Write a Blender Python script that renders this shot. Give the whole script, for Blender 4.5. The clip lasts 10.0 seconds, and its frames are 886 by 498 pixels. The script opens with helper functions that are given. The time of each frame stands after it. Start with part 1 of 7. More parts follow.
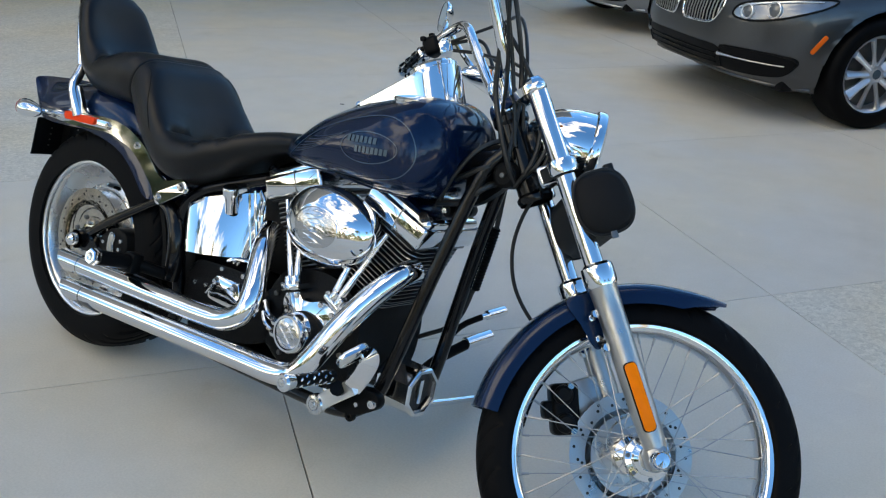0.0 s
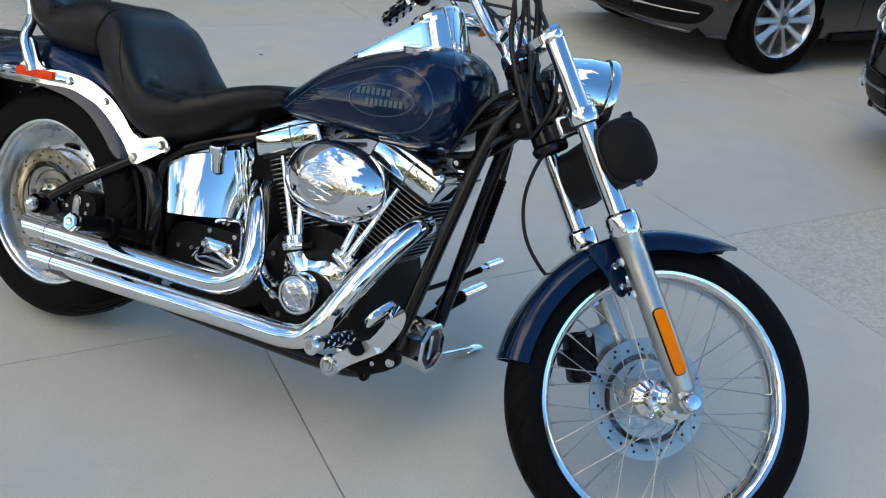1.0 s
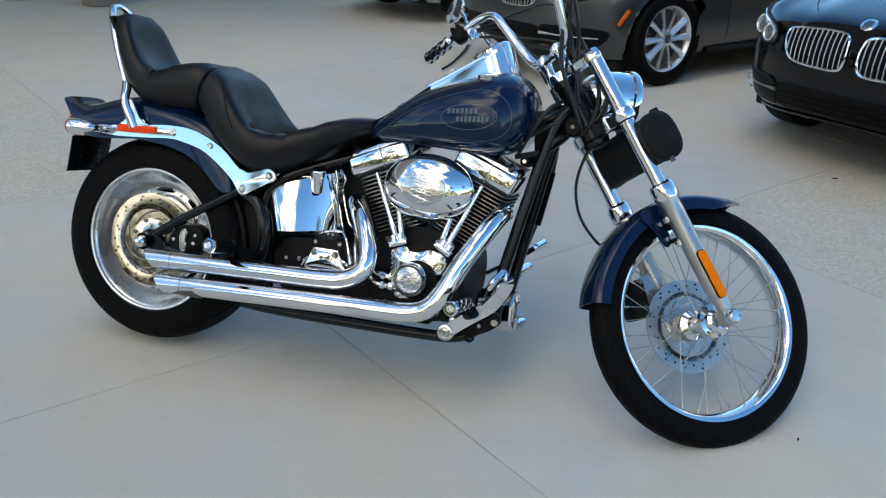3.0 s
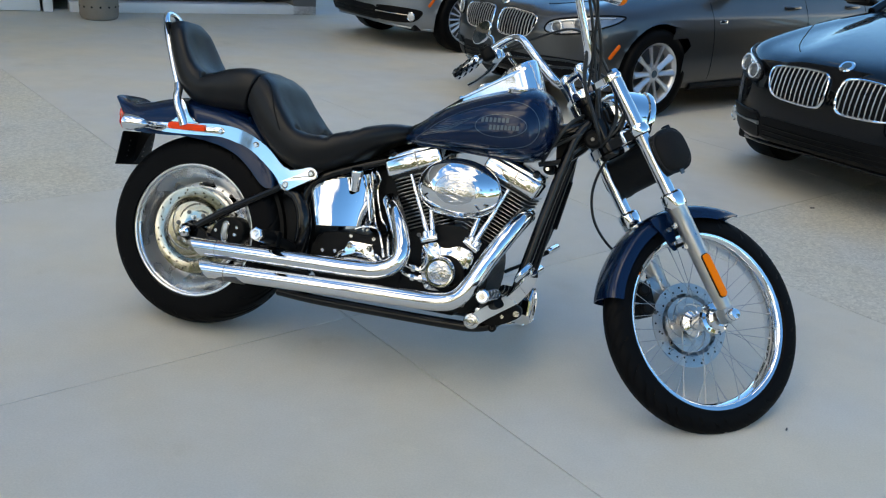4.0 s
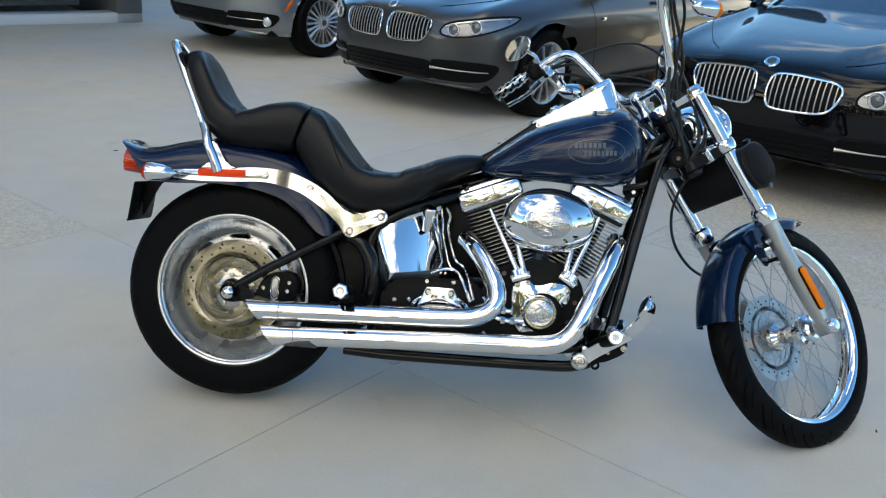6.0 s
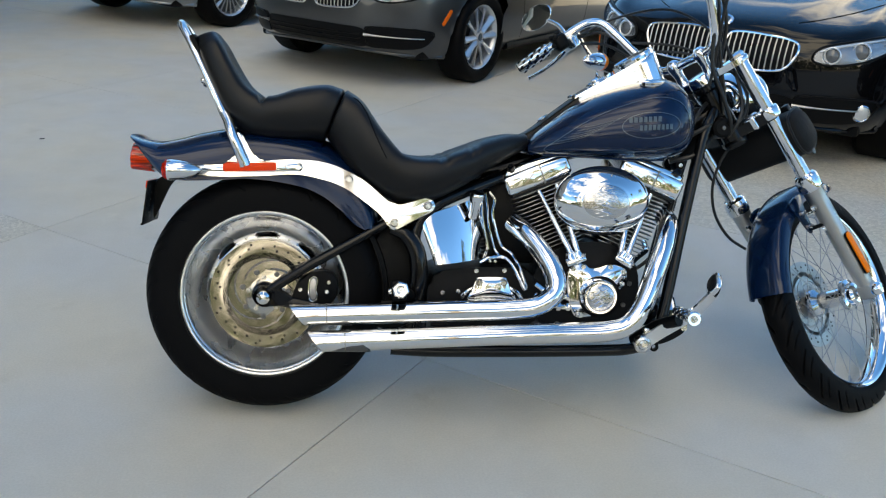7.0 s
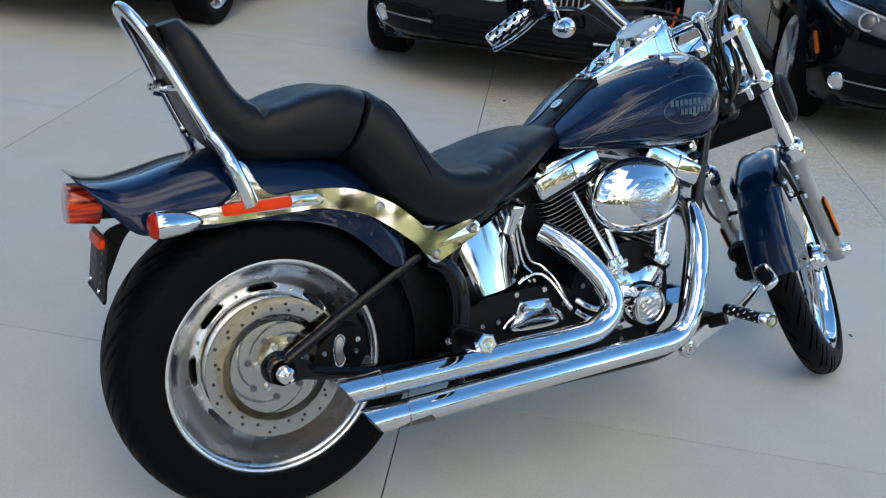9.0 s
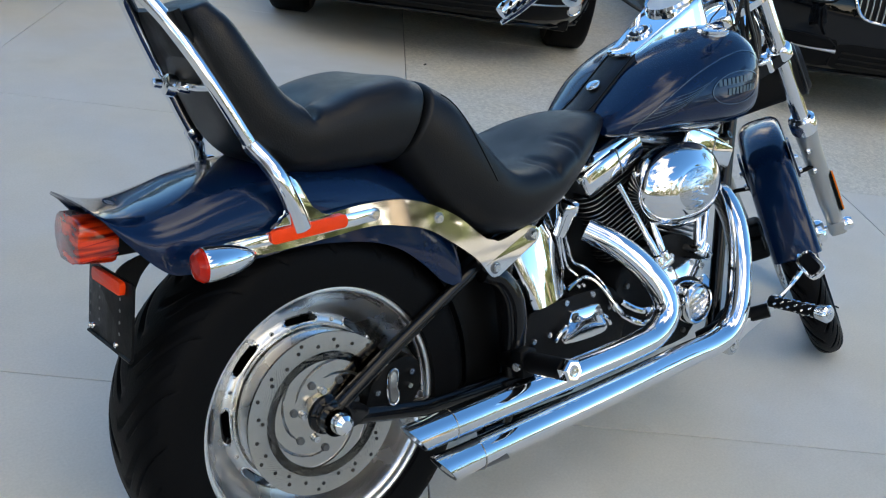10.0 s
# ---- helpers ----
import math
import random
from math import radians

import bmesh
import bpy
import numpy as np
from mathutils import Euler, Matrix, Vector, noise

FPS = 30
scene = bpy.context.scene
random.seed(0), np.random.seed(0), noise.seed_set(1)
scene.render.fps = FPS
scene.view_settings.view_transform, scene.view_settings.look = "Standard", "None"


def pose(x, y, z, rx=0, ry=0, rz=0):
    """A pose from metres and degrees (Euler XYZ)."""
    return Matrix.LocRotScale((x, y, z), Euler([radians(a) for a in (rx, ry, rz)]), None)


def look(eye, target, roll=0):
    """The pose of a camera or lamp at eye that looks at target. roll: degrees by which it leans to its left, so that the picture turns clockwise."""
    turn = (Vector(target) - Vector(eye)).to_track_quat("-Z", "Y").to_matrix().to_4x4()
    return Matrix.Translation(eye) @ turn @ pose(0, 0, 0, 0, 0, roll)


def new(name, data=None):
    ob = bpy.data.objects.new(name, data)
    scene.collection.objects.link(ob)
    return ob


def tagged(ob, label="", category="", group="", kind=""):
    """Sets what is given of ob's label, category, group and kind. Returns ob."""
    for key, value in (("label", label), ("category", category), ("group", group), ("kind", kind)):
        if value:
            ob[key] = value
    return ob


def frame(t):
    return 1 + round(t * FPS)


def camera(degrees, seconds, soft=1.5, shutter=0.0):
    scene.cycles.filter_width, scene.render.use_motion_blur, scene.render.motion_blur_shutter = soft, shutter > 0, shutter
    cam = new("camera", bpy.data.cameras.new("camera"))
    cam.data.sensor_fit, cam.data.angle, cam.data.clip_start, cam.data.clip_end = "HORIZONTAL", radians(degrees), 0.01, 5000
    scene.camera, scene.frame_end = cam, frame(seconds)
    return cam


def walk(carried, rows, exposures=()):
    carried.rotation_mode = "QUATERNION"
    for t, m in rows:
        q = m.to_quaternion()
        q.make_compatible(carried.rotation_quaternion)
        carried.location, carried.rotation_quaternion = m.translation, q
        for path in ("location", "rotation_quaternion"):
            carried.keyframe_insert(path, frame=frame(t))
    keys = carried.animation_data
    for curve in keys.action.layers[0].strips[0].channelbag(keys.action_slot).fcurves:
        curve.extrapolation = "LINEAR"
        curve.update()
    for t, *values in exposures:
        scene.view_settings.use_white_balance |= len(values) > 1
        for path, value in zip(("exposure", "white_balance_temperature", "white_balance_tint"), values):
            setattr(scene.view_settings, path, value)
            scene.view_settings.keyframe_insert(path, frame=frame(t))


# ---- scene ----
from mathutils.bvhtree import BVHTree

cam = camera(51.0, 10.0, 1.2)
PATH = [
    (0, (2.202, -1.64, 1.417), (1.206, -0.094, 0.633), 2.8),
    (0.5, (2.063, -1.684, 1.391), (1.173, -0.088, 0.578), 3.5),
    (1, (1.932, -1.761, 1.395), (1.186, -0.12, 0.528), 4.3),
    (1.5, (1.76, -1.916, 1.398), (1.116, -0.232, 0.532), 2.1),
    (2, (1.663, -2.081, 1.391), (1.082, -0.347, 0.582), 2.0),
    (2.5, (1.624, -2.277, 1.426), (1.089, -0.524, 0.625), 1.1),
    (2.7, (1.614, -2.351, 1.455), (1.097, -0.59, 0.661), 0.6),
    (3.8, (1.549, -2.764, 1.451), (1.129, -0.936, 0.757), 3.6),
    (4, (1.497, -2.783, 1.441), (1.067, -0.961, 0.738), 4.0),
    (4.5, (1.324, -2.779, 1.435), (0.98, -0.949, 0.707), 4.5),
    (5, (1.114, -2.776, 1.44), (0.871, -0.909, 0.766), 5.5),
    (5.5, (0.85, -2.768, 1.444), (0.781, -0.886, 0.769), 4.3),
    (6, (0.587, -2.636, 1.431), (0.604, -0.758, 0.745), 3.7),
    (6.2, (0.491, -2.574, 1.434), (0.537, -0.702, 0.73), 3.4),
    (7.3, (-0.027, -2.343, 1.409), (0.357, -0.537, 0.639), 3.8),
    (7.5, (-0.136, -2.262, 1.417), (0.315, -0.48, 0.628), 4.4),
    (8, (-0.313, -2.06, 1.415), (0.282, -0.329, 0.609), 5.2),
    (8.5, (-0.495, -1.844, 1.408), (0.291, -0.187, 0.611), 6.5),
    (9, (-0.616, -1.62, 1.394), (0.378, -0.105, 0.547), 6.6),
    (9.5, (-0.676, -1.35, 1.36), (0.413, 0.075, 0.475), 6.0),
    (10, (-0.772, -1.156, 1.337), (0.462, 0.134, 0.436), 8.5),
]
walk(cam, [(t, look(eye, target, roll)) for t, eye, target, roll in PATH], [(0, 1.78, 8700, 7), (2.5, 1.78, 8750, 7), (4.5, 1.78, 8800, 6), (6, 1.76, 8800, 6), (7.5, 1.76, 8750, 6), (9, 1.78, 8600, 7), (10, 1.87, 8450, 8)])

# ---- light ----
SUN_EL, SUN_AZ = 38.0, -51.0
world = bpy.data.worlds.new("sky")
scene.world = world
world.use_nodes = True
wn, wl = world.node_tree.nodes, world.node_tree.links
sky = wn.new("ShaderNodeTexSky")
sky.sky_type, sky.sun_disc = "NISHITA", False
sky.air_density, sky.dust_density, sky.ozone_density = 1.0, 0.0, 3.0
sky.altitude = 900.0
sky.sun_elevation, sky.sun_rotation = radians(SUN_EL), radians(SUN_AZ)
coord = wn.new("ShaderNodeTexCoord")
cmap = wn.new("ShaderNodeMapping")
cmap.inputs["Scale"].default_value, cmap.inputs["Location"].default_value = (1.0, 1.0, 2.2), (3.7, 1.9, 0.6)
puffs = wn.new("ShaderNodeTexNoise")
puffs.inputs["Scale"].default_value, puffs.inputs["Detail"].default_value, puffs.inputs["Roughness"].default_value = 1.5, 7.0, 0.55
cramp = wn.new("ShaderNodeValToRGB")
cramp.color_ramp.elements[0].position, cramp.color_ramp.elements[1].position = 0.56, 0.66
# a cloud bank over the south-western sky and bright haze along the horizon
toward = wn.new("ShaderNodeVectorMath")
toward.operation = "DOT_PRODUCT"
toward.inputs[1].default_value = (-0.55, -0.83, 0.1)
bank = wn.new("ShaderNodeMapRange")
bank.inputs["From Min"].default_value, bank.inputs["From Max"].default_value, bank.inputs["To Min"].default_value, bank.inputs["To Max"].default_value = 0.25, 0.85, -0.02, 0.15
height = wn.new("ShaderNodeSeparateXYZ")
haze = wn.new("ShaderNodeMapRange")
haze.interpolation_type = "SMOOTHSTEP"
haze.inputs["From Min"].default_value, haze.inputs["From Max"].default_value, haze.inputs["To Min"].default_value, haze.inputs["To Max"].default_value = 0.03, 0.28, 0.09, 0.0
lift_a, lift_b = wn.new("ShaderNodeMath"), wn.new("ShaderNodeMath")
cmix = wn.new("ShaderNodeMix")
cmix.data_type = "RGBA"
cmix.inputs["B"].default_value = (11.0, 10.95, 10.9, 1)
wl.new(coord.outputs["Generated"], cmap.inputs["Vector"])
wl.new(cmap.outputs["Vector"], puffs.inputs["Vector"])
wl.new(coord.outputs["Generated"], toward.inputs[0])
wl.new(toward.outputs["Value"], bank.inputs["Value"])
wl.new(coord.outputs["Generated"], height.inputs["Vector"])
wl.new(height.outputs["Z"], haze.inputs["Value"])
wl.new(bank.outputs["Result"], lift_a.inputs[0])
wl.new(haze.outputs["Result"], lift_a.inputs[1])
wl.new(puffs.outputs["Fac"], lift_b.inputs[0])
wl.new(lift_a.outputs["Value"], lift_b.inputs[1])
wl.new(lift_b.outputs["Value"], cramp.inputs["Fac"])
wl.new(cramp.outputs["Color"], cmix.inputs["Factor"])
deep = wn.new("ShaderNodeHueSaturation")
deep.inputs["Hue"].default_value, deep.inputs["Saturation"].default_value, deep.inputs["Value"].default_value = 0.502, 1.25, 1.35
wl.new(sky.outputs["Color"], deep.inputs["Color"])
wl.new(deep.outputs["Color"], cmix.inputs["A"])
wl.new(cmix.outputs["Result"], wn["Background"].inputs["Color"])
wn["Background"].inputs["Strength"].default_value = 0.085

az, el = radians(SUN_AZ), radians(SUN_EL)
to_sun = Vector((math.sin(az) * math.cos(el), math.cos(az) * math.cos(el), math.sin(el)))
sun = new("sun", bpy.data.lights.new("sun", "SUN"))
sun.data.energy, sun.data.angle, sun.data.color = 5.0, radians(0.5), (1.0, 0.95, 0.87)
sun.matrix_world = look(to_sun * 40, (0, 0, 0))


# ---- materials ----
def mat(name, color, rough=0.5, metal=0.0, vary=0.0, scale=6.0, bump=0.0, bump_scale=60.0, coat=0.0, grain=0.0, rough_vary=0.0, spec=0.5,
        transmission=0.0, emit=0.0, piece=0.0, coat_ior=1.5):
    """A surface: colour varied at two scales, fine relief, uneven gloss, and a tint of its own for each piece."""
    m = bpy.data.materials.new(name)
    m.use_nodes = True
    nd, ln = m.node_tree.nodes, m.node_tree.links
    b = nd["Principled BSDF"]
    b.inputs["Base Color"].default_value = (*color, 1)
    b.inputs["Roughness"].default_value, b.inputs["Metallic"].default_value = rough, metal
    b.inputs["Specular IOR Level"].default_value = spec
    b.inputs["Coat Weight"].default_value, b.inputs["Coat Roughness"].default_value = coat, 0.03
    b.inputs["Coat IOR"].default_value = coat_ior
    b.inputs["Transmission Weight"].default_value = transmission
    if emit:
        b.inputs["Emission Color"].default_value, b.inputs["Emission Strength"].default_value = (*color, 1), emit
    tc = nd.new("ShaderNodeTexCoord")

    def noise_node(s, detail=5.0):
        n = nd.new("ShaderNodeTexNoise")
        n.inputs["Scale"].default_value, n.inputs["Detail"].default_value = s, detail
        ln.new(tc.outputs["Object"], n.inputs["Vector"])
        return n
    if vary or grain or piece:
        hsv = nd.new("ShaderNodeHueSaturation")
        hsv.inputs["Color"].default_value = (*color, 1)
        total = None
        terms = []
        if vary:
            terms.append((noise_node(scale).outputs["Fac"], vary))
        if grain:
            terms.append((noise_node(scale * 40, 2).outputs["Fac"], grain))
        if piece:
            oi = nd.new("ShaderNodeObjectInfo")
            terms.append((oi.outputs["Random"], piece))
        for socket, amount in terms:
            mm = nd.new("ShaderNodeMath")
            mm.operation = "MULTIPLY_ADD"
            ln.new(socket, mm.inputs[0])
            mm.inputs[1].default_value = 2 * amount
            if total is None:
                mm.inputs[2].default_value = 1 - sum(a for _, a in terms)
            else:
                ln.new(total, mm.inputs[2])
            total = mm.outputs[0]
        ln.new(total, hsv.inputs["Value"])
        ln.new(hsv.outputs["Color"], b.inputs["Base Color"])
    if rough_vary:
        rr = nd.new("ShaderNodeMapRange")
        rr.inputs["To Min"].default_value, rr.inputs["To Max"].default_value = max(0, rough - rough_vary), rough + rough_vary
        rr.inputs["From Min"].default_value, rr.inputs["From Max"].default_value = 0.3, 0.7
        ln.new(noise_node(scale * 1.7).outputs["Fac"], rr.inputs["Value"])
        ln.new(rr.outputs["Result"], b.inputs["Roughness"])
    if bump:
        bp = nd.new("ShaderNodeBump")
        bp.inputs["Strength"].default_value, bp.inputs["Distance"].default_value = bump, 0.002
        ln.new(noise_node(bump_scale, 6).outputs["Fac"], bp.inputs["Height"])
        ln.new(bp.outputs["Normal"], b.inputs["Normal"])
    return m


CHROME = mat("chrome", (0.83, 0.84, 0.855), 0.045, 1.0, rough_vary=0.02, scale=14, vary=0.03)
CHROME_ETCHED = mat("etched_chrome", (0.60, 0.60, 0.605), 0.14, 1.0, vary=0.15, scale=40, bump=0.8, bump_scale=70, rough_vary=0.06)
ALUMINIUM = mat("polished_aluminium", (0.68, 0.68, 0.675), 0.2, 1.0, vary=0.08, scale=9, rough_vary=0.07, grain=0.03)
SLIDER = mat("satin_aluminium", (0.50, 0.49, 0.475), 0.34, 1.0, vary=0.10, scale=16, rough_vary=0.08, grain=0.04)
STEEL = mat("brushed_steel", (0.54, 0.51, 0.46), 0.11, 1.0, vary=0.10, scale=30, grain=0.08, rough_vary=0.05)
DARK_STEEL = mat("dark_steel", (0.16, 0.16, 0.16), 0.35, 0.9, vary=0.2, scale=40)
NAVY = mat("navy_metallic_paint", (0.0006, 0.0115, 0.043), 0.24, 0.25, vary=0.10, scale=5, grain=0.12, coat=1.0, spec=0.15, coat_ior=1.32)
GLOSS_BLACK = mat("gloss_black_paint", (0.0045, 0.0045, 0.005), 0.18, 0.0, vary=0.2, scale=8, coat=0.8, rough_vary=0.05, spec=0.15, coat_ior=1.3)
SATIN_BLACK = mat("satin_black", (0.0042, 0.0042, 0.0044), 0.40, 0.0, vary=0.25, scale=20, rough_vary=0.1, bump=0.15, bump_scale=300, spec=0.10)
WRINKLE_BLACK = mat("wrinkle_black_metal", (0.0035, 0.0035, 0.004), 0.42, 0.0, vary=0.25, scale=30, bump=0.6, bump_scale=420, spec=0.16)
LEATHER = mat("black_leather", (0.006, 0.006, 0.0065), 0.37, 0.0, vary=0.25, scale=9, rough_vary=0.06, bump=0.28, bump_scale=380, spec=0.27)
CORDURA = mat("black_bag_cloth", (0.007, 0.007, 0.0075), 0.6, 0.0, vary=0.25, scale=20, bump=0.6, bump_scale=600, spec=0.15)
RUBBER = mat("tyre_rubber", (0.0036, 0.0036, 0.0040), 0.50, 0.0, vary=0.3, scale=8, grain=0.15, bump=0.25, bump_scale=220, spec=0.06)
CABLE = mat("cable_sheath", (0.006, 0.006, 0.006), 0.38, 0.0, vary=0.15, scale=20)
RED_LENS = mat("red_lens", (0.50, 0.011, 0.003), 0.14, 0.0, vary=0.45, scale=24, coat=0.15, spec=0.3, bump=0.3, bump_scale=120)
TAIL_LENS = mat("streaked_red_lens", (0.50, 0.011, 0.003), 0.10, 0.0, coat=0.6, spec=0.5)
tn, tl = TAIL_LENS.node_tree.nodes, TAIL_LENS.node_tree.links
tco, tmap, tnz, trp = tn.new("ShaderNodeTexCoord"), tn.new("ShaderNodeMapping"), tn.new("ShaderNodeTexNoise"), tn.new("ShaderNodeValToRGB")
tmap.inputs["Scale"].default_value = (9, 20, 95)
tmap.inputs["Rotation"].default_value = (0, 0.15, 0)
tnz.inputs["Scale"].default_value, tnz.inputs["Detail"].default_value = 1.0, 2.0
trp.color_ramp.elements[0].position, trp.color_ramp.elements[0].color = 0.40, (0.10, 0.002, 0.001, 1)
trp.color_ramp.elements[1].position, trp.color_ramp.elements[1].color = 0.60, (0.85, 0.045, 0.006, 1)
tl.new(tco.outputs["Object"], tmap.inputs["Vector"])
tl.new(tmap.outputs["Vector"], tnz.inputs["Vector"])
tl.new(tnz.outputs["Fac"], trp.inputs["Fac"])
tl.new(trp.outputs["Color"], tn["Principled BSDF"].inputs["Base Color"])
RED_REFLECTOR = mat("red_orange_reflector", (0.98, 0.060, 0.012), 0.3, 0.0, vary=0.08, scale=60, coat=0.0, spec=0.15, bump=0.3, bump_scale=500)
AMBER = mat("amber_reflector", (0.95, 0.20, 0.003), 0.3, 0.0, vary=0.08, scale=60, coat=0.0, spec=0.15, bump=0.3, bump_scale=500)
STRIPE = mat("pale_blue_pinstripe", (0.030, 0.060, 0.095), 0.3, 0.0, vary=0.1, scale=20, coat=0.5)
EMBLEM = mat("silver_blue_emblem", (0.042, 0.078, 0.105), 0.4, 0.0, vary=0.1, scale=40, coat=0.2)
GLASS = mat("clear_glass", (0.95, 0.96, 0.97), 0.02, 0.0, vary=0.01, transmission=1.0)
MIRROR = mat("mirror_glass", (0.86, 0.87, 0.88), 0.01, 1.0, vary=0.01)
RIM_BOWL = mat("polished_rim_bowl", (0.68, 0.68, 0.685), 0.27, 1.0, vary=0.12, scale=7, rough_vary=0.06, grain=0.03)
SPOKE = mat("spoke_steel", (0.42, 0.42, 0.42), 0.32, 1.0, vary=0.1, scale=30)
RIM_LIP = mat("bright_rim_lip", (0.86, 0.86, 0.85), 0.32, 1.0, vary=0.05, scale=9, rough_vary=0.05)
DIAL = mat("dial_face", (0.55, 0.55, 0.52), 0.35, 0.0, vary=0.1, scale=40, coat=1.0)


# ---- mesh helpers ----
def catmull(pts, n):
    """A smooth line through the points, n steps between each two."""
    p = [Vector(q) for q in pts]
    p = [2 * p[0] - p[1]] + p + [2 * p[-1] - p[-2]]
    out = []
    for i in range(1, len(p) - 2):
        for k in range(n):
            t = k / n
            a, b, c, d = p[i - 1], p[i], p[i + 1], p[i + 2]
            out.append(0.5 * (2 * b + (c - a) * t + (2 * a - 5 * b + 4 * c - d) * t * t + (3 * b - a - 3 * c + d) * t ** 3))
    return out + [p[-2]]


def curve1(keys, x):
    """A value read off a smooth curve through (x, value) keys."""
    xs, ys = [k[0] for k in keys], [k[1] for k in keys]
    if x <= xs[0]:
        return ys[0]
    if x >= xs[-1]:
        return ys[-1]
    i = max(j for j in range(len(xs) - 1) if xs[j] <= x)
    h = xs[i + 1] - xs[i]
    m0 = (ys[i + 1] - ys[i - 1]) / (xs[i + 1] - xs[i - 1]) if i > 0 else (ys[i + 1] - ys[i]) / h
    m1 = (ys[i + 2] - ys[i]) / (xs[i + 2] - xs[i]) if i + 2 < len(xs) else (ys[i + 1] - ys[i]) / h
    t = (x - xs[i]) / h
    return ((2 * t ** 3 - 3 * t * t + 1) * ys[i] + (t ** 3 - 2 * t * t + t) * h * m0 + (3 * t * t - 2 * t ** 3) * ys[i + 1] + (t ** 3 - t * t) * h * m1)


def rings(bm, loops, closed_ring=True, caps=True, wrap=False):
    """Skins rows of points into quads."""
    vs = [[bm.verts.new(p) for p in loop] for loop in loops]
    n = len(vs[0])
    rows = list(zip(vs, vs[1:])) + ([(vs[-1], vs[0])] if wrap else [])
    for a, b in rows:
        for i in range(n if closed_ring else n - 1):
            j = (i + 1) % n
            bm.faces.new((a[i], a[j], b[j], b[i]))
    if caps and closed_ring and not wrap:
        bm.faces.new(vs[0][::-1])
        bm.faces.new(vs[-1])
    return vs


def tube(path, r, seg=12, bm=None, smooth=0, closed=False, flat=1.0):
    """A round bar along a path; r may be one radius or one for each point."""
    bm = bm or bmesh.new()
    rad = list(r) if isinstance(r, (list, tuple)) else [r] * len(path)
    if smooth:
        rp = catmull([(v, 0, 0) for v in rad], smooth)
        path, rad = catmull(path, smooth), [v.x for v in rp]
    p = [Vector(q) for q in path]
    n = len(p)
    d0 = (p[1] - p[0]).normalized()
    side = d0.orthogonal().normalized()
    loops = []
    for i in range(n):
        if closed:
            d = (p[(i + 1) % n] - p[i - 1]).normalized()
        else:
            d = (p[min(i + 1, n - 1)] - p[max(i - 1, 0)]).normalized()
        side = (side - d * side.dot(d)).normalized()
        up = d.cross(side)
        loops.append([p[i] + (side * math.cos(2 * math.pi * k / seg) + up * math.sin(2 * math.pi * k / seg) * flat) * rad[i] for k in range(seg)])
    rings(bm, loops, caps=not closed, wrap=closed)
    return bm


def lathe(profile, seg=32, m=None, bm=None, caps=False, arc=1.0):
    """Turns (radius, height) pairs round the z axis of m."""
    bm = bm or bmesh.new()
    m = m or Matrix()
    loops = [[m @ Vector((r * math.cos(2 * math.pi * k / seg), r * math.sin(2 * math.pi * k / seg), z)) for k in range(seg)] for r, z in profile]
    rings(bm, loops, caps=caps)
    return bm


def axis_to(p, d):
    """A matrix at p whose z points along d."""
    return Matrix.Translation(p) @ Vector(d).to_track_quat("Z", "Y").to_matrix().to_4x4()


def prism(outline, depth, m=None, bm=None, bevel=0.0):
    """A plate with the (x, y) outline, its depth along z of m, edges bevelled."""
    m = m or Matrix()
    made = bmesh.new()
    lo = [made.verts.new((x, y, 0)) for x, y in outline]
    hi = [made.verts.new((x, y, depth)) for x, y in outline]
    n = len(lo)
    made.faces.new(lo[::-1])
    made.faces.new(hi)
    for i in range(n):
        made.faces.new((lo[i], lo[(i + 1) % n], hi[(i + 1) % n], hi[i]))
    if bevel:
        edges = [e for e in made.edges if abs(e.verts[0].co.z - e.verts[1].co.z) < 1e-9]
        bmesh.ops.bevel(made, geom=edges, offset=bevel, segments=2, affect="EDGES", profile=0.5)
    made.transform(m)
    return merge(bm, made)


def merge(bm, other):
    if bm is None:
        return other
    tmp = bpy.data.meshes.new("tmp")
    other.to_mesh(tmp)
    other.free()
    bm.from_mesh(tmp)
    bpy.data.meshes.remove(tmp)
    return bm


def block(size, m=None, bm=None, bevel=0.0, seg=2):
    made = bmesh.new()
    bmesh.ops.create_cube(made, size=1.0)
    made.transform(Matrix.Diagonal((*size, 1)))
    if bevel:
        bmesh.ops.bevel(made, geom=made.edges[:], offset=bevel, segments=seg, affect="EDGES", profile=0.5)
    if m is not None:
        made.transform(m)
    return merge(bm, made)


def rounded(w, h, r, n=5):
    """A rounded rectangle's outline."""
    pts = []
    for cx, cy, a0 in ((w / 2 - r, h / 2 - r, 0), (-w / 2 + r, h / 2 - r, 90), (-w / 2 + r, -h / 2 + r, 180), (w / 2 - r, -h / 2 + r, 270)):
        pts += [(cx + r * math.cos(radians(a0 + 90 * k / n)), cy + r * math.sin(radians(a0 + 90 * k / n))) for k in range(n + 1)]
    return pts


def smooth_outline(pts, n=6):
    """A closed smooth outline through (x, y) points."""
    q = [Vector((x, y, 0)) for x, y in pts]
    out = []
    for i in range(len(q)):
        a, b, c, d = q[i - 1], q[i], q[(i + 1) % len(q)], q[(i + 2) % len(q)]
        for k in range(n):
            t = k / n
            v = 0.5 * (2 * b + (c - a) * t + (2 * a - 5 * b + 4 * c - d) * t * t + (3 * b - a - 3 * c + d) * t ** 3)
            out.append((v.x, v.y))
    return out


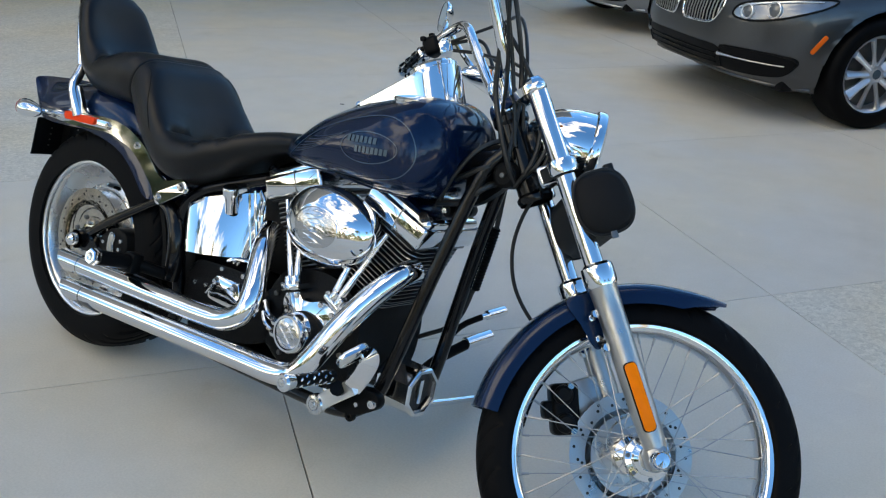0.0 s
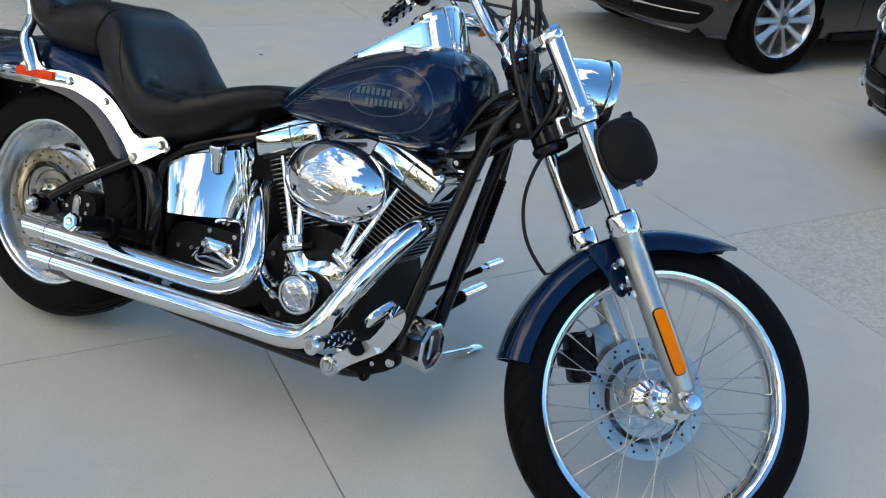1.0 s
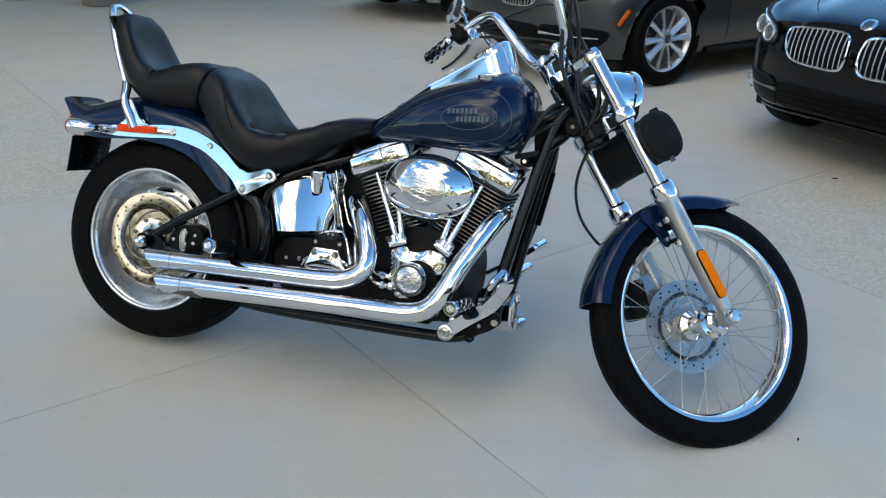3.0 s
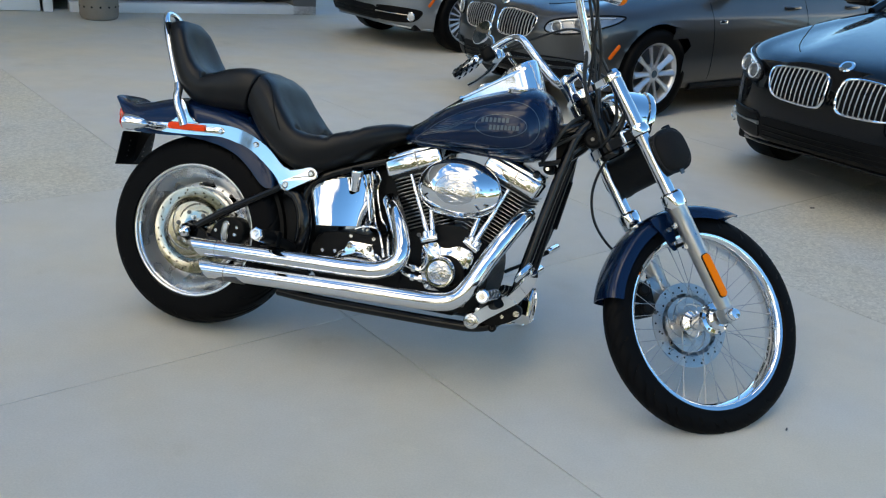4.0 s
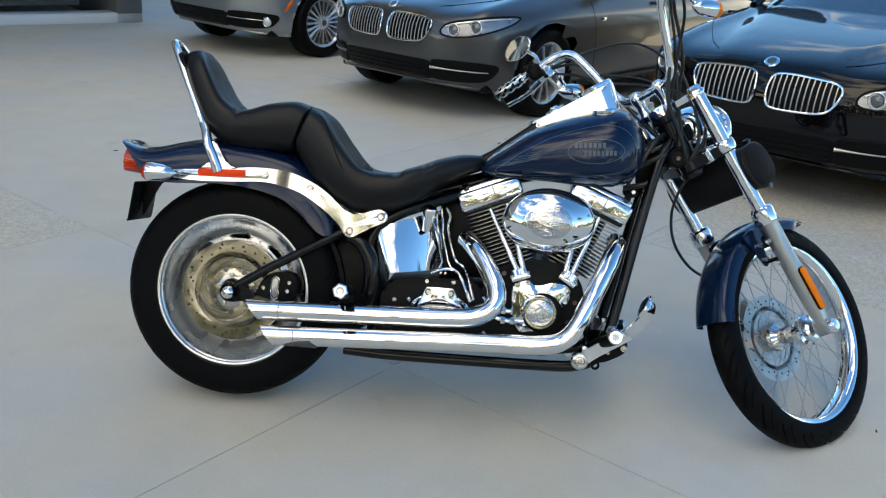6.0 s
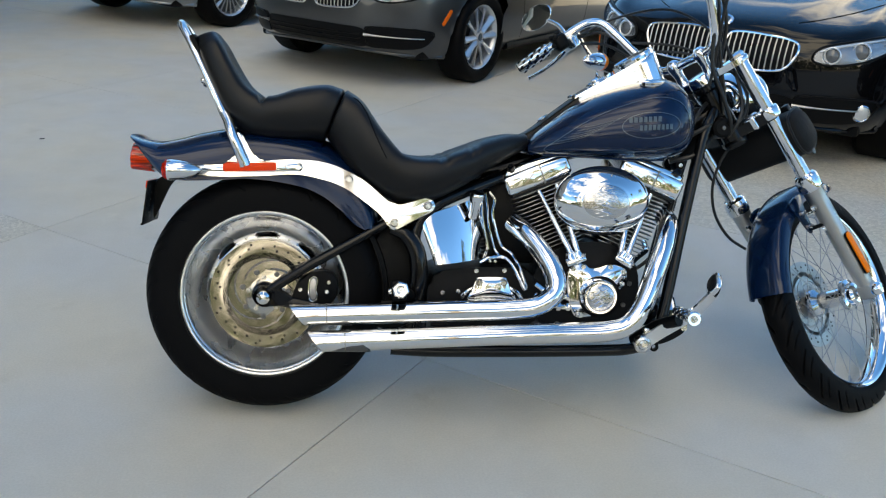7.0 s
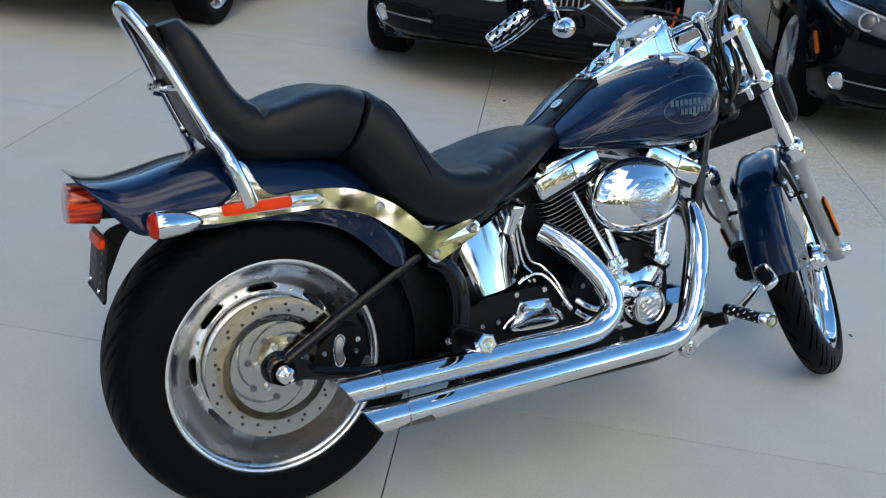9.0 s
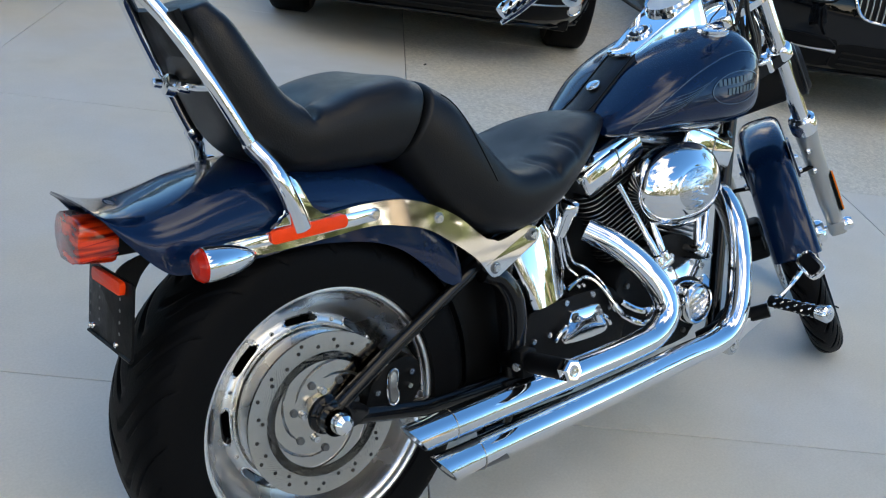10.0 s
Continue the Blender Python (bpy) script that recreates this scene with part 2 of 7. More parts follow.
def part(name, bm, material, parent=None, label="", kind="", sharp=32, flip=True, category="", group=""):
    """Links a bmesh as ONE mesh object under a thing or under a part."""
    if flip:
        bmesh.ops.recalc_face_normals(bm, faces=bm.faces[:])
    for f in bm.faces:
        f.smooth = True
    lim = radians(sharp)
    for e in bm.edges:
        if len(e.link_faces) == 2 and e.calc_face_angle(0) > lim:
            e.smooth = False
    me = bpy.data.meshes.new(name)
    bm.to_mesh(me)
    bm.free()
    for m_ in (material if isinstance(material, (list, tuple)) else [material]):
        me.materials.append(m_)
    ob = new(name, me)
    if parent:
        ob.parent = parent
    return tagged(ob, label, category, group, kind)


def again(ob, m=None, parent=None):
    """The same mesh once more, as an object of its own."""
    o = new(ob.name.split(".")[0], ob.data)
    o.parent = parent or ob.parent
    if m is not None:
        o.matrix_basis = m
    return o


def mirrored(bm):
    """A copy of bm on the other side of y = 0."""
    c = bm.copy()
    c.transform(Matrix.Diagonal((1, -1, 1, 1)))
    bmesh.ops.reverse_faces(c, faces=c.faces[:])
    return c


def both(name, bm, material, parent, label="", sharp=32):
    """One part on the bike's right side and its twin on the left."""
    twin = mirrored(bm)
    a = part(name, bm, material, parent, label, sharp=sharp)
    b = part(name, twin, material, parent, label, sharp=sharp)
    return a, b


def domed(outline, depth, rise, m, edge=0.006):
    """A cast cover: the outline's walls, a rounded edge and a face that swells to its middle."""
    cx, cy = sum(p[0] for p in outline) / len(outline), sum(p[1] for p in outline) / len(outline)
    rows = [(1, 0), (1, depth - edge), (0.985, depth - 0.3 * edge), (0.95, depth)] + [(k, depth + rise * (1 - (k / 0.95) ** 2)) for k in (0.8, 0.62, 0.42, 0.22, 0.04)]
    bm = bmesh.new()
    rings(bm, [[m @ Vector((cx + (x - cx) * k, cy + (y - cy) * k, h)) for x, y in outline] for k, h in rows])
    return bm


def strap(path, thin, width, thick, steps=5):
    """A flat bar along a path; thin gives the direction of its thickness at each point."""
    p, q = catmull(path, steps), catmull(thin, steps)
    loops = []
    for i in range(len(p)):
        d = (p[min(i + 1, len(p) - 1)] - p[max(i - 1, 0)]).normalized()
        t = (q[i] - d * q[i].dot(d)).normalized()
        w = d.cross(t)
        loops.append([p[i] + w * (a * width / 2) + t * (b * thick / 2) for a, b in ((-1, -0.6), (-0.93, -1), (0.93, -1), (1, -0.6), (1, 0.6), (0.93, 1), (-0.93, 1), (-1, 0.6))])
    bm = bmesh.new()
    rings(bm, loops)
    return bm


def bolt(p, d, r, parent, material=None, name="bolt"):
    bm = lathe([(0.0001, 0.6 * r), (r * 0.45, 0.6 * r), (r * 0.5, 0.75 * r), (r * 0.9, 0.75 * r), (r, 0.5 * r), (r, -0.4 * r)], 12, axis_to(p, d))
    return part(name, bm, material or ALUMINIUM, parent)


# ---- the motorcycle ----
LEAN_LEFT, HEADING = 15.0, -2.6
AXLE_Z = 0.318
bike_pose = Matrix.Translation((0.006, -0.002, 0.312)) @ pose(0, 0, 0, 0, 0, HEADING) @ pose(0, 0, 0, -LEAN_LEFT, 0, 0) @ Matrix.Translation((0, 0, -AXLE_Z))
bike = tagged(new("motorcycle"), "dark navy cruiser motorcycle with much chrome on its side stand", "motorcycle")
bike.matrix_world = bike_pose


def across(x, y, z):
    """A matrix at a point of the bike whose z points out to its right side, x ahead, y up."""
    return Matrix.Translation((x, y, z)) @ pose(0, 0, 0, 90, 0, 0)


# rear wheel; the rear of the bike sits a little to the right of the steering head
WHEEL_Y, REAR_Y = -0.034, -0.026
rear_wheel = part("rear_wheel", lathe([(0.012, 0.080), (0.05, 0.080), (0.055, 0.06), (0.055, -0.07), (0.05, -0.10), (0.012, -0.10)], 32, across(0, WHEEL_Y, AXLE_Z)), ALUMINIUM, bike, "solid polished disc rear wheel with a wide tyre")


def tyre_mesh(m, bore, crown, half, e1, e2, count, slant, turns, start, stop, depth, rows=44):
    """A tyre whose tread grooves are cut into it; grooves sweep back from the middle on both sides."""
    bm = bmesh.new()
    n = count * turns
    loops = []
    for k in range(rows + 1):
        a = math.pi * (k / rows) - math.pi / 2
        s_, c = math.sin(a), math.cos(a)
        w = half * math.copysign(abs(s_) ** e2, s_)
        r = bore + crown * abs(c) ** e1
        u = abs(w) / half
        row = []
        for j in range(n):
            t = (j / turns + (0.5 if w > 0 else 0.0)) % 1.0
            cut = depth if start < u < stop and t < 2.2 / turns else 0.0
            t2 = (t + 0.55) % 1.0
            if start + 0.3 < u < stop + 0.06 and t2 < 1.2 / turns:
                cut = depth * 0.8
            q = 2 * math.pi * (j / n - slant * u ** 1.4 / count)
            row.append(m @ Vector(((r - cut) * math.cos(q), (r - cut) * math.sin(q), w)))
        loops.append(row)
    edge = half * 0.80
    bead = [[m @ Vector(((bore - 0.004) * math.cos(2 * math.pi * (j / n - slant / count)), (bore - 0.004) * math.sin(2 * math.pi * (j / n - slant / count)), z)) for j in range(n)] for z in (-edge, edge)]
    rings(bm, [bead[0]] + loops + [bead[1]], caps=False)
    return bm


part("tyre", tyre_mesh(across(0, WHEEL_Y + 0.003, AXLE_Z), 0.226, 0.098, 0.105, 0.44, 0.8, 20, 1.5, 18, 0.10, 0.90, 0.0065), RUBBER, rear_wheel, "wide black road tyre with swept tread grooves", sharp=70)
part("rim_lip", lathe([(0.2290, 0.080), (0.2285, 0.0855), (0.2255, 0.0895), (0.2180, 0.0900), (0.2150, 0.0860), (0.2145, 0.0795)], 96, across(0, WHEEL_Y - 0.003, AXLE_Z)), RIM_LIP, rear_wheel, "bright polished outer lip", sharp=60)
part("rim", lathe([(0.2185, -0.0815), (0.2165, -0.0815), (0.2125, -0.080), (0.2085, -0.074), (0.203, -0.060), (0.195, -0.046), (0.184, -0.034), (0.173, -0.026), (0.163, -0.0225),
                   (0.163, 0.030), (0.19, 0.032), (0.207, 0.055), (0.211, 0.07), (0.2265, 0.078), (0.2275, 0.083), (0.2245, 0.0885), (0.217, 0.0905)], 96, across(0, WHEEL_Y, AXLE_Z) @ Matrix.Diagonal((1, 1, -1, 1))), RIM_BOWL, rear_wheel, "polished aluminium rim with a bright lip", sharp=60)
web = bmesh.new()
NS = 240
radii = [(0.164, -0.052), (0.1625, -0.053), (0.1590, -0.0560), (0.1560, -0.0578), (0.1525, -0.0595), (0.1490, -0.0605), (0.1475, -0.0610), (0.143, -0.065), (0.136, -0.076), (0.10, -0.090), (0.05, -0.105)]
wm = across(0, 0, AXLE_Z)
wv = [[web.verts.new(wm @ Vector((r * math.cos(2 * math.pi * k / NS), r * math.sin(2 * math.pi * k / NS), -h))) for k in range(NS)] for r, h in radii]
SLOT = {1: range(9, 22), 2: range(8, 23), 3: range(7, 24), 4: range(8, 23), 5: range(9, 22)}
for i in range(len(radii) - 1):
    for k in range(NS):
        if i in SLOT and (k + 15) % 30 in SLOT[i]:
            continue
        j = (k + 1) % NS
        web.faces.new((wv[i][k], wv[i][j], wv[i + 1][j], wv[i + 1][k]))
web.normal_update()
bmesh.ops.solidify(web, geom=web.faces[:], thickness=0.018)
disc_web = part("wheel_disc", web, RIM_BOWL, rear_wheel, "polished wheel disc with eight rounded slots")
for k in range(8):
    a0 = math.pi / 4 * k
    out = []
    for j in range(28):
        t = 2 * math.pi * j / 28
        c, s_ = math.cos(t), math.sin(t)
        aa, rr = a0 + 0.215 * math.copysign(abs(c) ** 0.6, c), 0.1555 + 0.0082 * math.copysign(abs(s_) ** 0.6, s_)
        out.append(wm @ Vector((rr * math.cos(aa), rr * math.sin(aa), curve1([(0.147, 0.0612), (0.156, 0.0580), (0.164, 0.0522)], rr))))
    part("slot_edge", tube(out, 0.0016, 6, closed=True), CHROME, disc_web)
    bolt(wm @ Vector((0.153 * math.cos(a0 + 0.39), 0.153 * math.sin(a0 + 0.39), 0.0595)), (0, -1, 0), 0.004, disc_web)
part("step_ring", lathe([(0.1465, 0.0605), (0.1465, 0.070), (0.1440, 0.0725), (0.1395, 0.0725), (0.1385, 0.066)], 96, wm), CHROME, rear_wheel, "bright stepped ring outside the brake disc")
# added black sheet behind the slots, stands in for the shade inside the wheel
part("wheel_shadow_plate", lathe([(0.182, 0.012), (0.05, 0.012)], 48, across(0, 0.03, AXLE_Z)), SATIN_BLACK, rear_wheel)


HOLE_LIFT = 0.0008
HOLE = mat("drilled_hole_bore", (0.018, 0.014, 0.010), 0.6, 0.2, vary=0.2, scale=40)


def brake_disc(y, parent, x, z, m=None, r=0.134, metal=STEEL):
    """A drilled brake disc with curved windows in its carrier."""
    bm = bmesh.new()
    n = 144
    rr = [r, r - 0.034, r - 0.038] + [r - 0.040 - 0.0058 * i for i in range(8)] + [0.044, 0.030]
    hh = [0.0, 0.0, -0.0015] + [-0.002] * 8 + [-0.001, 0.002]
    mm = (m or Matrix()) @ across(x, y, z)
    turn = lambda q: 46 * (r - q) / 0.05
    vv = [[bm.verts.new(mm @ Vector((q * math.cos(2 * math.pi * (k + turn(q)) / n), q * math.sin(2 * math.pi * (k + turn(q)) / n), h))) for k in range(n)] for q, h in zip(rr, hh)]
    for i in range(len(rr) - 1):
        for k in range(n):
            if 3 <= i <= 9 and k % 24 in (range(7, 10) if i in (3, 9) else range(6, 11)):
                continue
            j = (k + 1) % n
            bm.faces.new((vv[i][k], vv[i][j], vv[i + 1][j], vv[i + 1][k]))
    bm.normal_update()
    bmesh.ops.solidify(bm, geom=bm.faces[:], thickness=0.005)
    disc = part("brake_disc", bm, metal, parent, "brushed steel brake disc with drilled holes", sharp=40)
    for k in range(35):
        a = 2 * math.pi * (k + 0.35 * math.sin(k * 2.1)) / 35
        q = r - (0.009, 0.018, 0.026, 0.014, 0.022)[k % 5]
        part("drilled_hole", lathe([(0.0001, 0.0), (0.0034, 0.0), (0.0039, -0.0035)], 8, mm @ Matrix.Translation((q * math.cos(a), q * math.sin(a), HOLE_LIFT))), HOLE, disc)
    return disc


rd = brake_disc(-0.124, rear_wheel, 0, AXLE_Z, None, 0.146)
for k in range(7):
    a = 2 * math.pi * k / 7 + 0.15
    part("disc_rivet", lathe([(0.0001, 0.0022), (0.0062, 0.002), (0.0075, -0.002)], 14, across(0.062 * math.cos(a), -0.1245, AXLE_Z + 0.062 * math.sin(a))), DARK_STEEL, rd)
part("hub_dome", lathe([(0.036, -0.002), (0.034, 0.008), (0.030, 0.012), (0.027, 0.016), (0.027, 0.040)], 40, across(0, -0.124, AXLE_Z)), GLOSS_BLACK, rear_wheel)
for k in range(5):
    a = 2 * math.pi * k / 5 + 0.4
    bolt((0.045 * math.cos(a), -0.1265, AXLE_Z + 0.045 * math.sin(a)), (0, -1, 0), 0.0065, rear_wheel)
part("axle_cap", lathe([(0.0001, 0.034), (0.010, 0.033), (0.017, 0.027), (0.0195, 0.017), (0.0195, 0.0)], 24, across(0, -0.158, AXLE_Z)), CHROME, bike, "domed chrome rear axle cap")

# swing arm, caliper, belt side
arm = tube([(0.0, -0.140, AXLE_Z + 0.006), (0.12, -0.143, 0.402), (0.34, -0.140, 0.528)], 0.0135, 14)
tube([(0.0, -0.132, AXLE_Z - 0.004), (0.2, -0.130, 0.272), (0.44, -0.125, 0.262)], 0.018, 14, arm)
prism(smooth_outline([(-0.028, 0.0), (-0.018, 0.024), (0.012, 0.028), (0.05, 0.016), (0.075, -0.008), (0.045, -0.026), (-0.01, -0.026)], 4), 0.022, Matrix.Translation((0, -0.128, AXLE_Z)) @ pose(0, 0, 0, 90, 0, 0), arm, 0.005)
both("swing_arm", arm, GLOSS_BLACK, bike, "gloss black tubular swing arm")
cal = prism(smooth_outline([(0.07, 0.30), (0.10, 0.285), (0.17, 0.29), (0.195, 0.33), (0.185, 0.375), (0.145, 0.385), (0.095, 0.365)], 4), 0.05, Matrix.Translation((0, -0.09, 0)) @ pose(0, 0, 0, 90, 0, 0), None, 0.008)
caliper = part("rear_caliper", cal, SATIN_BLACK, bike, "black rear brake caliper with a chrome plate")
bean = smooth_outline([(0.119, 0.310), (0.128, 0.303), (0.138, 0.309), (0.140, 0.322), (0.136, 0.337), (0.140, 0.352), (0.140, 0.364), (0.131, 0.371), (0.121, 0.365), (0.117, 0.350), (0.116, 0.330)], 4)
bm_at = Matrix.Translation((0, -0.1405, 0)) @ pose(0, 0, 0, 90, 0, 0)
part("caliper_plate", prism(bean, 0.003, bm_at, None, 0.001), DARK_STEEL, caliper)
part("plate_rim", tube([bm_at @ Vector((x, y, 0.003)) for x, y in bean], 0.0016, 6, closed=True), CHROME, caliper)
part("plate_face", prism([(0.1286 + 0.66 * (x - 0.1286), 0.337 + 0.84 * (y - 0.337)) for x, y in bean], 0.005, bm_at, None, 0.001), SLIDER, caliper)
for q in ((0.095, 0.335), (0.165, 0.33), (0.17, 0.355)):
    bolt((q[0], -0.141, q[1]), (0, -1, 0), 0.006, caliper)

# rear fender
FTOP = [(0.300, 0.50), (0.297, 0.56), (0.280, 0.625), (0.235, 0.685), (0.165, 0.728), (0.08, 0.752), (-0.02, 0.762), (-0.10, 0.758), (-0.17, 0.745), (-0.23, 0.728), (-0.28, 0.719), (-0.320, 0.724), (-0.352, 0.736)]
FLOW = [(0.270, 0.502), (0.262, 0.500), (0.236, 0.514), (0.197, 0.552), (0.142, 0.592), (0.07, 0.616), (-0.036, 0.628), (-0.106, 0.624), (-0.16, 0.621), (-0.215, 0.620), (-0.255, 0.626), (-0.295, 0.664), (-0.335, 0.715)]
ft, fl = catmull([(x, 0, z) for x, z in FTOP], 5), catmull([(x, 0, z) for x, z in FLOW], 5)
loops = []
for k, (a, b) in enumerate(zip(ft, fl)):
    w = 0.128 - 0.024 * max(0, (k - 42) / (len(ft) - 43)) ** 2
    row = []
    for j in range(25):
        t = math.pi * j / 24
        c, s = math.cos(t), math.sin(t)
        row.append(b + (a - b) * abs(s) ** 0.55 + Vector((0, -w * math.copysign(abs(c) ** 0.62, c), 0)))
    loops.append(row)
fb = bmesh.new()
rings(fb, loops, closed_ring=False, caps=False)
bmesh.ops.recalc_face_normals(fb, faces=fb.faces[:])
bmesh.ops.solidify(fb, geom=fb.faces[:], thickness=0.003)
rear_fender = part("rear_fender", fb, NAVY, bike, "glossy dark navy rear fender with an upturned tail", sharp=50)
rear_fender.location.y = REAR_Y

liner = bmesh.new()
rings(liner, [[Vector((r_ * math.cos(radians(a)), y, AXLE_Z + r_ * math.sin(radians(a)))) for r_, y in ((0.318, -0.090), (0.330, -0.088), (0.334, -0.07), (0.334, 0.07), (0.330, 0.088), (0.318, 0.090))] for a in range(-8, 60, 4)], closed_ring=False, caps=False)
bmesh.ops.recalc_face_normals(liner, faces=liner.faces[:])
bmesh.ops.solidify(liner, geom=liner.faces[:], thickness=0.003)
part("fender_liner", liner, SATIN_BLACK, rear_fender, "black inner fender ahead of the rear tyre")

# fender struts with reflectors and signals
hi = [(-0.205, 0.659), (-0.19, 0.660), (-0.094, 0.666), (0.0, 0.676), (0.079, 0.682), (0.165, 0.674), (0.254, 0.635), (0.325, 0.578), (0.358, 0.571), (0.412, 0.587), (0.430, 0.589), (0.444, 0.580), (0.447, 0.565), (0.437, 0.553)]
lo = [(0.354, 0.508), (0.341, 0.503), (0.327, 0.511), (0.294, 0.551), (0.205, 0.613), (0.14, 0.634), (0.082, 0.643), (0.0, 0.638), (-0.109, 0.633), (-0.205, 0.638)]
strut_shape = [(v.x, v.y) for v in catmull([(x, z, 0) for x, z in hi], 4)] + [(v.x, v.y) for v in catmull([(x, z, 0) for x, z in lo], 4)]
sb = prism(strut_shape, 0.012, Matrix.Translation((0, -0.158, 0)) @ pose(0, 0, 0, 90, 0, 0), None, 0.003)
for v in sb.verts:
    v.co.y -= 0.014 * max(0, min(1, (v.co.x - 0.235) / 0.19))
    if v.co.x > 0.235:
        v.co.y += 0.05 * min(1, (v.co.x - 0.235) / 0.03) * (v.co.z - curve1([(0.235, 0.620), (0.30, 0.570), (0.36, 0.540), (0.45, 0.566)], v.co.x))
strut_r, strut_l = both("fender_strut", sb, CHROME, bike, "polished chrome fender strut cover")
for st, sgn in ((strut_r, 1), (strut_l, -1)):
    for x, z, y in ((0.088, 0.662, -0.172), (0.219, 0.633, -0.172), (0.341, 0.522, -0.180), (0.428, 0.570, -0.186), (-0.165, 0.649, -0.172)):
        bolt((x, sgn * y, z), (0, -sgn, 0), 0.0075, st)
        # dark ring added round the bolt, its colour standing for a shaded recess
        part("washer", lathe([(0.0115, -0.002), (0.0115, 0.0012), (0.0085, 0.0018)], 18, axis_to((x, sgn * (y + 0.0015), z), (0, -sgn, 0))), DARK_STEEL, st)
    bar = prism([(-0.200, 0.645), (0.0, 0.6475), (0.090, 0.6515), (0.101, 0.6620), (0.088, 0.6725), (0.0, 0.6690), (-0.200, 0.6560)], 0.004, Matrix.Translation((0, -0.1685, 0)) @ pose(0, 0, 0, 90, 0, 0), None, 0.0015)
    if sgn < 0:
        bar.transform(Matrix.Diagonal((1, -1, 1, 1)))
    part("raised_bar", bar, CHROME, st)
    rb = prism(rounded(0.136, 0.021, 0.006), 0.009, Matrix.Translation((-0.036, -0.1702, 0.660)) @ pose(0, 0, 0, 90, 0, 0) @ pose(0, 0, 0, 0, 0, 2.5), None, 0.002)
    if sgn < 0:
        rb.transform(Matrix.Diagonal((1, -1, 1, 1)))
    part("reflector", rb, RED_REFLECTOR, st, "long red reflector bar")
for sgn in (1, -1):
    m = Matrix.Translation((-0.212, REAR_Y - 0.196 * sgn, 0.650)) @ pose(0, 0, 0, 0, -90, 0)
    sig = part("turn_signal", lathe([(0.0001, -0.062), (0.006, -0.058), (0.014, -0.046), (0.021, -0.026), (0.0255, 0.0), (0.0265, 0.016), (0.0255, 0.022)], 28, m), CHROME, bike, "chrome bullet turn signal with a red lens")
    part("signal_lens", lathe([(0.025, 0.018), (0.0245, 0.026), (0.018, 0.034), (0.008, 0.037), (0.0001, 0.0375)], 28, m), RED_LENS, sig)
    part("signal_stalk", tube([(-0.19, REAR_Y - 0.19 * sgn, 0.650), (-0.175, REAR_Y - 0.145 * sgn, 0.649)], 0.009, 10), CHROME, sig)

# tail light and plate bracket
tb = prism(smooth_outline([(-0.052, 0.028), (0, 0.034), (0.052, 0.028), (0.056, 0), (0.05, -0.032), (0, -0.037), (-0.05, -0.032), (-0.056, 0)], 4), 0.058,
           Matrix.Translation((-0.300, 0, 0.672)) @ pose(0, 0, 0, 90, 0, -90) @ pose(0, 0, 0, -6, 0, 0), None, 0.007)
tail = part("tail_light", tb, TAIL_LENS, bike, "red plastic tail light lens under the fender tip")
tail.location.y = REAR_Y
for dz in (-0.021, -0.010, 0.001, 0.012, 0.022):
    part("lens_rib", block((0.0545, 0.1125, 0.0022), Matrix.Translation((-0.3290, 0, 0.672 + dz)) @ pose(0, 0, 0, 0, -6, 0), None, 0.0008), RED_LENS, tail)
part("tail_light_base", block((0.05, 0.10, 0.06), Matrix.Translation((-0.287, REAR_Y, 0.676)), None, 0.006), SATIN_BLACK, bike)
pm = Matrix.Translation((-0.308, REAR_Y - 0.010, 0.557)) @ pose(0, 0, 0, 90, 0, -90) @ pose(0, 0, 0, -8, 0, 0)
plate = part("plate_bracket", prism(rounded(0.192, 0.116, 0.006), 0.004, pm, None, 0.001), SATIN_BLACK, bike, "empty black licence plate bracket")
part("bracket_lip", tube([pm @ Vector(q) for q in ((-0.095, -0.057, 0.004), (0.095, -0.057, 0.004))], 0.003, 8), SATIN_BLACK, plate)
for q in ((-0.084, -0.047), (0.036, -0.047), (-0.068, -0.043)):
    bolt(pm @ Vector((q[0], q[1], 0.004)), pm.to_3x3() @ Vector((0, 0, 1)), 0.005, plate)
for kx in (-0.088, -0.045, 0.045):
    for ky in range(4):
        part("bracket_slot", prism(rounded(0.007, 0.0045, 0.002, 3), 0.005, pm @ Matrix.Translation((kx, 0.026 - 0.018 * ky, -0.0006))), DARK_STEEL, plate)
part("bracket_arm", prism(smooth_outline([(-0.285, 0.605), (-0.25, 0.63), (-0.215, 0.63), (-0.245, 0.60), (-0.283, 0.52), (-0.292, 0.52)], 4), 0.006, Matrix.Translation((-0.016, REAR_Y - 0.010, 0)) @ pose(0, 0, 0, 90, 0, 0), None), SATIN_BLACK, plate)
part("bracket_reflector", prism(rounded(0.125, 0.020, 0.006), 0.009, pm @ Matrix.Translation((0.004, 0.046, 0.004)), None, 0.001), RED_REFLECTOR, plate)


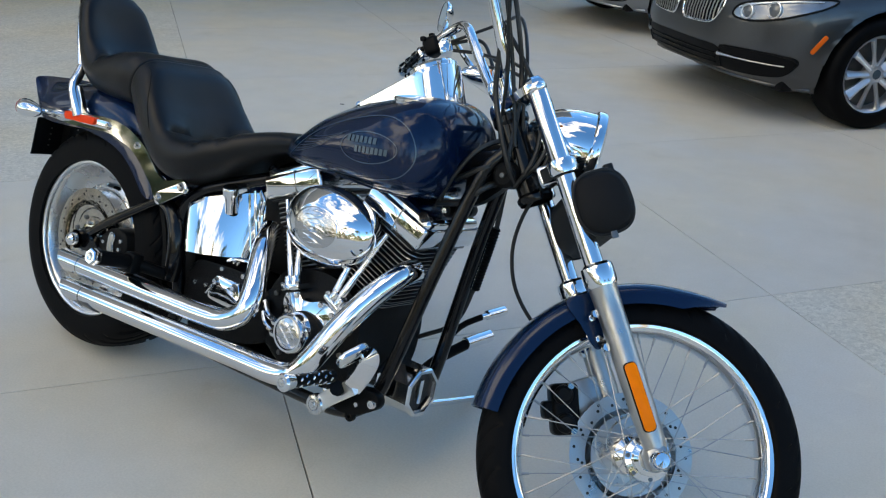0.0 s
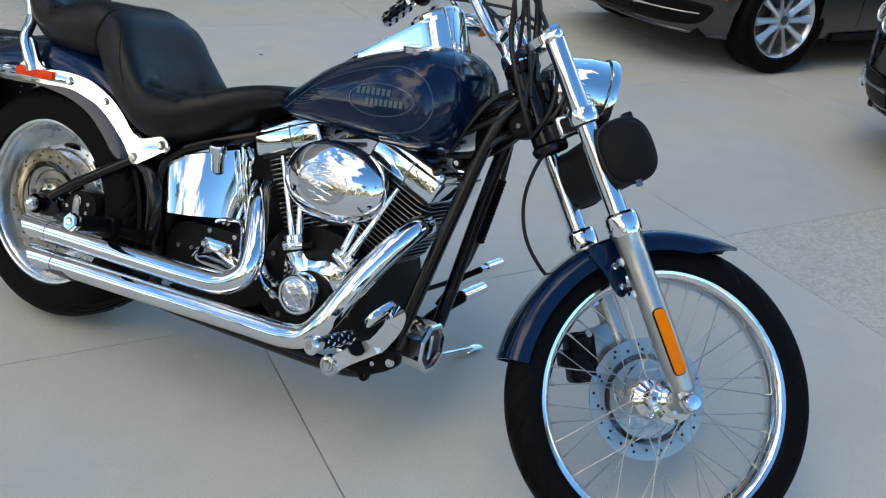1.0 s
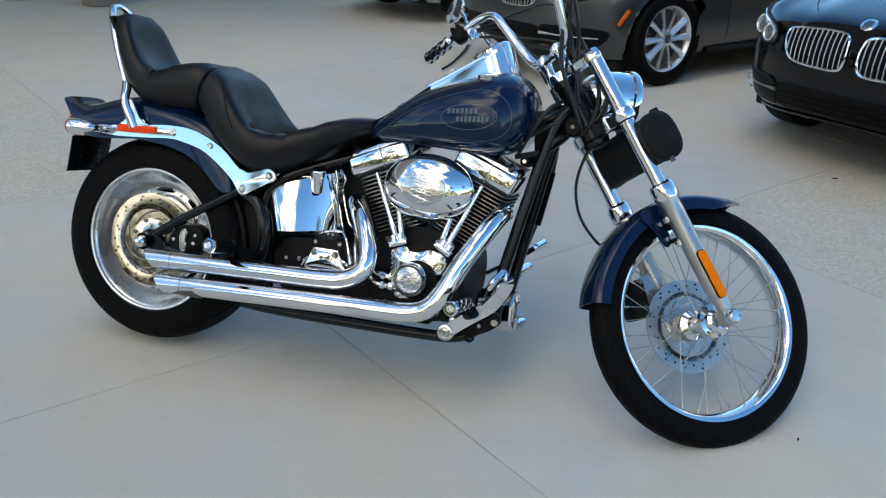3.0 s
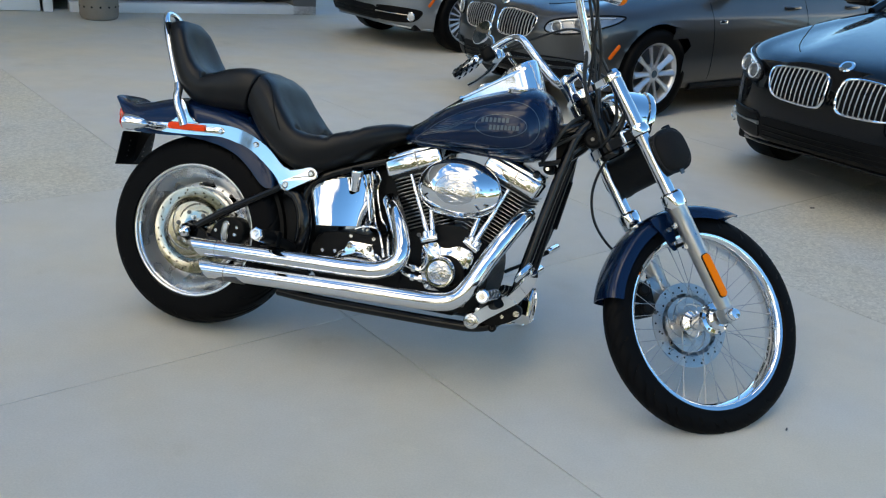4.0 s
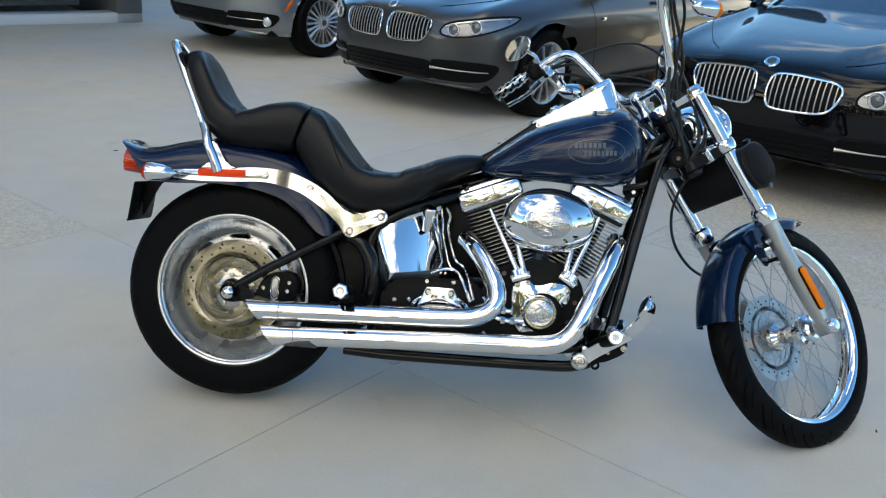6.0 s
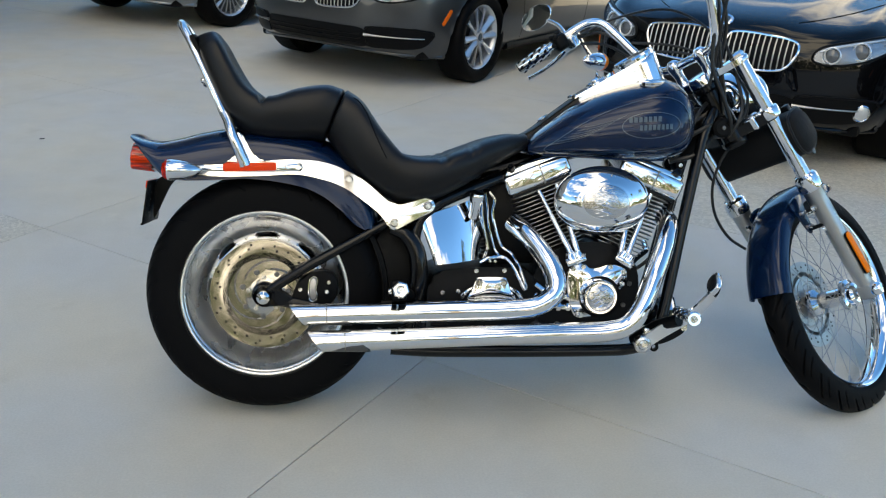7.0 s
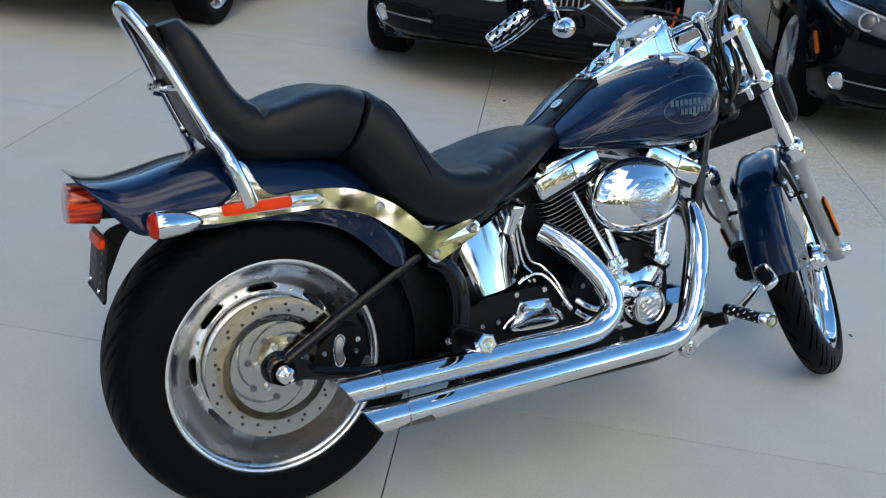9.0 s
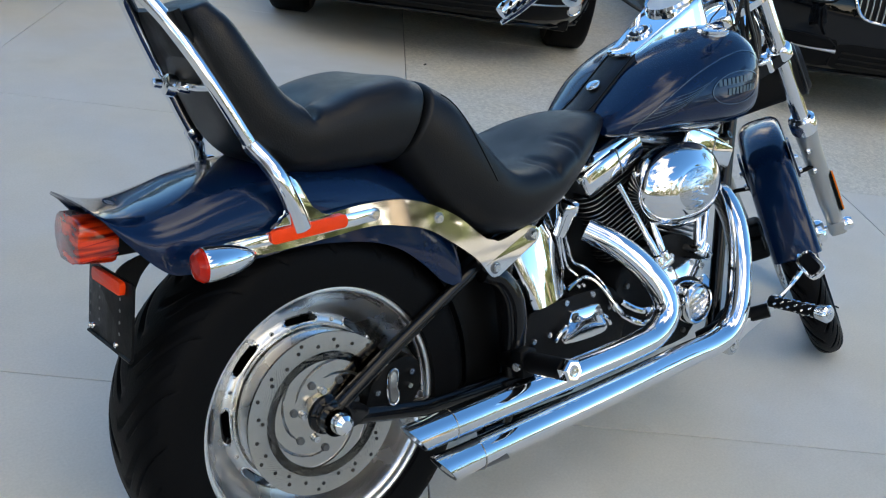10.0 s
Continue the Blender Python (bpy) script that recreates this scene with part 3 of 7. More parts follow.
# seat: rows of (top, bottom, half width, dish)
def cushion(rows, steps=18, n=64, buttons=(), creases=()):
    """A padded loft; buttons are (x, y, depth, radius) dents, creases (x, y0, y1, depth) folds across its top."""
    tops = catmull([(r[0][0], 0, r[0][1]) for r in rows], steps)
    bots = catmull([(r[1][0], 0, r[1][1]) for r in rows], steps)
    ws = catmull([(r[2], r[3], 0) for r in rows], steps)
    loops = []
    for a, b, w in zip(tops, bots, ws):
        up = (a - b).normalized()
        ring = []
        for j in range(n):
            t = 2 * math.pi * j / n
            c, s = math.cos(t), math.sin(t)
            u, v = math.copysign(abs(c) ** 0.55, c), math.copysign(abs(s) ** 0.62, s)
            h = 0.5 + 0.5 * v
            dip = w.y * max(0, v) * (1 - abs(u) ** 2)
            p = b + (a - b) * (h - dip) + Vector((0, w.x * u * (1 - 0.12 * max(0, -v)), 0))
            if v > 0.3:
                sink = 0.0
                for bx, by, dep, rad in buttons:
                    sink += dep * math.exp(-((p.x - bx) ** 2 + (p.y - by) ** 2) / rad ** 2)
                for cx, y0, y1, dep in creases:
                    side = max(0.0, y0 - p.y, p.y - y1)
                    sink += dep * math.exp(-((p.x - cx) / 0.0075) ** 2 - (side / 0.02) ** 2)
                p = p - up * sink
            ring.append(p)
        loops.append(ring)
    c0, c1 = sum(loops[0], Vector()) / n, sum(loops[-1], Vector()) / n
    d0, d1 = (loops[0][0] + loops[0][n // 2] - loops[1][0] - loops[1][n // 2]).normalized() * 0.007, (loops[-1][0] + loops[-1][n // 2] - loops[-2][0] - loops[-2][n // 2]).normalized() * 0.007
    full = [[c0 + (p - c0) * 0.88 + d0 for p in loops[0]], [c0 + (p - c0) * 0.96 + d0 * 0.7 for p in loops[0]]] + loops + [[c1 + (p - c1) * 0.96 + d1 * 0.7 for p in loops[-1]], [c1 + (p - c1) * 0.88 + d1 for p in loops[-1]]]
    bm = bmesh.new()
    rings(bm, full)
    return bm, loops


seat_rows = [((0.228, 0.872), (0.170, 0.736), 0.152, 0.05), ((0.270, 0.850), (0.220, 0.668), 0.164, 0.10), ((0.322, 0.788), (0.280, 0.612), 0.174, 0.20), ((0.376, 0.730), (0.355, 0.572), 0.179, 0.25),
             ((0.440, 0.714), (0.440, 0.574), 0.179, 0.2), ((0.512, 0.726), (0.525, 0.612), 0.166, 0.12), ((0.590, 0.750), (0.620, 0.672), 0.132, 0.05), ((0.655, 0.763), (0.675, 0.703), 0.097, 0.0), ((0.705, 0.764), (0.712, 0.720), 0.066, 0.0)]
seat_mesh, seat_loops = cushion(seat_rows, buttons=((0.366, -0.045, 0.032, 0.023), (0.366, 0.045, 0.032, 0.023)),
                                creases=((0.368, -0.120, -0.045, 0.026), (0.368, 0.045, 0.120, 0.026), (0.368, -0.045, 0.045, 0.012), (0.468, -0.155, -0.115, 0.006), (0.482, -0.160, -0.11, 0.006), (0.548, -0.150, -0.105, 0.005), (0.566, -0.14, -0.10, 0.004), (0.470, 0.115, 0.150, 0.005), (0.492, 0.11, 0.155, 0.004)))
seat_skin = BVHTree.FromBMesh(seat_mesh)
seat = part("seat", seat_mesh, LEATHER, bike, "black leather bucket seat with tufted buttons and seams", sharp=60)
seat.location = (-0.010, REAR_Y - 0.014, 0)
pill_rows = [((0.212, 0.876), (0.155, 0.730), 0.146, 0.05), ((0.170, 0.890), (0.110, 0.730), 0.150, 0.08), ((0.100, 0.882), (0.055, 0.730), 0.146, 0.11), ((0.038, 0.860), (0.0, 0.734), 0.140, 0.12), ((0.000, 0.862), (-0.050, 0.745), 0.132, 0.15),
             ((-0.034, 0.890), (-0.100, 0.790), 0.126, 0.22), ((-0.064, 0.936), (-0.138, 0.870), 0.118, 0.26), ((-0.094, 0.980), (-0.166, 0.945), 0.104, 0.14), ((-0.120, 1.004), (-0.176, 0.984), 0.082, 0.0)]
pill_mesh, pill_loops = cushion(pill_rows, buttons=((0.002, -0.045, 0.034, 0.022), (0.002, 0.045, 0.034, 0.022)), creases=((0.004, -0.105, -0.045, 0.026), (0.004, 0.045, 0.105, 0.026), (0.004, -0.045, 0.045, 0.012)))
pill_skin = BVHTree.FromBMesh(pill_mesh)
pillion = part("backrest", pill_mesh, LEATHER, bike, "black leather passenger pad rising into a backrest", sharp=60)
pillion.location = (-0.010, REAR_Y - 0.014, 0)
for sg in (-1, 1):
    line = [seat_skin.find_nearest(Vector((x, sg * y, z)))[0] for x, y, z in catmull([(0.250, 0.148, 0.868), (0.270, 0.152, 0.850), (0.291, 0.168, 0.767), (0.326, 0.178, 0.692)], 6)]
    part("seam", tube(line, 0.0018, 6), SATIN_BLACK, seat)
for skin_, host, bx, far in ((seat_skin, seat, 0.366, 0.125), (pill_skin, pillion, 0.002, 0.105)):
    for sg in (-1, 1):
        spot, up_, _, _ = skin_.ray_cast(Vector((bx, 0.045 * sg, 1.3)), Vector((0, 0, -1)))
        part("button", lathe([(0.0001, 0.0055), (0.006, 0.005), (0.0095, 0.002), (0.010, -0.004)], 16, axis_to(spot, up_)), GLOSS_BLACK, host)
        # thin black line laid in each crease to draw the fold's shade
        fold = [skin_.ray_cast(Vector((bx + 0.003 * math.sin(60 * y), y * sg, 1.3)), Vector((0, 0, -1)))[0] for y in [0.054 + (far - 0.054) * k / 8 for k in range(9)]]
        part("fold_seam", tube(fold, [0.0028 - 0.0025 * k / 8 for k in range(9)], 8), SATIN_BLACK, host)

# sissy bar
bar = [(-0.098, -0.109, 0.780), (-0.118, -0.106, 0.820), (-0.142, -0.097, 0.870), (-0.165, -0.086, 0.917), (-0.184, -0.074, 0.953), (-0.203, -0.058, 0.988), (-0.222, -0.036, 1.018), (-0.230, -0.012, 1.029)]
bar = bar + [(x, -y, z) for x, y, z in bar[::-1]]
sissy = part("sissy_bar", tube(bar, 0.0115, 16, smooth=6), CHROME, bike, "tall chrome sissy bar hoop")
sissy.location.y = -0.032
both("sissy_arm", tube([(-0.048, -0.139, 0.664), (-0.060, -0.144, 0.695), (-0.074, -0.147, 0.728), (-0.084, -0.142, 0.752), (-0.093, -0.124, 0.774), (-0.105, -0.109, 0.795), (-0.108, -0.1085, 0.801)], [0.017, 0.015, 0.0135, 0.014, 0.0145, 0.0145, 0.0118], 16, smooth=4), CHROME, sissy)
foot = prism(smooth_outline([(0.005, 0.674), (-0.020, 0.684), (-0.034, 0.704), (-0.054, 0.740), (-0.068, 0.748), (-0.076, 0.735), (-0.066, 0.700), (-0.078, 0.682), (-0.095, 0.668)], 4), 0.012, Matrix.Translation((0, -0.132, 0)) @ pose(0, 0, 0, 90, 0, 0), None, 0.003)
both("sissy_foot", foot, CHROME, sissy)
part("back_panel", strap([(-0.040, 0, 0.745), (-0.092, 0, 0.800), (-0.130, 0, 0.865), (-0.160, 0, 0.925), (-0.184, 0, 0.975), (-0.192, 0, 0.995)], [(0.9, 0, 0.4)] * 6, 0.168, 0.016), SATIN_BLACK, sissy, "black panel behind the backrest")
cross = tube([(-0.150, -0.094, 0.884), (-0.160, -0.05, 0.882), (-0.163, 0.0, 0.882), (-0.160, 0.05, 0.882), (-0.150, 0.094, 0.884)], 0.006, 10, smooth=5)
part("cross_bar", cross, CHROME, sissy)
for ky, kr in ((0.030, 0.0175), (-0.022, 0.009), (0.078, 0.008)):
    part("clamp_knob", lathe([(0.0001, 0.012), (kr * 0.7, 0.0115), (kr, 0.008), (kr, -0.006), (kr * 0.8, -0.010)], 24, axis_to((-0.166, ky, 0.881), (-0.9, 0.1, 0.25))), CHROME, sissy)

# fuel tank
TT = [(0.700, 0.744), (0.720, 0.766), (0.760, 0.798), (0.823, 0.845), (0.903, 0.884), (1.000, 0.916), (1.067, 0.930), (1.110, 0.922), (1.143, 0.893), (1.162, 0.850), (1.168, 0.815)]
TB = [(0.700, 0.712), (0.720, 0.706), (0.800, 0.704), (0.900, 0.701), (1.000, 0.697), (1.086, 0.700), (1.125, 0.714), (1.150, 0.745), (1.163, 0.780), (1.168, 0.800)]
TW = [(0.700, 0.090), (0.720, 0.107), (0.760, 0.130), (0.823, 0.156), (0.903, 0.174), (1.000, 0.190), (1.067, 0.190), (1.110, 0.176), (1.143, 0.145), (1.160, 0.105), (1.168, 0.06)]


def tank_ring(x, n=56, grow=0.0):
    zt, zb, w = curve1(TT, x), curve1(TB, x), curve1(TW, x)
    zm = zb + (zt - zb) * 0.42
    out = []
    for j in range(n):
        t = 2 * math.pi * j / n
        c, s = math.cos(t), math.sin(t)
        v = math.copysign(abs(s) ** (0.80 if s > 0 else 0.66), s)
        out.append(Vector((x, (w + grow) * math.copysign(abs(c) ** 0.72, c), zm + ((zt - zm) if v > 0 else (zm - zb)) * v)))
    return out


xs = [0.700 + 0.468 * (0.5 - 0.5 * math.cos(math.pi * k / 46)) for k in range(47)]
tk = bmesh.new()
rings(tk, [tank_ring(x) for x in xs])
tank = part("fuel_tank", tk, NAVY, bike, "dark navy metallic teardrop fuel tank with pale pinstripes", sharp=70)
tank.matrix_basis = pose(0, -0.046, 0, 0, 0, 1.72)


def tank_side(x, z, lift=0.0012):
    """The place on the tank's right flank at that length and height."""
    zt, zb, w = curve1(TT, x), curve1(TB, x), curve1(TW, x)
    zm = zb + (zt - zb) * 0.42
    v = max(-0.98, min(0.98, (z - zm) / ((zt - zm) if z > zm else (zm - zb))))
    s = abs(v) ** (1 / (0.80 if v > 0 else 0.66))
    c = math.sqrt(max(0, 1 - s * s))
    return Vector((x, -(w + lift) * c ** 0.72, z))


def ribbon(points, width, lift=0.0012, closed=False):
    """A painted line on the tank's flank."""
    pts = [Vector((x, 0, z)) for x, z in points]
    n = len(pts)
    bm = bmesh.new()
    rows = []
    for i, p in enumerate(pts):
        d = pts[(i + 1) % n] - pts[i - 1] if closed else pts[min(i + 1, n - 1)] - pts[max(i - 1, 0)]
        d = d.normalized() if d.length else Vector((1, 0, 0))
        nn = Vector((-d.z, 0, d.x)) * width / 2
        rows.append([bm.verts.new(tank_side((p + nn).x, (p + nn).z, lift)), bm.verts.new(tank_side((p - nn).x, (p - nn).z, lift))])
    for a, b in list(zip(rows, rows[1:])) + ([(rows[-1], rows[0])] if closed else []):
        bm.faces.new((a[0], a[1], b[1], b[0]))
    return bm


stripe_pts = smooth_outline([(0.738, 0.724), (0.770, 0.752), (0.830, 0.795), (0.900, 0.832), (0.985, 0.862), (1.050, 0.872), (1.098, 0.855), (1.122, 0.815), (1.118, 0.775), (1.085, 0.745), (1.0, 0.728), (0.88, 0.720), (0.78, 0.716)], 8)
b1 = ribbon(stripe_pts, 0.0022, closed=True)
both("pinstripe", b1, STRIPE, tank, "thin pale blue pinstripe")
oval = [(1.01 + 0.078 * math.cos(2 * math.pi * k / 48), 0.797 + 0.034 * math.sin(2 * math.pi * k / 48) + 0.006 * math.cos(2 * math.pi * k / 48)) for k in range(48)]
both("emblem_ring", ribbon(oval, 0.0022, 0.0014, True), STRIPE, tank)
for x0, x1, z0, hgt in ((0.947, 1.036, 0.8085, 0.014), (0.975, 1.068, 0.789, 0.014)):
    n = 7 if z0 > 0.8 else 8
    step = (x1 - x0) / n
    for k in range(n):
        xa = x0 + k * step
        both("emblem_bar", ribbon([(xa + step * q / 2, z0 + 0.08 * (xa - x0)) for q in (0.3, 1.0, 1.7)], hgt, 0.0016), EMBLEM, tank)
for k in range(6):
    both("feather_stripe", ribbon([(0.945 - 0.017 * k - 0.11 * u, 0.822 - 0.010 * k - 0.052 * u + 0.018 * u * u) for u in [i / 12 for i in range(13)]], 0.0011, 0.0013), STRIPE, tank)

for sgn in (-1, 1):
    gm = Matrix.Translation((1.035, 0.100 * sgn, 0.9085)) @ pose(0, 0, 0, -10 * sgn, -4, 0) @ Matrix.Diagonal((0.86, 0.86, 0.9, 1))
    cap = part("filler_cap" if sgn < 0 else "fuel_gauge", lathe([(0.040, -0.006), (0.0405, 0.003), (0.0385, 0.0045), (0.0385, 0.006), (0.0405, 0.007), (0.0405, 0.010), (0.037, 0.0118), (0.020, 0.0124), (0.0001, 0.0126)], 36, gm), CHROME, tank, "round chrome cap")
# dash console and centre strip
top_m = Matrix.Translation((0.838, 0, 0.872)) @ pose(0, 0, 0, 0, -31.0, 0)
half = [(0.215 * k / 8, 0.033 + 0.031 * k / 8) for k in range(9)] + [(0.215 + 0.052 * math.sin(radians(a)), 0.064 * math.cos(radians(a)) ** 0.8) for a in range(12, 85, 12)] + [(0.267, 0.0)]
plan = [(u, -w) for u, w in half] + [(u, w) for u, w in half[-2::-1]]
down = Vector((0.42, 0, -1.0))
dash = bmesh.new()
loops = []
for shrink, sink in ((0.95, 0.0), (0.985, 0.0008), (1.0, 0.003), (1.012, 0.012), (1.10, 0.13)):
    ring = []
    for u, w in plan:
        p = top_m @ Vector((0.11 + (u - 0.11) * shrink if shrink < 1 else u, w * shrink, 0))
        ring.append(p + down * sink)
    loops.append(ring)
rings(dash, loops)
console = part("dash_console", dash, CHROME, tank, "chrome dash console along the tank top", sharp=24)
sm = top_m @ Matrix.Translation((0.205, 0, 0.004))
part("speedometer_rim", lathe([(0.060, -0.012), (0.061, 0.004), (0.056, 0.010), (0.051, 0.006)], 40, sm), CHROME, console)
part("speedometer_face", lathe([(0.052, 0.005), (0.0001, 0.005)], 40, sm), DIAL, console, "pale speedometer dial")
ign_m = top_m @ Matrix.Translation((0.080, 0, 0.0))
switch = part("ignition_switch", lathe([(0.029, 0.0), (0.0295, 0.004), (0.027, 0.0065), (0.022, 0.006), (0.021, 0.003)], 28, ign_m), CHROME, console, "chrome ignition switch ring with a black centre")
part("switch_face", lathe([(0.0215, 0.0035), (0.015, 0.0045), (0.0001, 0.005)], 24, ign_m), SATIN_BLACK, switch)
part("switch_knob", lathe([(0.0135, 0.004), (0.0130, 0.009), (0.010, 0.011), (0.0001, 0.0115)], 20, ign_m), CHROME, switch)
part("knob_grip", block((0.024, 0.006, 0.006), ign_m @ Matrix.Translation((0, 0, 0.011)) @ pose(0, 0, 0, 0, 0, 25), None, 0.002), CHROME, switch)
part("console_tip", tube([top_m @ Vector(q) for q in ((0.006, -0.031, -0.002), (-0.002, -0.018, -0.001), (-0.004, 0, -0.001), (-0.002, 0.018, -0.001), (0.006, 0.031, -0.002))], 0.006, 10, smooth=4), CHROME, console)
strip_path = [(0.692, 0.754), (0.73, 0.777), (0.77, 0.808), (0.82, 0.846), (0.85, 0.868)]
st = catmull([(x, 0, z) for x, z in strip_path], 5)
loops = [[Vector((p.x, y * 0.036, p.z + h)) for y, h in ((-1.08, -0.03), (-1.04, -0.006), (-0.96, 0.0015), (-0.82, 0.005), (-0.45, 0.0075), (0, 0.008), (0.45, 0.0075), (0.82, 0.005), (0.96, 0.0015), (1.04, -0.006), (1.08, -0.03))] for p in st]
sbm = bmesh.new()
rings(sbm, loops, closed_ring=False, caps=False)
strip = part("tank_strip", sbm, LEATHER, tank, "black leather tank strip with a round medallion")
for sgn in (-1, 1):
    part("strip_welt", tube([Vector((p.x, 0.0345 * sgn, p.z + 0.0035)) for p in st], 0.0022, 8), SATIN_BLACK, strip)
part("medallion", lathe([(0.016, 0.0), (0.016, 0.0022), (0.0145, 0.003), (0.012, 0.0022), (0.0001, 0.0030)], 28, Matrix.Translation((0.757, 0, 0.810)) @ pose(0, 0, 0, 0, -37, 0)), CHROME, strip)
part("tank_seam", tube([tank_side(x, curve1(TB, x) + 0.006, 0.002) for x in (0.74, 0.8, 0.9, 1.0, 1.08)], 0.004, 8, smooth=4), NAVY, tank)

# frame
fr = tube([(1.252, -0.028, 0.845), (1.215, -0.052, 0.775), (1.165, -0.075, 0.55), (1.108, -0.105, 0.27), (1.075, -0.122, 0.205), (1.02, -0.130, 0.178), (0.9, -0.132, 0.170), (0.5, -0.132, 0.166), (0.34, -0.132, 0.172)], 0.0165, 14, smooth=6)
both("frame_tube", fr, GLOSS_BLACK, bike, "gloss black frame down tube and lower rail")
part("neck", lathe([(0.036, -0.10), (0.040, -0.092), (0.040, -0.085), (0.034, -0.078), (0.034, 0.078), (0.040, 0.085), (0.040, 0.098), (0.034, 0.104)], 28, axis_to((1.283, 0, 0.836), (-0.552, 0, 0.834))), GLOSS_BLACK, bike, "black steering head")
part("backbone", tube([(1.27, 0, 0.84), (1.15, 0, 0.80), (0.75, 0, 0.70), (0.42, 0, 0.60)], 0.028, 12, smooth=4), GLOSS_BLACK, bike)
neck_at = axis_to((1.283, 0, 0.836), (-0.552, 0, 0.834))
part("neck_cap", lathe([(0.034, 0.100), (0.040, 0.104), (0.040, 0.122), (0.037, 0.130), (0.020, 0.134), (0.0001, 0.134)], 28, neck_at), CHROME, bike, "chrome steering head cap")
lock = part("fork_lock", lathe([(0.0001, 0.020), (0.020, 0.020), (0.028, 0.014), (0.030, 0.0), (0.030, -0.03)], 24, across(1.272, -0.034, 0.798)), SATIN_BLACK, bike, "round black fork lock with a bright centre")
bolt((1.272, -0.0545, 0.798), (0, -1, 0), 0.006, lock, DARK_STEEL)
neck_gusset = prism(smooth_outline([(1.170, 0.705), (1.235, 0.745), (1.268, 0.790), (1.258, 0.84), (1.210, 0.855), (1.165, 0.800)], 4), 0.03, Matrix.Translation((0, 0.015, 0)) @ pose(0, 0, 0, 90, 0, 0), None, 0.006)
part("neck_gusset", neck_gusset, SATIN_BLACK, bike)
both("seat_rail", tube([(0.70, -0.055, 0.665), (0.56, -0.10, 0.615), (0.45, -0.13, 0.565), (0.40, -0.135, 0.50), (0.405, -0.135, 0.38), (0.42, -0.13, 0.25), (0.40, -0.128, 0.18)], 0.017, 12, smooth=5), GLOSS_BLACK, bike)
sp = tube([(0.335, -0.146, 0.505), (0.372, -0.150, 0.490), (0.400, -0.152, 0.450), (0.410, -0.152, 0.400), (0.408, -0.150, 0.350), (0.402, -0.148, 0.318)], [0.018, 0.021, 0.024, 0.025, 0.024, 0.022], 16, smooth=4)
both("frame_plate", sp, GLOSS_BLACK, bike)
part("inner_guard", prism(smooth_outline([(0.27, 0.26), (0.30, 0.49), (0.40, 0.52), (0.43, 0.30), (0.36, 0.22)], 5), 0.20, Matrix.Translation((0, 0.10, 0)) @ pose(0, 0, 0, 90, 0, 0), None, 0.01), SATIN_BLACK, bike, "black guard ahead of the rear tyre")
part("under_pan", block((0.50, 0.20, 0.02), Matrix.Translation((0.68, 0, 0.20)), None, 0.008), SATIN_BLACK, bike)
both("tank_mount", lathe([(0.0001, 0.012), (0.012, 0.012), (0.016, 0.006), (0.018, -0.02)], 18, across(1.150, -0.045, 0.690)), SATIN_BLACK, bike)
for q in ((1.150, -0.060, 0.690), (1.205, -0.040, 0.755)):
    bolt(q, (0, -1, 0), 0.0065, bike)

# engine
CRANK = Vector((0.905, 0, 0.300))
engine = part("engine", prism(smooth_outline([(0.735, 0.40), (0.80, 0.455), (0.905, 0.475), (0.99, 0.445), (1.025, 0.38), (1.02, 0.27), (0.98, 0.215), (0.80, 0.215), (0.735, 0.28)], 6), 0.25, Matrix.Translation((0, 0.125, 0)) @ pose(0, 0, 0, 90, 0, 0), None, 0.012), WRINKLE_BLACK, bike, "air-cooled black V-twin engine with chrome covers")
part("gearbox", prism(smooth_outline([(0.44, 0.28), (0.45, 0.375), (0.55, 0.398), (0.70, 0.395), (0.745, 0.35), (0.74, 0.25), (0.60, 0.215), (0.48, 0.225)], 6), 0.27, Matrix.Translation((0, 0.14, 0)) @ pose(0, 0, 0, 90, 0, 0), None, 0.012), WRINKLE_BLACK, bike, "black gearbox casing")
FIN = [mat("fin_black", (0.012, 0.012, 0.013), 0.45, 0.0, vary=0.2, scale=30), mat("fin_edge", (0.30, 0.30, 0.295), 0.3, 1.0, vary=0.15, scale=60)]
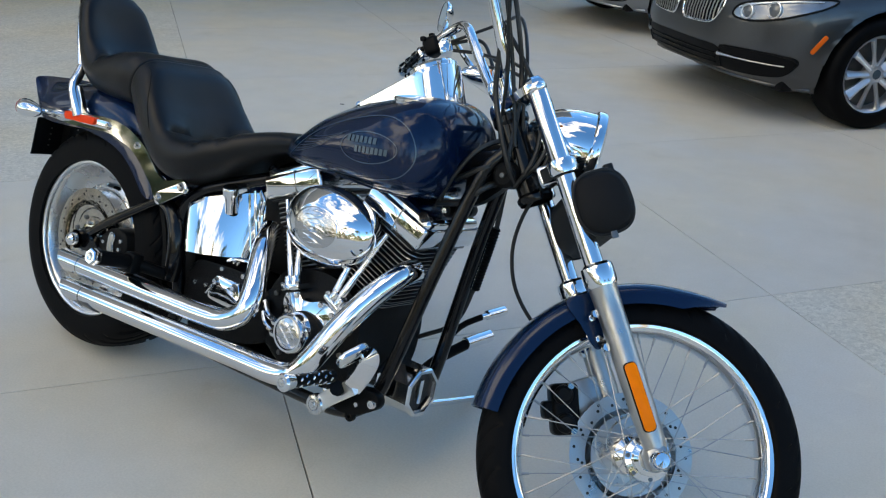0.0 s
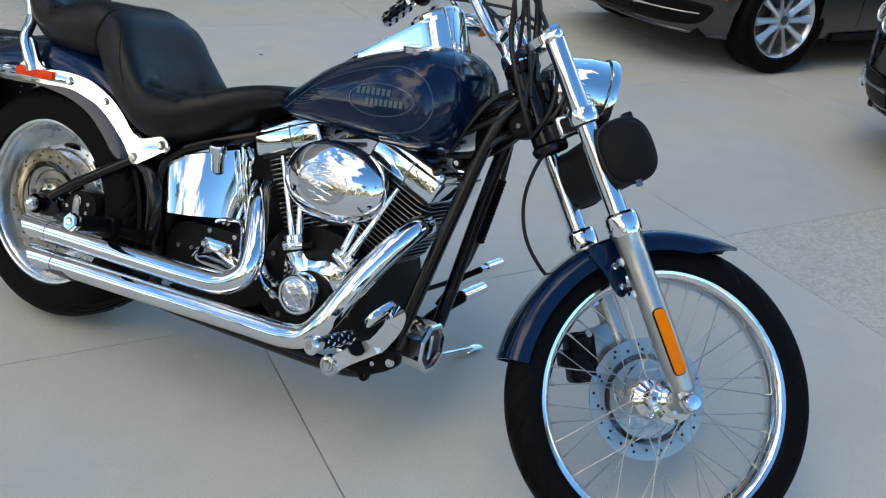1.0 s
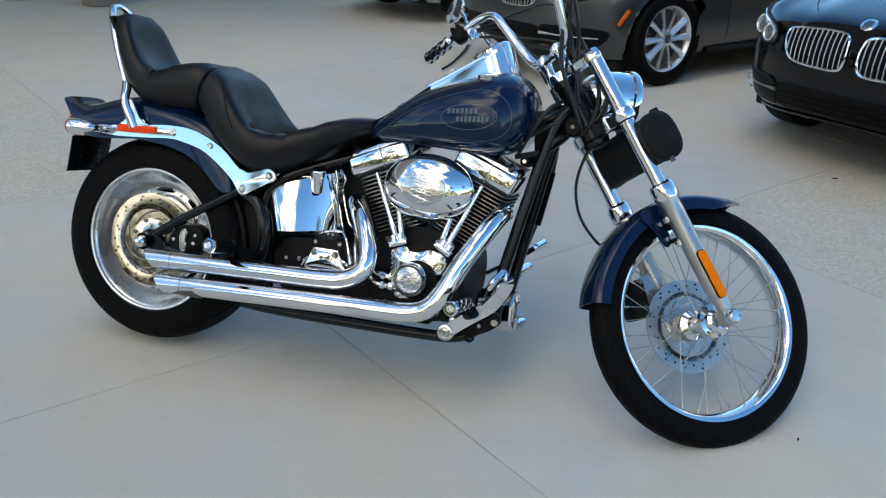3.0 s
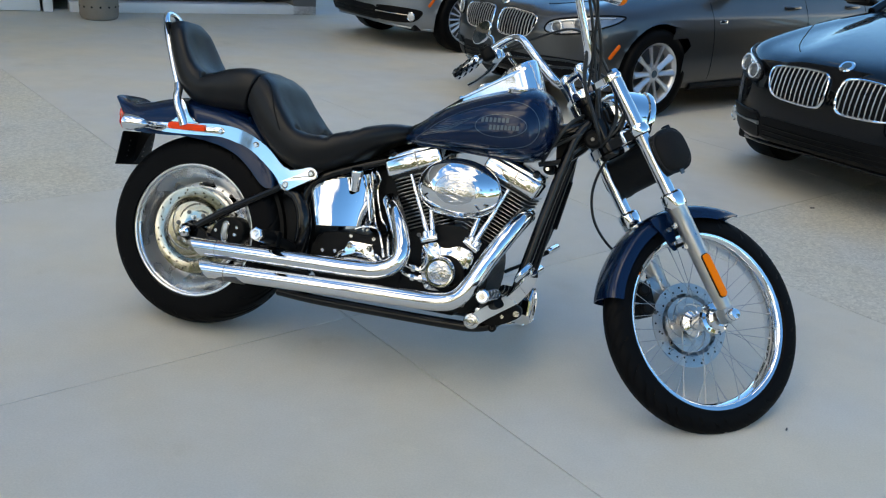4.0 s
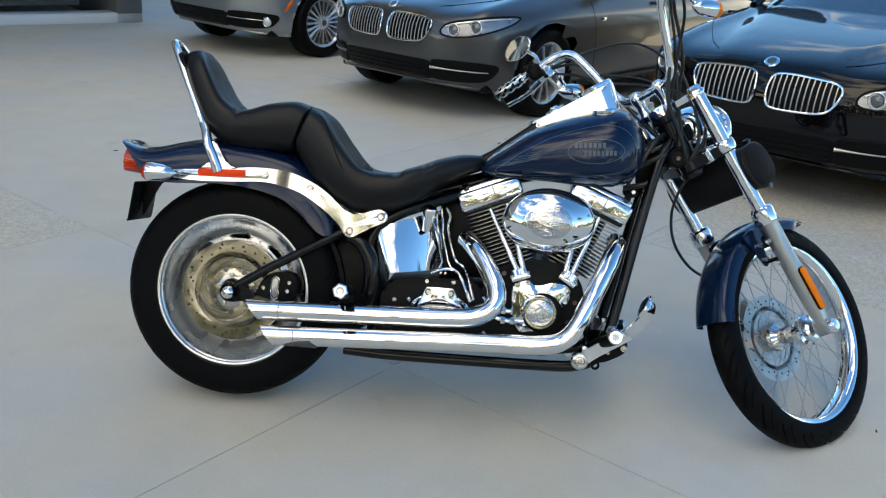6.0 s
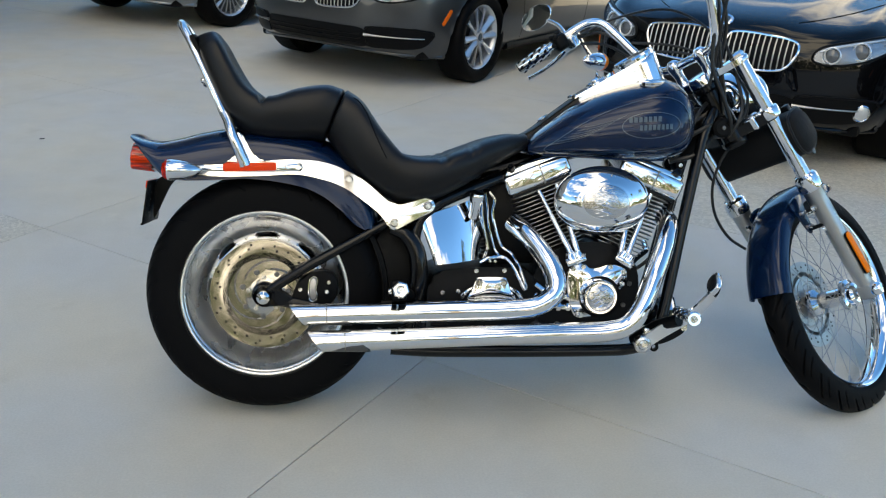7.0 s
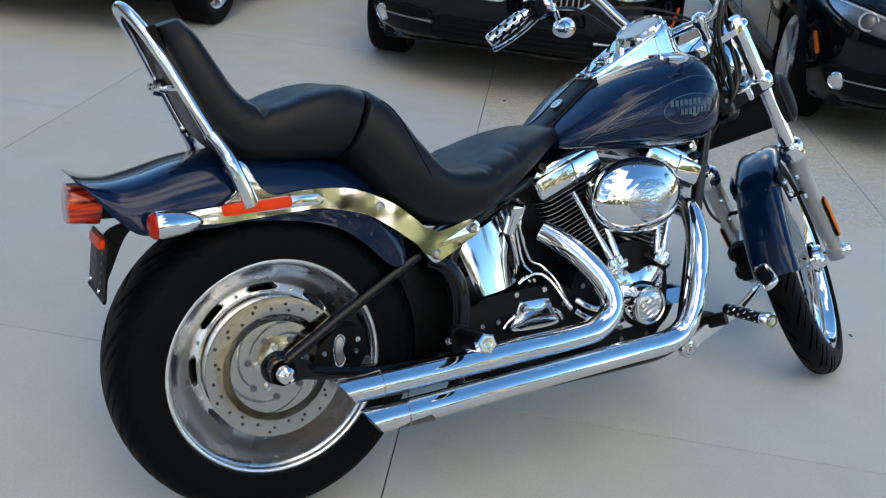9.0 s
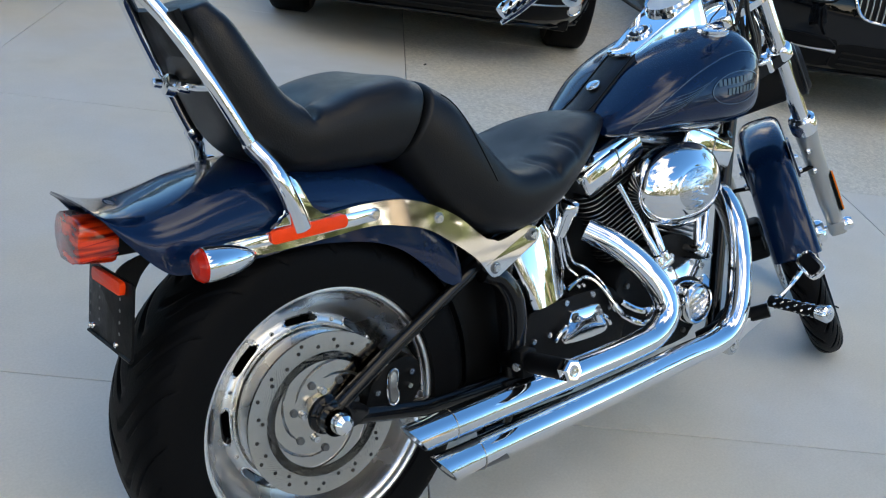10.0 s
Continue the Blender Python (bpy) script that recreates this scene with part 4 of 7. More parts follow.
for lean in (-1, 1):
    am = Matrix.Translation(CRANK + Vector((-0.028 if lean < 0 else 0.004, 0, 0.008 if lean < 0 else 0.006))) @ pose(0, 0, 0, 0, lean * 22.5, 0)
    cyl = part("cylinder", lathe([(0.056, 0.13), (0.056, 0.33)], 24, am, caps=True), GLOSS_BLACK, engine, "finned black cylinder with bright fin edges")
    for k in range(16):
        h = 0.160 + 0.0115 * k
        big = 0.166 if k < 11 else 0.178
        b = prism(rounded(big - 0.01 * max(0, 2 - k), 0.19, 0.035, 6), 0.0027, am @ Matrix.Translation((0, 0, h)))
        b.faces.ensure_lookup_table()
        for i, f in enumerate(b.faces):
            f.material_index = 1 if i > 1 and k % 1 == 0 else 0
        part("fin", b, FIN, cyl, sharp=30)
    rk = block((0.188, 0.226, 0.056), am @ Matrix.Translation((0, 0, 0.375)), None, 0.010, 3)
    rocker = part("rocker_cover", rk, CHROME, engine, "chrome rocker cover")
    part("rocker_cap", block((0.176, 0.208, 0.034), am @ Matrix.Translation((0, 0, 0.402)), None, 0.014, 4), CHROME, rocker)
    part("rocker_split", block((0.003, 0.2275, 0.057), am @ Matrix.Translation((0.012, 0, 0.375)), None), DARK_STEEL, rocker)
    for xx in (-0.062, 0.062):
        part("rocker_bolt", lathe([(0.0001, 0.016), (0.005, 0.016), (0.006, 0.020), (0.010, 0.020), (0.012, 0.0)], 12, am @ Matrix.Translation((xx, -0.094, 0.412)) @ pose(0, 0, 0, 55, 0, 0)), GLOSS_BLACK, rocker)
    part("rocker_base", block((0.172, 0.205, 0.014), am @ Matrix.Translation((0, 0, 0.344)), None, 0.004), GLOSS_BLACK, rocker)
    for dx in (-0.016, 0.016):
        foot_p = CRANK + Vector((lean * 0.064 + (0.0 if lean > 0 else -0.004) + dx * 0.6, -0.158, 0.138))
        head_p = am @ Vector((dx * 1.6 - lean * 0.012, -0.118, 0.335))
        rod = part("pushrod_tube", tube([foot_p, foot_p.lerp(head_p, 0.30), foot_p.lerp(head_p, 0.31), foot_p.lerp(head_p, 0.62), foot_p.lerp(head_p, 0.63), head_p], [0.0088, 0.0088, 0.0078, 0.0078, 0.0062, 0.0062], 14), CHROME, engine, "chrome pushrod tube")
    lm = Matrix.Translation(CRANK + Vector((lean * 0.066 - 0.002, -0.150, 0.126))) @ pose(0, 0, 0, 0, lean * 26 + 6, 0)
    lifter = part("lifter_block", block((0.056, 0.046, 0.015), lm, None, 0.004), CHROME, engine, "chrome lifter block")
    for dx in (-0.0105, 0.0105):
        part("lifter_collar", lathe([(0.0135, -0.004), (0.0135, 0.012), (0.012, 0.015), (0.012, 0.020), (0.010, 0.022)], 16, lm @ Matrix.Translation((dx, -0.008, 0.006))), CHROME, lifter)
    for dx in (-0.024, 0.024):
        bolt(lm @ Vector((dx, -0.0185, 0.008)), (0, -0.6, 1), 0.0055, lifter)
part("carburettor", block((0.10, 0.10, 0.10), Matrix.Translation((0.90, -0.06, 0.585)), None, 0.02), SATIN_BLACK, engine)
# air cleaner
acm = Matrix.Translation((0.904, -0.103, 0.590)) @ pose(0, 0, 0, 90, 0, 0) @ Matrix.Diagonal((1.03, 0.74, 1, 1))
ac = lathe([(0.116, 0.0), (0.124, 0.020), (0.1285, 0.044), (0.1275, 0.050), (0.1235, 0.0565), (0.116, 0.0640), (0.105, 0.0723), (0.092, 0.0798), (0.078, 0.0862), (0.066, 0.0908), (0.0635, 0.0910), (0.0615, 0.0928)], 72, acm)
cleaner = part("air_cleaner", ac, CHROME, engine, "oval chrome air cleaner cover with an etched centre", sharp=50)
part("cleaner_insert", lathe([(0.0615, 0.0928), (0.052, 0.0955), (0.035, 0.0985), (0.018, 0.1000), (0.0001, 0.1005)], 48, acm), CHROME_ETCHED, cleaner, "round insert with raised flame pattern")
part("cleaner_back", lathe([(0.10, 0.0), (0.10, -0.03), (0.0001, -0.03)], 40, acm), SATIN_BLACK, cleaner)
for k in range(13):
    u = (k - 6) / 6
    reach = math.sqrt(max(0.08, 1 - 0.85 * u * u))
    ts = [(-1 + i / 6) * reach for i in range(13)]
    path = [(0.904 + 0.050 * t, -0.2028 + 0.0052 * (t * t + 0.8 * u * u), 0.590 + 0.036 * u + 0.0045 * math.sin(5 * t + 2.2 * k) * (1 - 0.5 * abs(u))) for t in ts]
    part("flame_ridge", tube(path, [0.0003 + 0.0021 * abs(math.sin(math.pi * i / 12 * 2.0 + k)) * math.sin(math.pi * i / 12) for i in range(13)], 8, smooth=2), CHROME, cleaner)
part("cleaner_screw", lathe([(0.0001, 0.003), (0.004, 0.003), (0.005, 0.0035), (0.0085, 0.003), (0.009, 0.0)], 16, across(0.904, -0.2035, 0.590)), CHROME, cleaner)
# cam cover
cm = domed(smooth_outline([(0.815, 0.398), (0.829, 0.412), (0.858, 0.421), (0.876, 0.409), (0.900, 0.410), (0.934, 0.420), (0.972, 0.410), (0.983, 0.388), (0.971, 0.353), (0.946, 0.349), (0.938, 0.318), (0.930, 0.290), (0.911, 0.275), (0.852, 0.268), (0.832, 0.285), (0.820, 0.321), (0.815, 0.366)], 5), 0.038, 0.009, Matrix.Translation((0, -0.125, 0)) @ pose(0, 0, 0, 90, 0, 0), 0.010)
cover = part("cam_cover", cm, CHROME, engine, "chrome cam cover with a round etched timer plate")
part("timer_collar", lathe([(0.0475, -0.004), (0.0475, 0.038), (0.0465, 0.046), (0.043, 0.0515), (0.038, 0.0515)], 48, across(0.896, -0.168, 0.335)), CHROME, cover)
part("timer_recess", lathe([(0.057, -0.006), (0.057, 0.0085), (0.055, 0.0095), (0.0405, 0.0085)], 48, across(0.905, -0.168, 0.330)), SATIN_BLACK, cover)
part("timer_plate", lathe([(0.038, 0.0500), (0.036, 0.0512), (0.02, 0.0535), (0.0001, 0.054)], 40, across(0.896, -0.168, 0.335)), CHROME_ETCHED, cover)
for k in range(6):
    part("flame_ridge", tube([(0.896 + 0.03 * t, -0.2215, 0.335 + 0.009 * (k - 2.5) + 0.004 * math.sin(6 * t + 2 * k)) for t in [(-1 + i / 4) * math.sqrt(max(0.1, 1 - ((k - 2.5) / 3.4) ** 2)) for i in range(9)]], [0.0003 + 0.0018 * math.sin(math.pi * i / 8) for i in range(9)], 6, smooth=2), CHROME, cover)
for q in ((0.831, 0.404), (0.858, 0.411), (0.934, 0.411), (0.970, 0.398), (0.968, 0.365), (0.848, 0.277), (0.916, 0.285)):
    bolt((q[0], -0.163, q[1]), (0, -1, 0), 0.0068, cover)
for z in (0.326, 0.298):
    hose = part("oil_hose", tube([(0.735, -0.135, z + 0.030), (0.765, -0.150, z + 0.010), (0.800, -0.152, z), (0.840, -0.148, z - 0.002)], 0.0075, 10, smooth=4), CHROME, engine, "short bent oil hose with nuts")
    for x in (0.795, 0.822):
        part("hose_nut", lathe([(0.0078, -0.006), (0.0115, -0.006), (0.0115, 0.006), (0.0078, 0.006)], 6, axis_to((x, -0.152, z), (1, 0.1, -0.04))), CHROME, hose)
for q in ((0.760, 0.385), (0.790, 0.430), (0.985, 0.300), (1.000, 0.360), (0.800, 0.245), (0.960, 0.235), (0.88, 0.232)):
    bolt((q[0], -0.127, q[1]), (0, -1, 0), 0.0065, engine, DARK_STEEL)
# gearbox side
tc = domed(smooth_outline([(0.552, 0.310), (0.556, 0.343), (0.566, 0.371), (0.578, 0.377), (0.640, 0.377), (0.652, 0.371), (0.662, 0.345), (0.672, 0.310)], 5), 0.024, 0.006, Matrix.Translation((0, -0.128, 0)) @ pose(0, 0, 0, 90, 0, 0), 0.006)
trans = part("clutch_release_cover", tc, CHROME, bike, "chrome clutch release cover")
for q in ((0.577, 0.362), (0.641, 0.362)):
    part("bolt_washer", lathe([(0.0001, 0.001), (0.011, 0.001), (0.012, -0.004)], 16, across(q[0], -0.154, q[1])), DARK_STEEL, trans)
    bolt((q[0], -0.157, q[1]), (0, -1, 0), 0.0075, trans)
for x, d in ((0.530, 1), (0.694, -1)):
    part("cover_wing", tube([(x, -0.140, 0.318), (x + 0.012 * d, -0.143, 0.334), (x + 0.028 * d, -0.144, 0.344), (x + 0.036 * d, -0.142, 0.346)], 0.0055, 10, smooth=4), CHROME, trans)
for q in ((0.569, 0.391), (0.646, 0.393), (0.520, 0.334), (0.478, 0.330), (0.700, 0.352)):
    bolt((q[0], -0.132, q[1]), (0, -1, 0), 0.0068, trans)
for x in (0.606, 0.620):
    bolt((x, -0.132, 0.418), (0, -1, 0), 0.004, trans)
# oil tank
ot = bmesh.new()
loops = []
for k in range(13):
    v = k / 12
    x0, x1 = 0.452 - 0.044 * v, 0.622 - 0.020 * v
    z0, z1 = 0.410 + 0.124 * v, 0.428 + 0.172 * v
    row = []
    for j in range(21):
        u = j / 20
        row.append(Vector((x0 + (x1 - x0) * u, -0.170 + 0.026 * v - 0.002 * math.sin(math.pi * v) + 0.008 * max(0, (0.08 - u) / 0.08) ** 2 + 0.100 * u ** 2.6, z0 + (z1 - z0) * u)))
    loops.append(row)
rings(ot, loops, closed_ring=False, caps=False)
ot.normal_update()
bmesh.ops.solidify(ot, geom=ot.faces[:], thickness=0.008)
oil = part("oil_tank", ot, CHROME, bike, "chrome horseshoe oil tank mirroring the sky")
part("oil_tank_core", block((0.15, 0.09, 0.13), Matrix.Translation((0.52, 0, 0.49)) @ pose(0, 0, 0, 0, -12, 0), None, 0.02), GLOSS_BLACK, oil)
part("battery_box", block((0.22, 0.11, 0.26), Matrix.Translation((0.70, 0, 0.53)), None, 0.02), SATIN_BLACK, oil)
part("oil_filler", lathe([(0.015, -0.06), (0.016, -0.012), (0.020, -0.010), (0.021, 0.006), (0.018, 0.012), (0.0001, 0.013)], 24, axis_to((0.564, -0.143, 0.593), (0.12, -0.35, 1))), CHROME, oil, "chrome oil filler cap")
LINES = (((0.606, -0.080, 0.605), (0.622, -0.078, 0.580), (0.618, -0.075, 0.540), (0.643, -0.075, 0.457), (0.671, -0.090, 0.435), (0.690, -0.125, 0.400), (0.706, -0.145, 0.345)),
         ((0.594, -0.090, 0.602), (0.602, -0.085, 0.560), (0.606, -0.080, 0.520), (0.624, -0.080, 0.450), (0.640, -0.095, 0.425)),
         ((0.582, -0.095, 0.590), (0.590, -0.088, 0.530), (0.608, -0.085, 0.445)),
         ((0.578, -0.128, 0.414), (0.600, -0.125, 0.424), (0.642, -0.118, 0.428), (0.665, -0.135, 0.410), (0.685, -0.155, 0.373), (0.700, -0.168, 0.344)))
for path, r in zip(LINES, (0.0042, 0.0032, 0.003, 0.0046)):
    line = part("oil_line", tube(path, r, 10, smooth=5), CHROME, oil, "bent chrome oil line")
    if len(path) > 5:
        part("line_sleeve", tube([Vector(path[-2]).lerp(Vector(path[-1]), f) for f in (0.1, 0.2, 0.9, 1.0)], [0.005, 0.0068, 0.0068, 0.005], 12), ALUMINIUM, line)


# exhaust
def pipe(path, r, name):
    pts = catmull(path, 8)
    bm = tube(pts, r, 28)
    bm.verts.ensure_lookup_table()
    end = bm.verts[:28]
    c = sum((v.co for v in end), Vector()) / 28
    for v in end:
        d = v.co - c
        v.co.x -= 0.75 * d.z
    ob = part(name, bm, CHROME, bike, "long chrome slash-cut exhaust pipe", sharp=50)
    inner = [Vector(path[0]) + Vector((0.001 - 0.75 * r * 0.93 * math.sin(a), r * 0.93 * math.cos(a), r * 0.93 * math.sin(a))) for a in [2 * math.pi * k / 28 for k in range(28)]]
    ib = bmesh.new()
    deep = [p + Vector((0.12, 0, 0)) for p in inner]
    out = [v - Vector((0.002, 0, 0)) for v in inner]
    rings(ib, [out, deep], caps=False)
    ib.faces.new([ib.verts.new(p) for p in deep])
    part("pipe_bore", ib, DARK_STEEL, ob, "sooty dark bore")
    for cx in (0.075,):
        part("pipe_seam", lathe([(r + 0.0005, -0.0012), (r + 0.0016, 0), (r + 0.0005, 0.0012)], 28, axis_to(Vector(path[0]) + Vector((cx, 0, 0.0025)), (1, 0, 0.04))), STEEL, ob)
    return ob


upper = pipe([(0.094, -0.250, 0.287), (0.30, -0.250, 0.294), (0.50, -0.248, 0.301), (0.64, -0.246, 0.306), (0.715, -0.243, 0.315), (0.764, -0.235, 0.347), (0.768, -0.218, 0.392), (0.742, -0.185, 0.445), (0.705, -0.140, 0.492), (0.672, -0.09, 0.520)], 0.0275, "exhaust_pipe")
lower = pipe([(0.142, -0.266, 0.221), (0.35, -0.264, 0.230), (0.60, -0.260, 0.240), (0.80, -0.252, 0.246), (0.905, -0.252, 0.251), (0.962, -0.250, 0.268), (1.000, -0.244, 0.312), (1.042, -0.215, 0.400), (1.080, -0.170, 0.478), (1.105, -0.115, 0.528), (1.11, -0.07, 0.54)], 0.0275, "exhaust_pipe")
for x, z in ((0.33, 0.322), (0.46, 0.264)):
    part("pipe_clip", block((0.045, 0.012, 0.01), Matrix.Translation((x, -0.235, z - 0.002)), None, 0.003), SATIN_BLACK, bike)

# pegs and controls
pp = part("passenger_peg", tube([(0.395, -0.14, 0.320), (0.375, -0.19, 0.335), (0.352, -0.240, 0.352)], 0.016, 14, smooth=3), SATIN_BLACK, bike, "passenger foot peg with a chrome end nut")
part("peg_clevis", block((0.040, 0.034, 0.052), axis_to((0.354, -0.240, 0.352), (-0.02, -1, 0.12)) @ pose(0, 0, 0, 90, 0, 0), None, 0.006), SATIN_BLACK, pp)
bolt((0.333, -0.245, 0.350), (-1, -0.2, 0.1), 0.0085, pp)
part("peg_rubber", tube([(0.354, -0.250, 0.356), (0.354, -0.258, 0.357), (0.3525, -0.344, 0.371), (0.352, -0.350, 0.372)], [0.014, 0.0195, 0.0190, 0.016], 20), RUBBER, pp)
part("peg_wear_strip", tube([(0.350, -0.255, 0.3375), (0.349, -0.340, 0.3525)], 0.0028, 8), CHROME, pp)
part("peg_end", tube([(0.352, -0.346, 0.3715), (0.352, -0.349, 0.372), (0.3515, -0.366, 0.3745), (0.3515, -0.369, 0.375)], [0.0195, 0.0215, 0.0215, 0.018], 6), CHROME, pp)
part("peg_dimple", lathe([(0.011, 0.0), (0.010, 0.0012), (0.006, 0.0002), (0.0001, 0.0012)], 16, axis_to((0.3515, -0.3693, 0.375), (0, -1, 0.14))), ALUMINIUM, pp)
ctl = part("forward_control", tube([(1.02, -0.13, 0.20), (1.06, -0.20, 0.255), (1.10, -0.26, 0.285)], 0.017, 12, smooth=4), SATIN_BLACK, bike, "black forward control bracket with chrome brake pedal")
part("control_bracket", prism(smooth_outline([(1.02, 0.205), (1.05, 0.198), (1.09, 0.203), (1.13, 0.222), (1.155, 0.245), (1.145, 0.270), (1.10, 0.270), (1.05, 0.250)], 4), 0.028, Matrix.Translation((0, -0.150, 0)) @ pose(0, 0, 0, 90, 0, 0), None, 0.005), SATIN_BLACK, ctl)
part("bracket_eye", lathe([(0.006, 0.0), (0.006, 0.010), (0.013, 0.010), (0.013, 0.0), (0.006, 0.0)], 18, across(1.070, -0.150, 0.188)), SATIN_BLACK, ctl)
bolt((1.142, -0.180, 0.248), (0, -1, 0), 0.010, ctl)
bolt((1.100, -0.180, 0.232), (0, -1, 0), 0.006, ctl)
arm = part("brake_arm", strap([(1.010, -0.216, 0.200), (1.045, -0.221, 0.231), (1.085, -0.236, 0.262), (1.128, -0.253, 0.294), (1.139, -0.258, 0.303)],
                        [(0, 1, 0.03)] * 5, 0.036, 0.009), RIM_LIP, ctl, "flat chrome brake pedal arm", sharp=28)
part("arm_bend", strap([(1.137, -0.257, 0.300), (1.152, -0.266, 0.318), (1.172, -0.276, 0.346), (1.184, -0.283, 0.368), (1.190, -0.287, 0.384), (1.187, -0.291, 0.396), (1.178, -0.297, 0.402)],
                       [(-0.45, 1, 0.1), (-0.6, 1, 0.1), (-0.7, 1, 0.1), (-0.8, 1, 0.1), (-1.0, 0.7, -0.1), (-0.6, 0.3, -0.8), (-0.1, 0.2, -1)], 0.041, 0.008), CHROME, arm, sharp=28)
part("arm_stop", block((0.016, 0.016, 0.022), Matrix.Translation((1.030, -0.206, 0.240)), None, 0.003), ALUMINIUM, ctl)
part("pivot_bolt", lathe([(0.0001, 0.014), (0.006, 0.014), (0.007, 0.010), (0.012, 0.0095), (0.013, 0.006), (0.0145, 0.009), (0.021, 0.008), (0.024, 0.004), (0.024, -0.010)], 24, across(1.017, -0.220, 0.209)), ALUMINIUM, ctl)
along, facing = Vector((0.28, 0.85, 0.43)).normalized(), Vector((-0.85, 0.0, 0.5))
facing = (facing - along * facing.dot(along)).normalized()
pedal_m = Matrix.Translation((1.1675, -0.316, 0.391)) @ Matrix((along.cross(facing), along, facing)).transposed().to_4x4()
pad = part("pedal_pad", prism(rounded(0.044, 0.072, 0.014), 0.012, pedal_m @ Matrix.Translation((0, 0, -0.006)), None, 0.003), CHROME, ctl)
part("pad_rubber", prism(rounded(0.030, 0.056, 0.010), 0.004, pedal_m @ Matrix.Translation((0, 0, 0.005)), None, 0.001), SATIN_BLACK, pad)
fp = part("rider_peg", tube([(1.090, -0.270, 0.311), (1.082, -0.400, 0.317)], 0.0135, 18), SATIN_BLACK, ctl, "black foot peg with chrome studs")
for k in range(6):
    for j in range(6):
        an = 2 * math.pi * (j + 0.5 * (k % 2)) / 6
        c_ = Vector((1.0895 - 0.0009 * k, -0.288 - 0.0175 * k, 0.3118 + 0.0008 * k))
        n_ = Vector((math.cos(an), 0, math.sin(an)))
        fr_ = Matrix((Vector((0, 1, 0)), n_.cross(Vector((0, 1, 0))), n_)).transposed().to_4x4()
        part("peg_stud", block((0.009, 0.005, 0.003), Matrix.Translation(c_ + n_ * 0.0138) @ fr_ @ pose(0, 0, 0, 0, 0, 35), None, 0.0012, 1), CHROME, fp)
part("peg_cap", tube([(1.083, -0.390, 0.317), (1.0815, -0.414, 0.318), (1.081, -0.419, 0.3183)], [0.0155, 0.0200, 0.016], 18), CHROME, fp)
part("peg_screw", lathe([(0.0001, 0.003), (0.004, 0.003), (0.0045, 0.0015), (0.009, 0.0015), (0.010, -0.001)], 16, axis_to((1.081, -0.4195, 0.3184), (0, -1, 0.05))), ALUMINIUM, fp)
ls = part("shift_control", tube([(1.02, 0.13, 0.20), (1.06, 0.18, 0.27), (1.10, 0.245, 0.318)], 0.014, 12, smooth=4), SATIN_BLACK, bike, "left forward control with shift and foot pegs")
part("shift_arm", tube([(1.07, 0.16, 0.30), (1.10, 0.19, 0.37), (1.150, 0.205, 0.412)], 0.008, 10, smooth=3), SATIN_BLACK, ls)
part("shift_peg", tube([(1.150, 0.200, 0.412), (1.153, 0.216, 0.415), (1.154, 0.220, 0.416), (1.166, 0.280, 0.426)], [0.007, 0.008, 0.0125, 0.0125], 14), CHROME, ls)
part("rider_peg", tube([(1.098, 0.238, 0.319), (1.114, 0.326, 0.335)], 0.0165, 16), CHROME, ls)
# oil filter, side stand
flt = axis_to((1.092, -0.014, 0.252), (1, -0.04, 0.0))
filt = part("oil_filter", lathe([(0.040, -0.04), (0.0465, -0.03), (0.0465, 0.058), (0.0475, 0.066), (0.0455, 0.071), (0.040, 0.071), (0.039, 0.060)], 8, flt @ pose(0, 0, 0, 0, 0, 22.5) @ Matrix.Diagonal((1.25, 1.32, 1, 1))), CHROME, bike, "chrome hexagonal oil filter")
part("filter_end", lathe([(0.041, 0.060), (0.0001, 0.056)], 8, flt @ pose(0, 0, 0, 0, 0, 22.5) @ Matrix.Diagonal((1.25, 1.32, 1, 1))), GLOSS_BLACK, filt)
part("filter_ridge", block((0.012, 0.060, 0.008), flt @ Matrix.Translation((0, 0, 0.061)), None, 0.003), CHROME, filt)
inv = bike_pose.inverted()
toe = inv @ Vector((1.095, 0.318, 0.012))
stand = part("side_stand", tube([(1.00, 0.14, 0.185), (1.03, 0.17, 0.14), toe], [0.012, 0.011, 0.009], 12, smooth=4), CHROME, bike, "chrome side stand resting on the concrete")
part("stand_foot", block((0.030, 0.075, 0.008), Matrix.Translation(toe) @ bike_pose.to_quaternion().inverted().to_matrix().to_4x4() @ pose(0, 0, 0, 0, 0, -30), None, 0.004), CHROME, stand)

# ---- steered front end ----
RAKE, STEER, LEG = radians(34.1), 40.0, 0.1215
sa = Vector((-math.sin(RAKE), 0, math.cos(RAKE)))
sf = Vector((math.cos(RAKE), 0, math.sin(RAKE)))
so = Vector((1.434, 0.010, 0.605))
FORK = Matrix.Translation(so) @ Matrix((sf, (0, 1, 0), sa)).transposed().to_4x4() @ pose(0, 0, 0, 0, 0, STEER)
# in FORK's own frame x leads ahead, y to the left, z up along the legs


def fpart(name, bm, material, parent=None, label="", sharp=32):
    bm.transform(FORK)
    return part(name, bm, material, parent or bike, label, sharp=sharp)


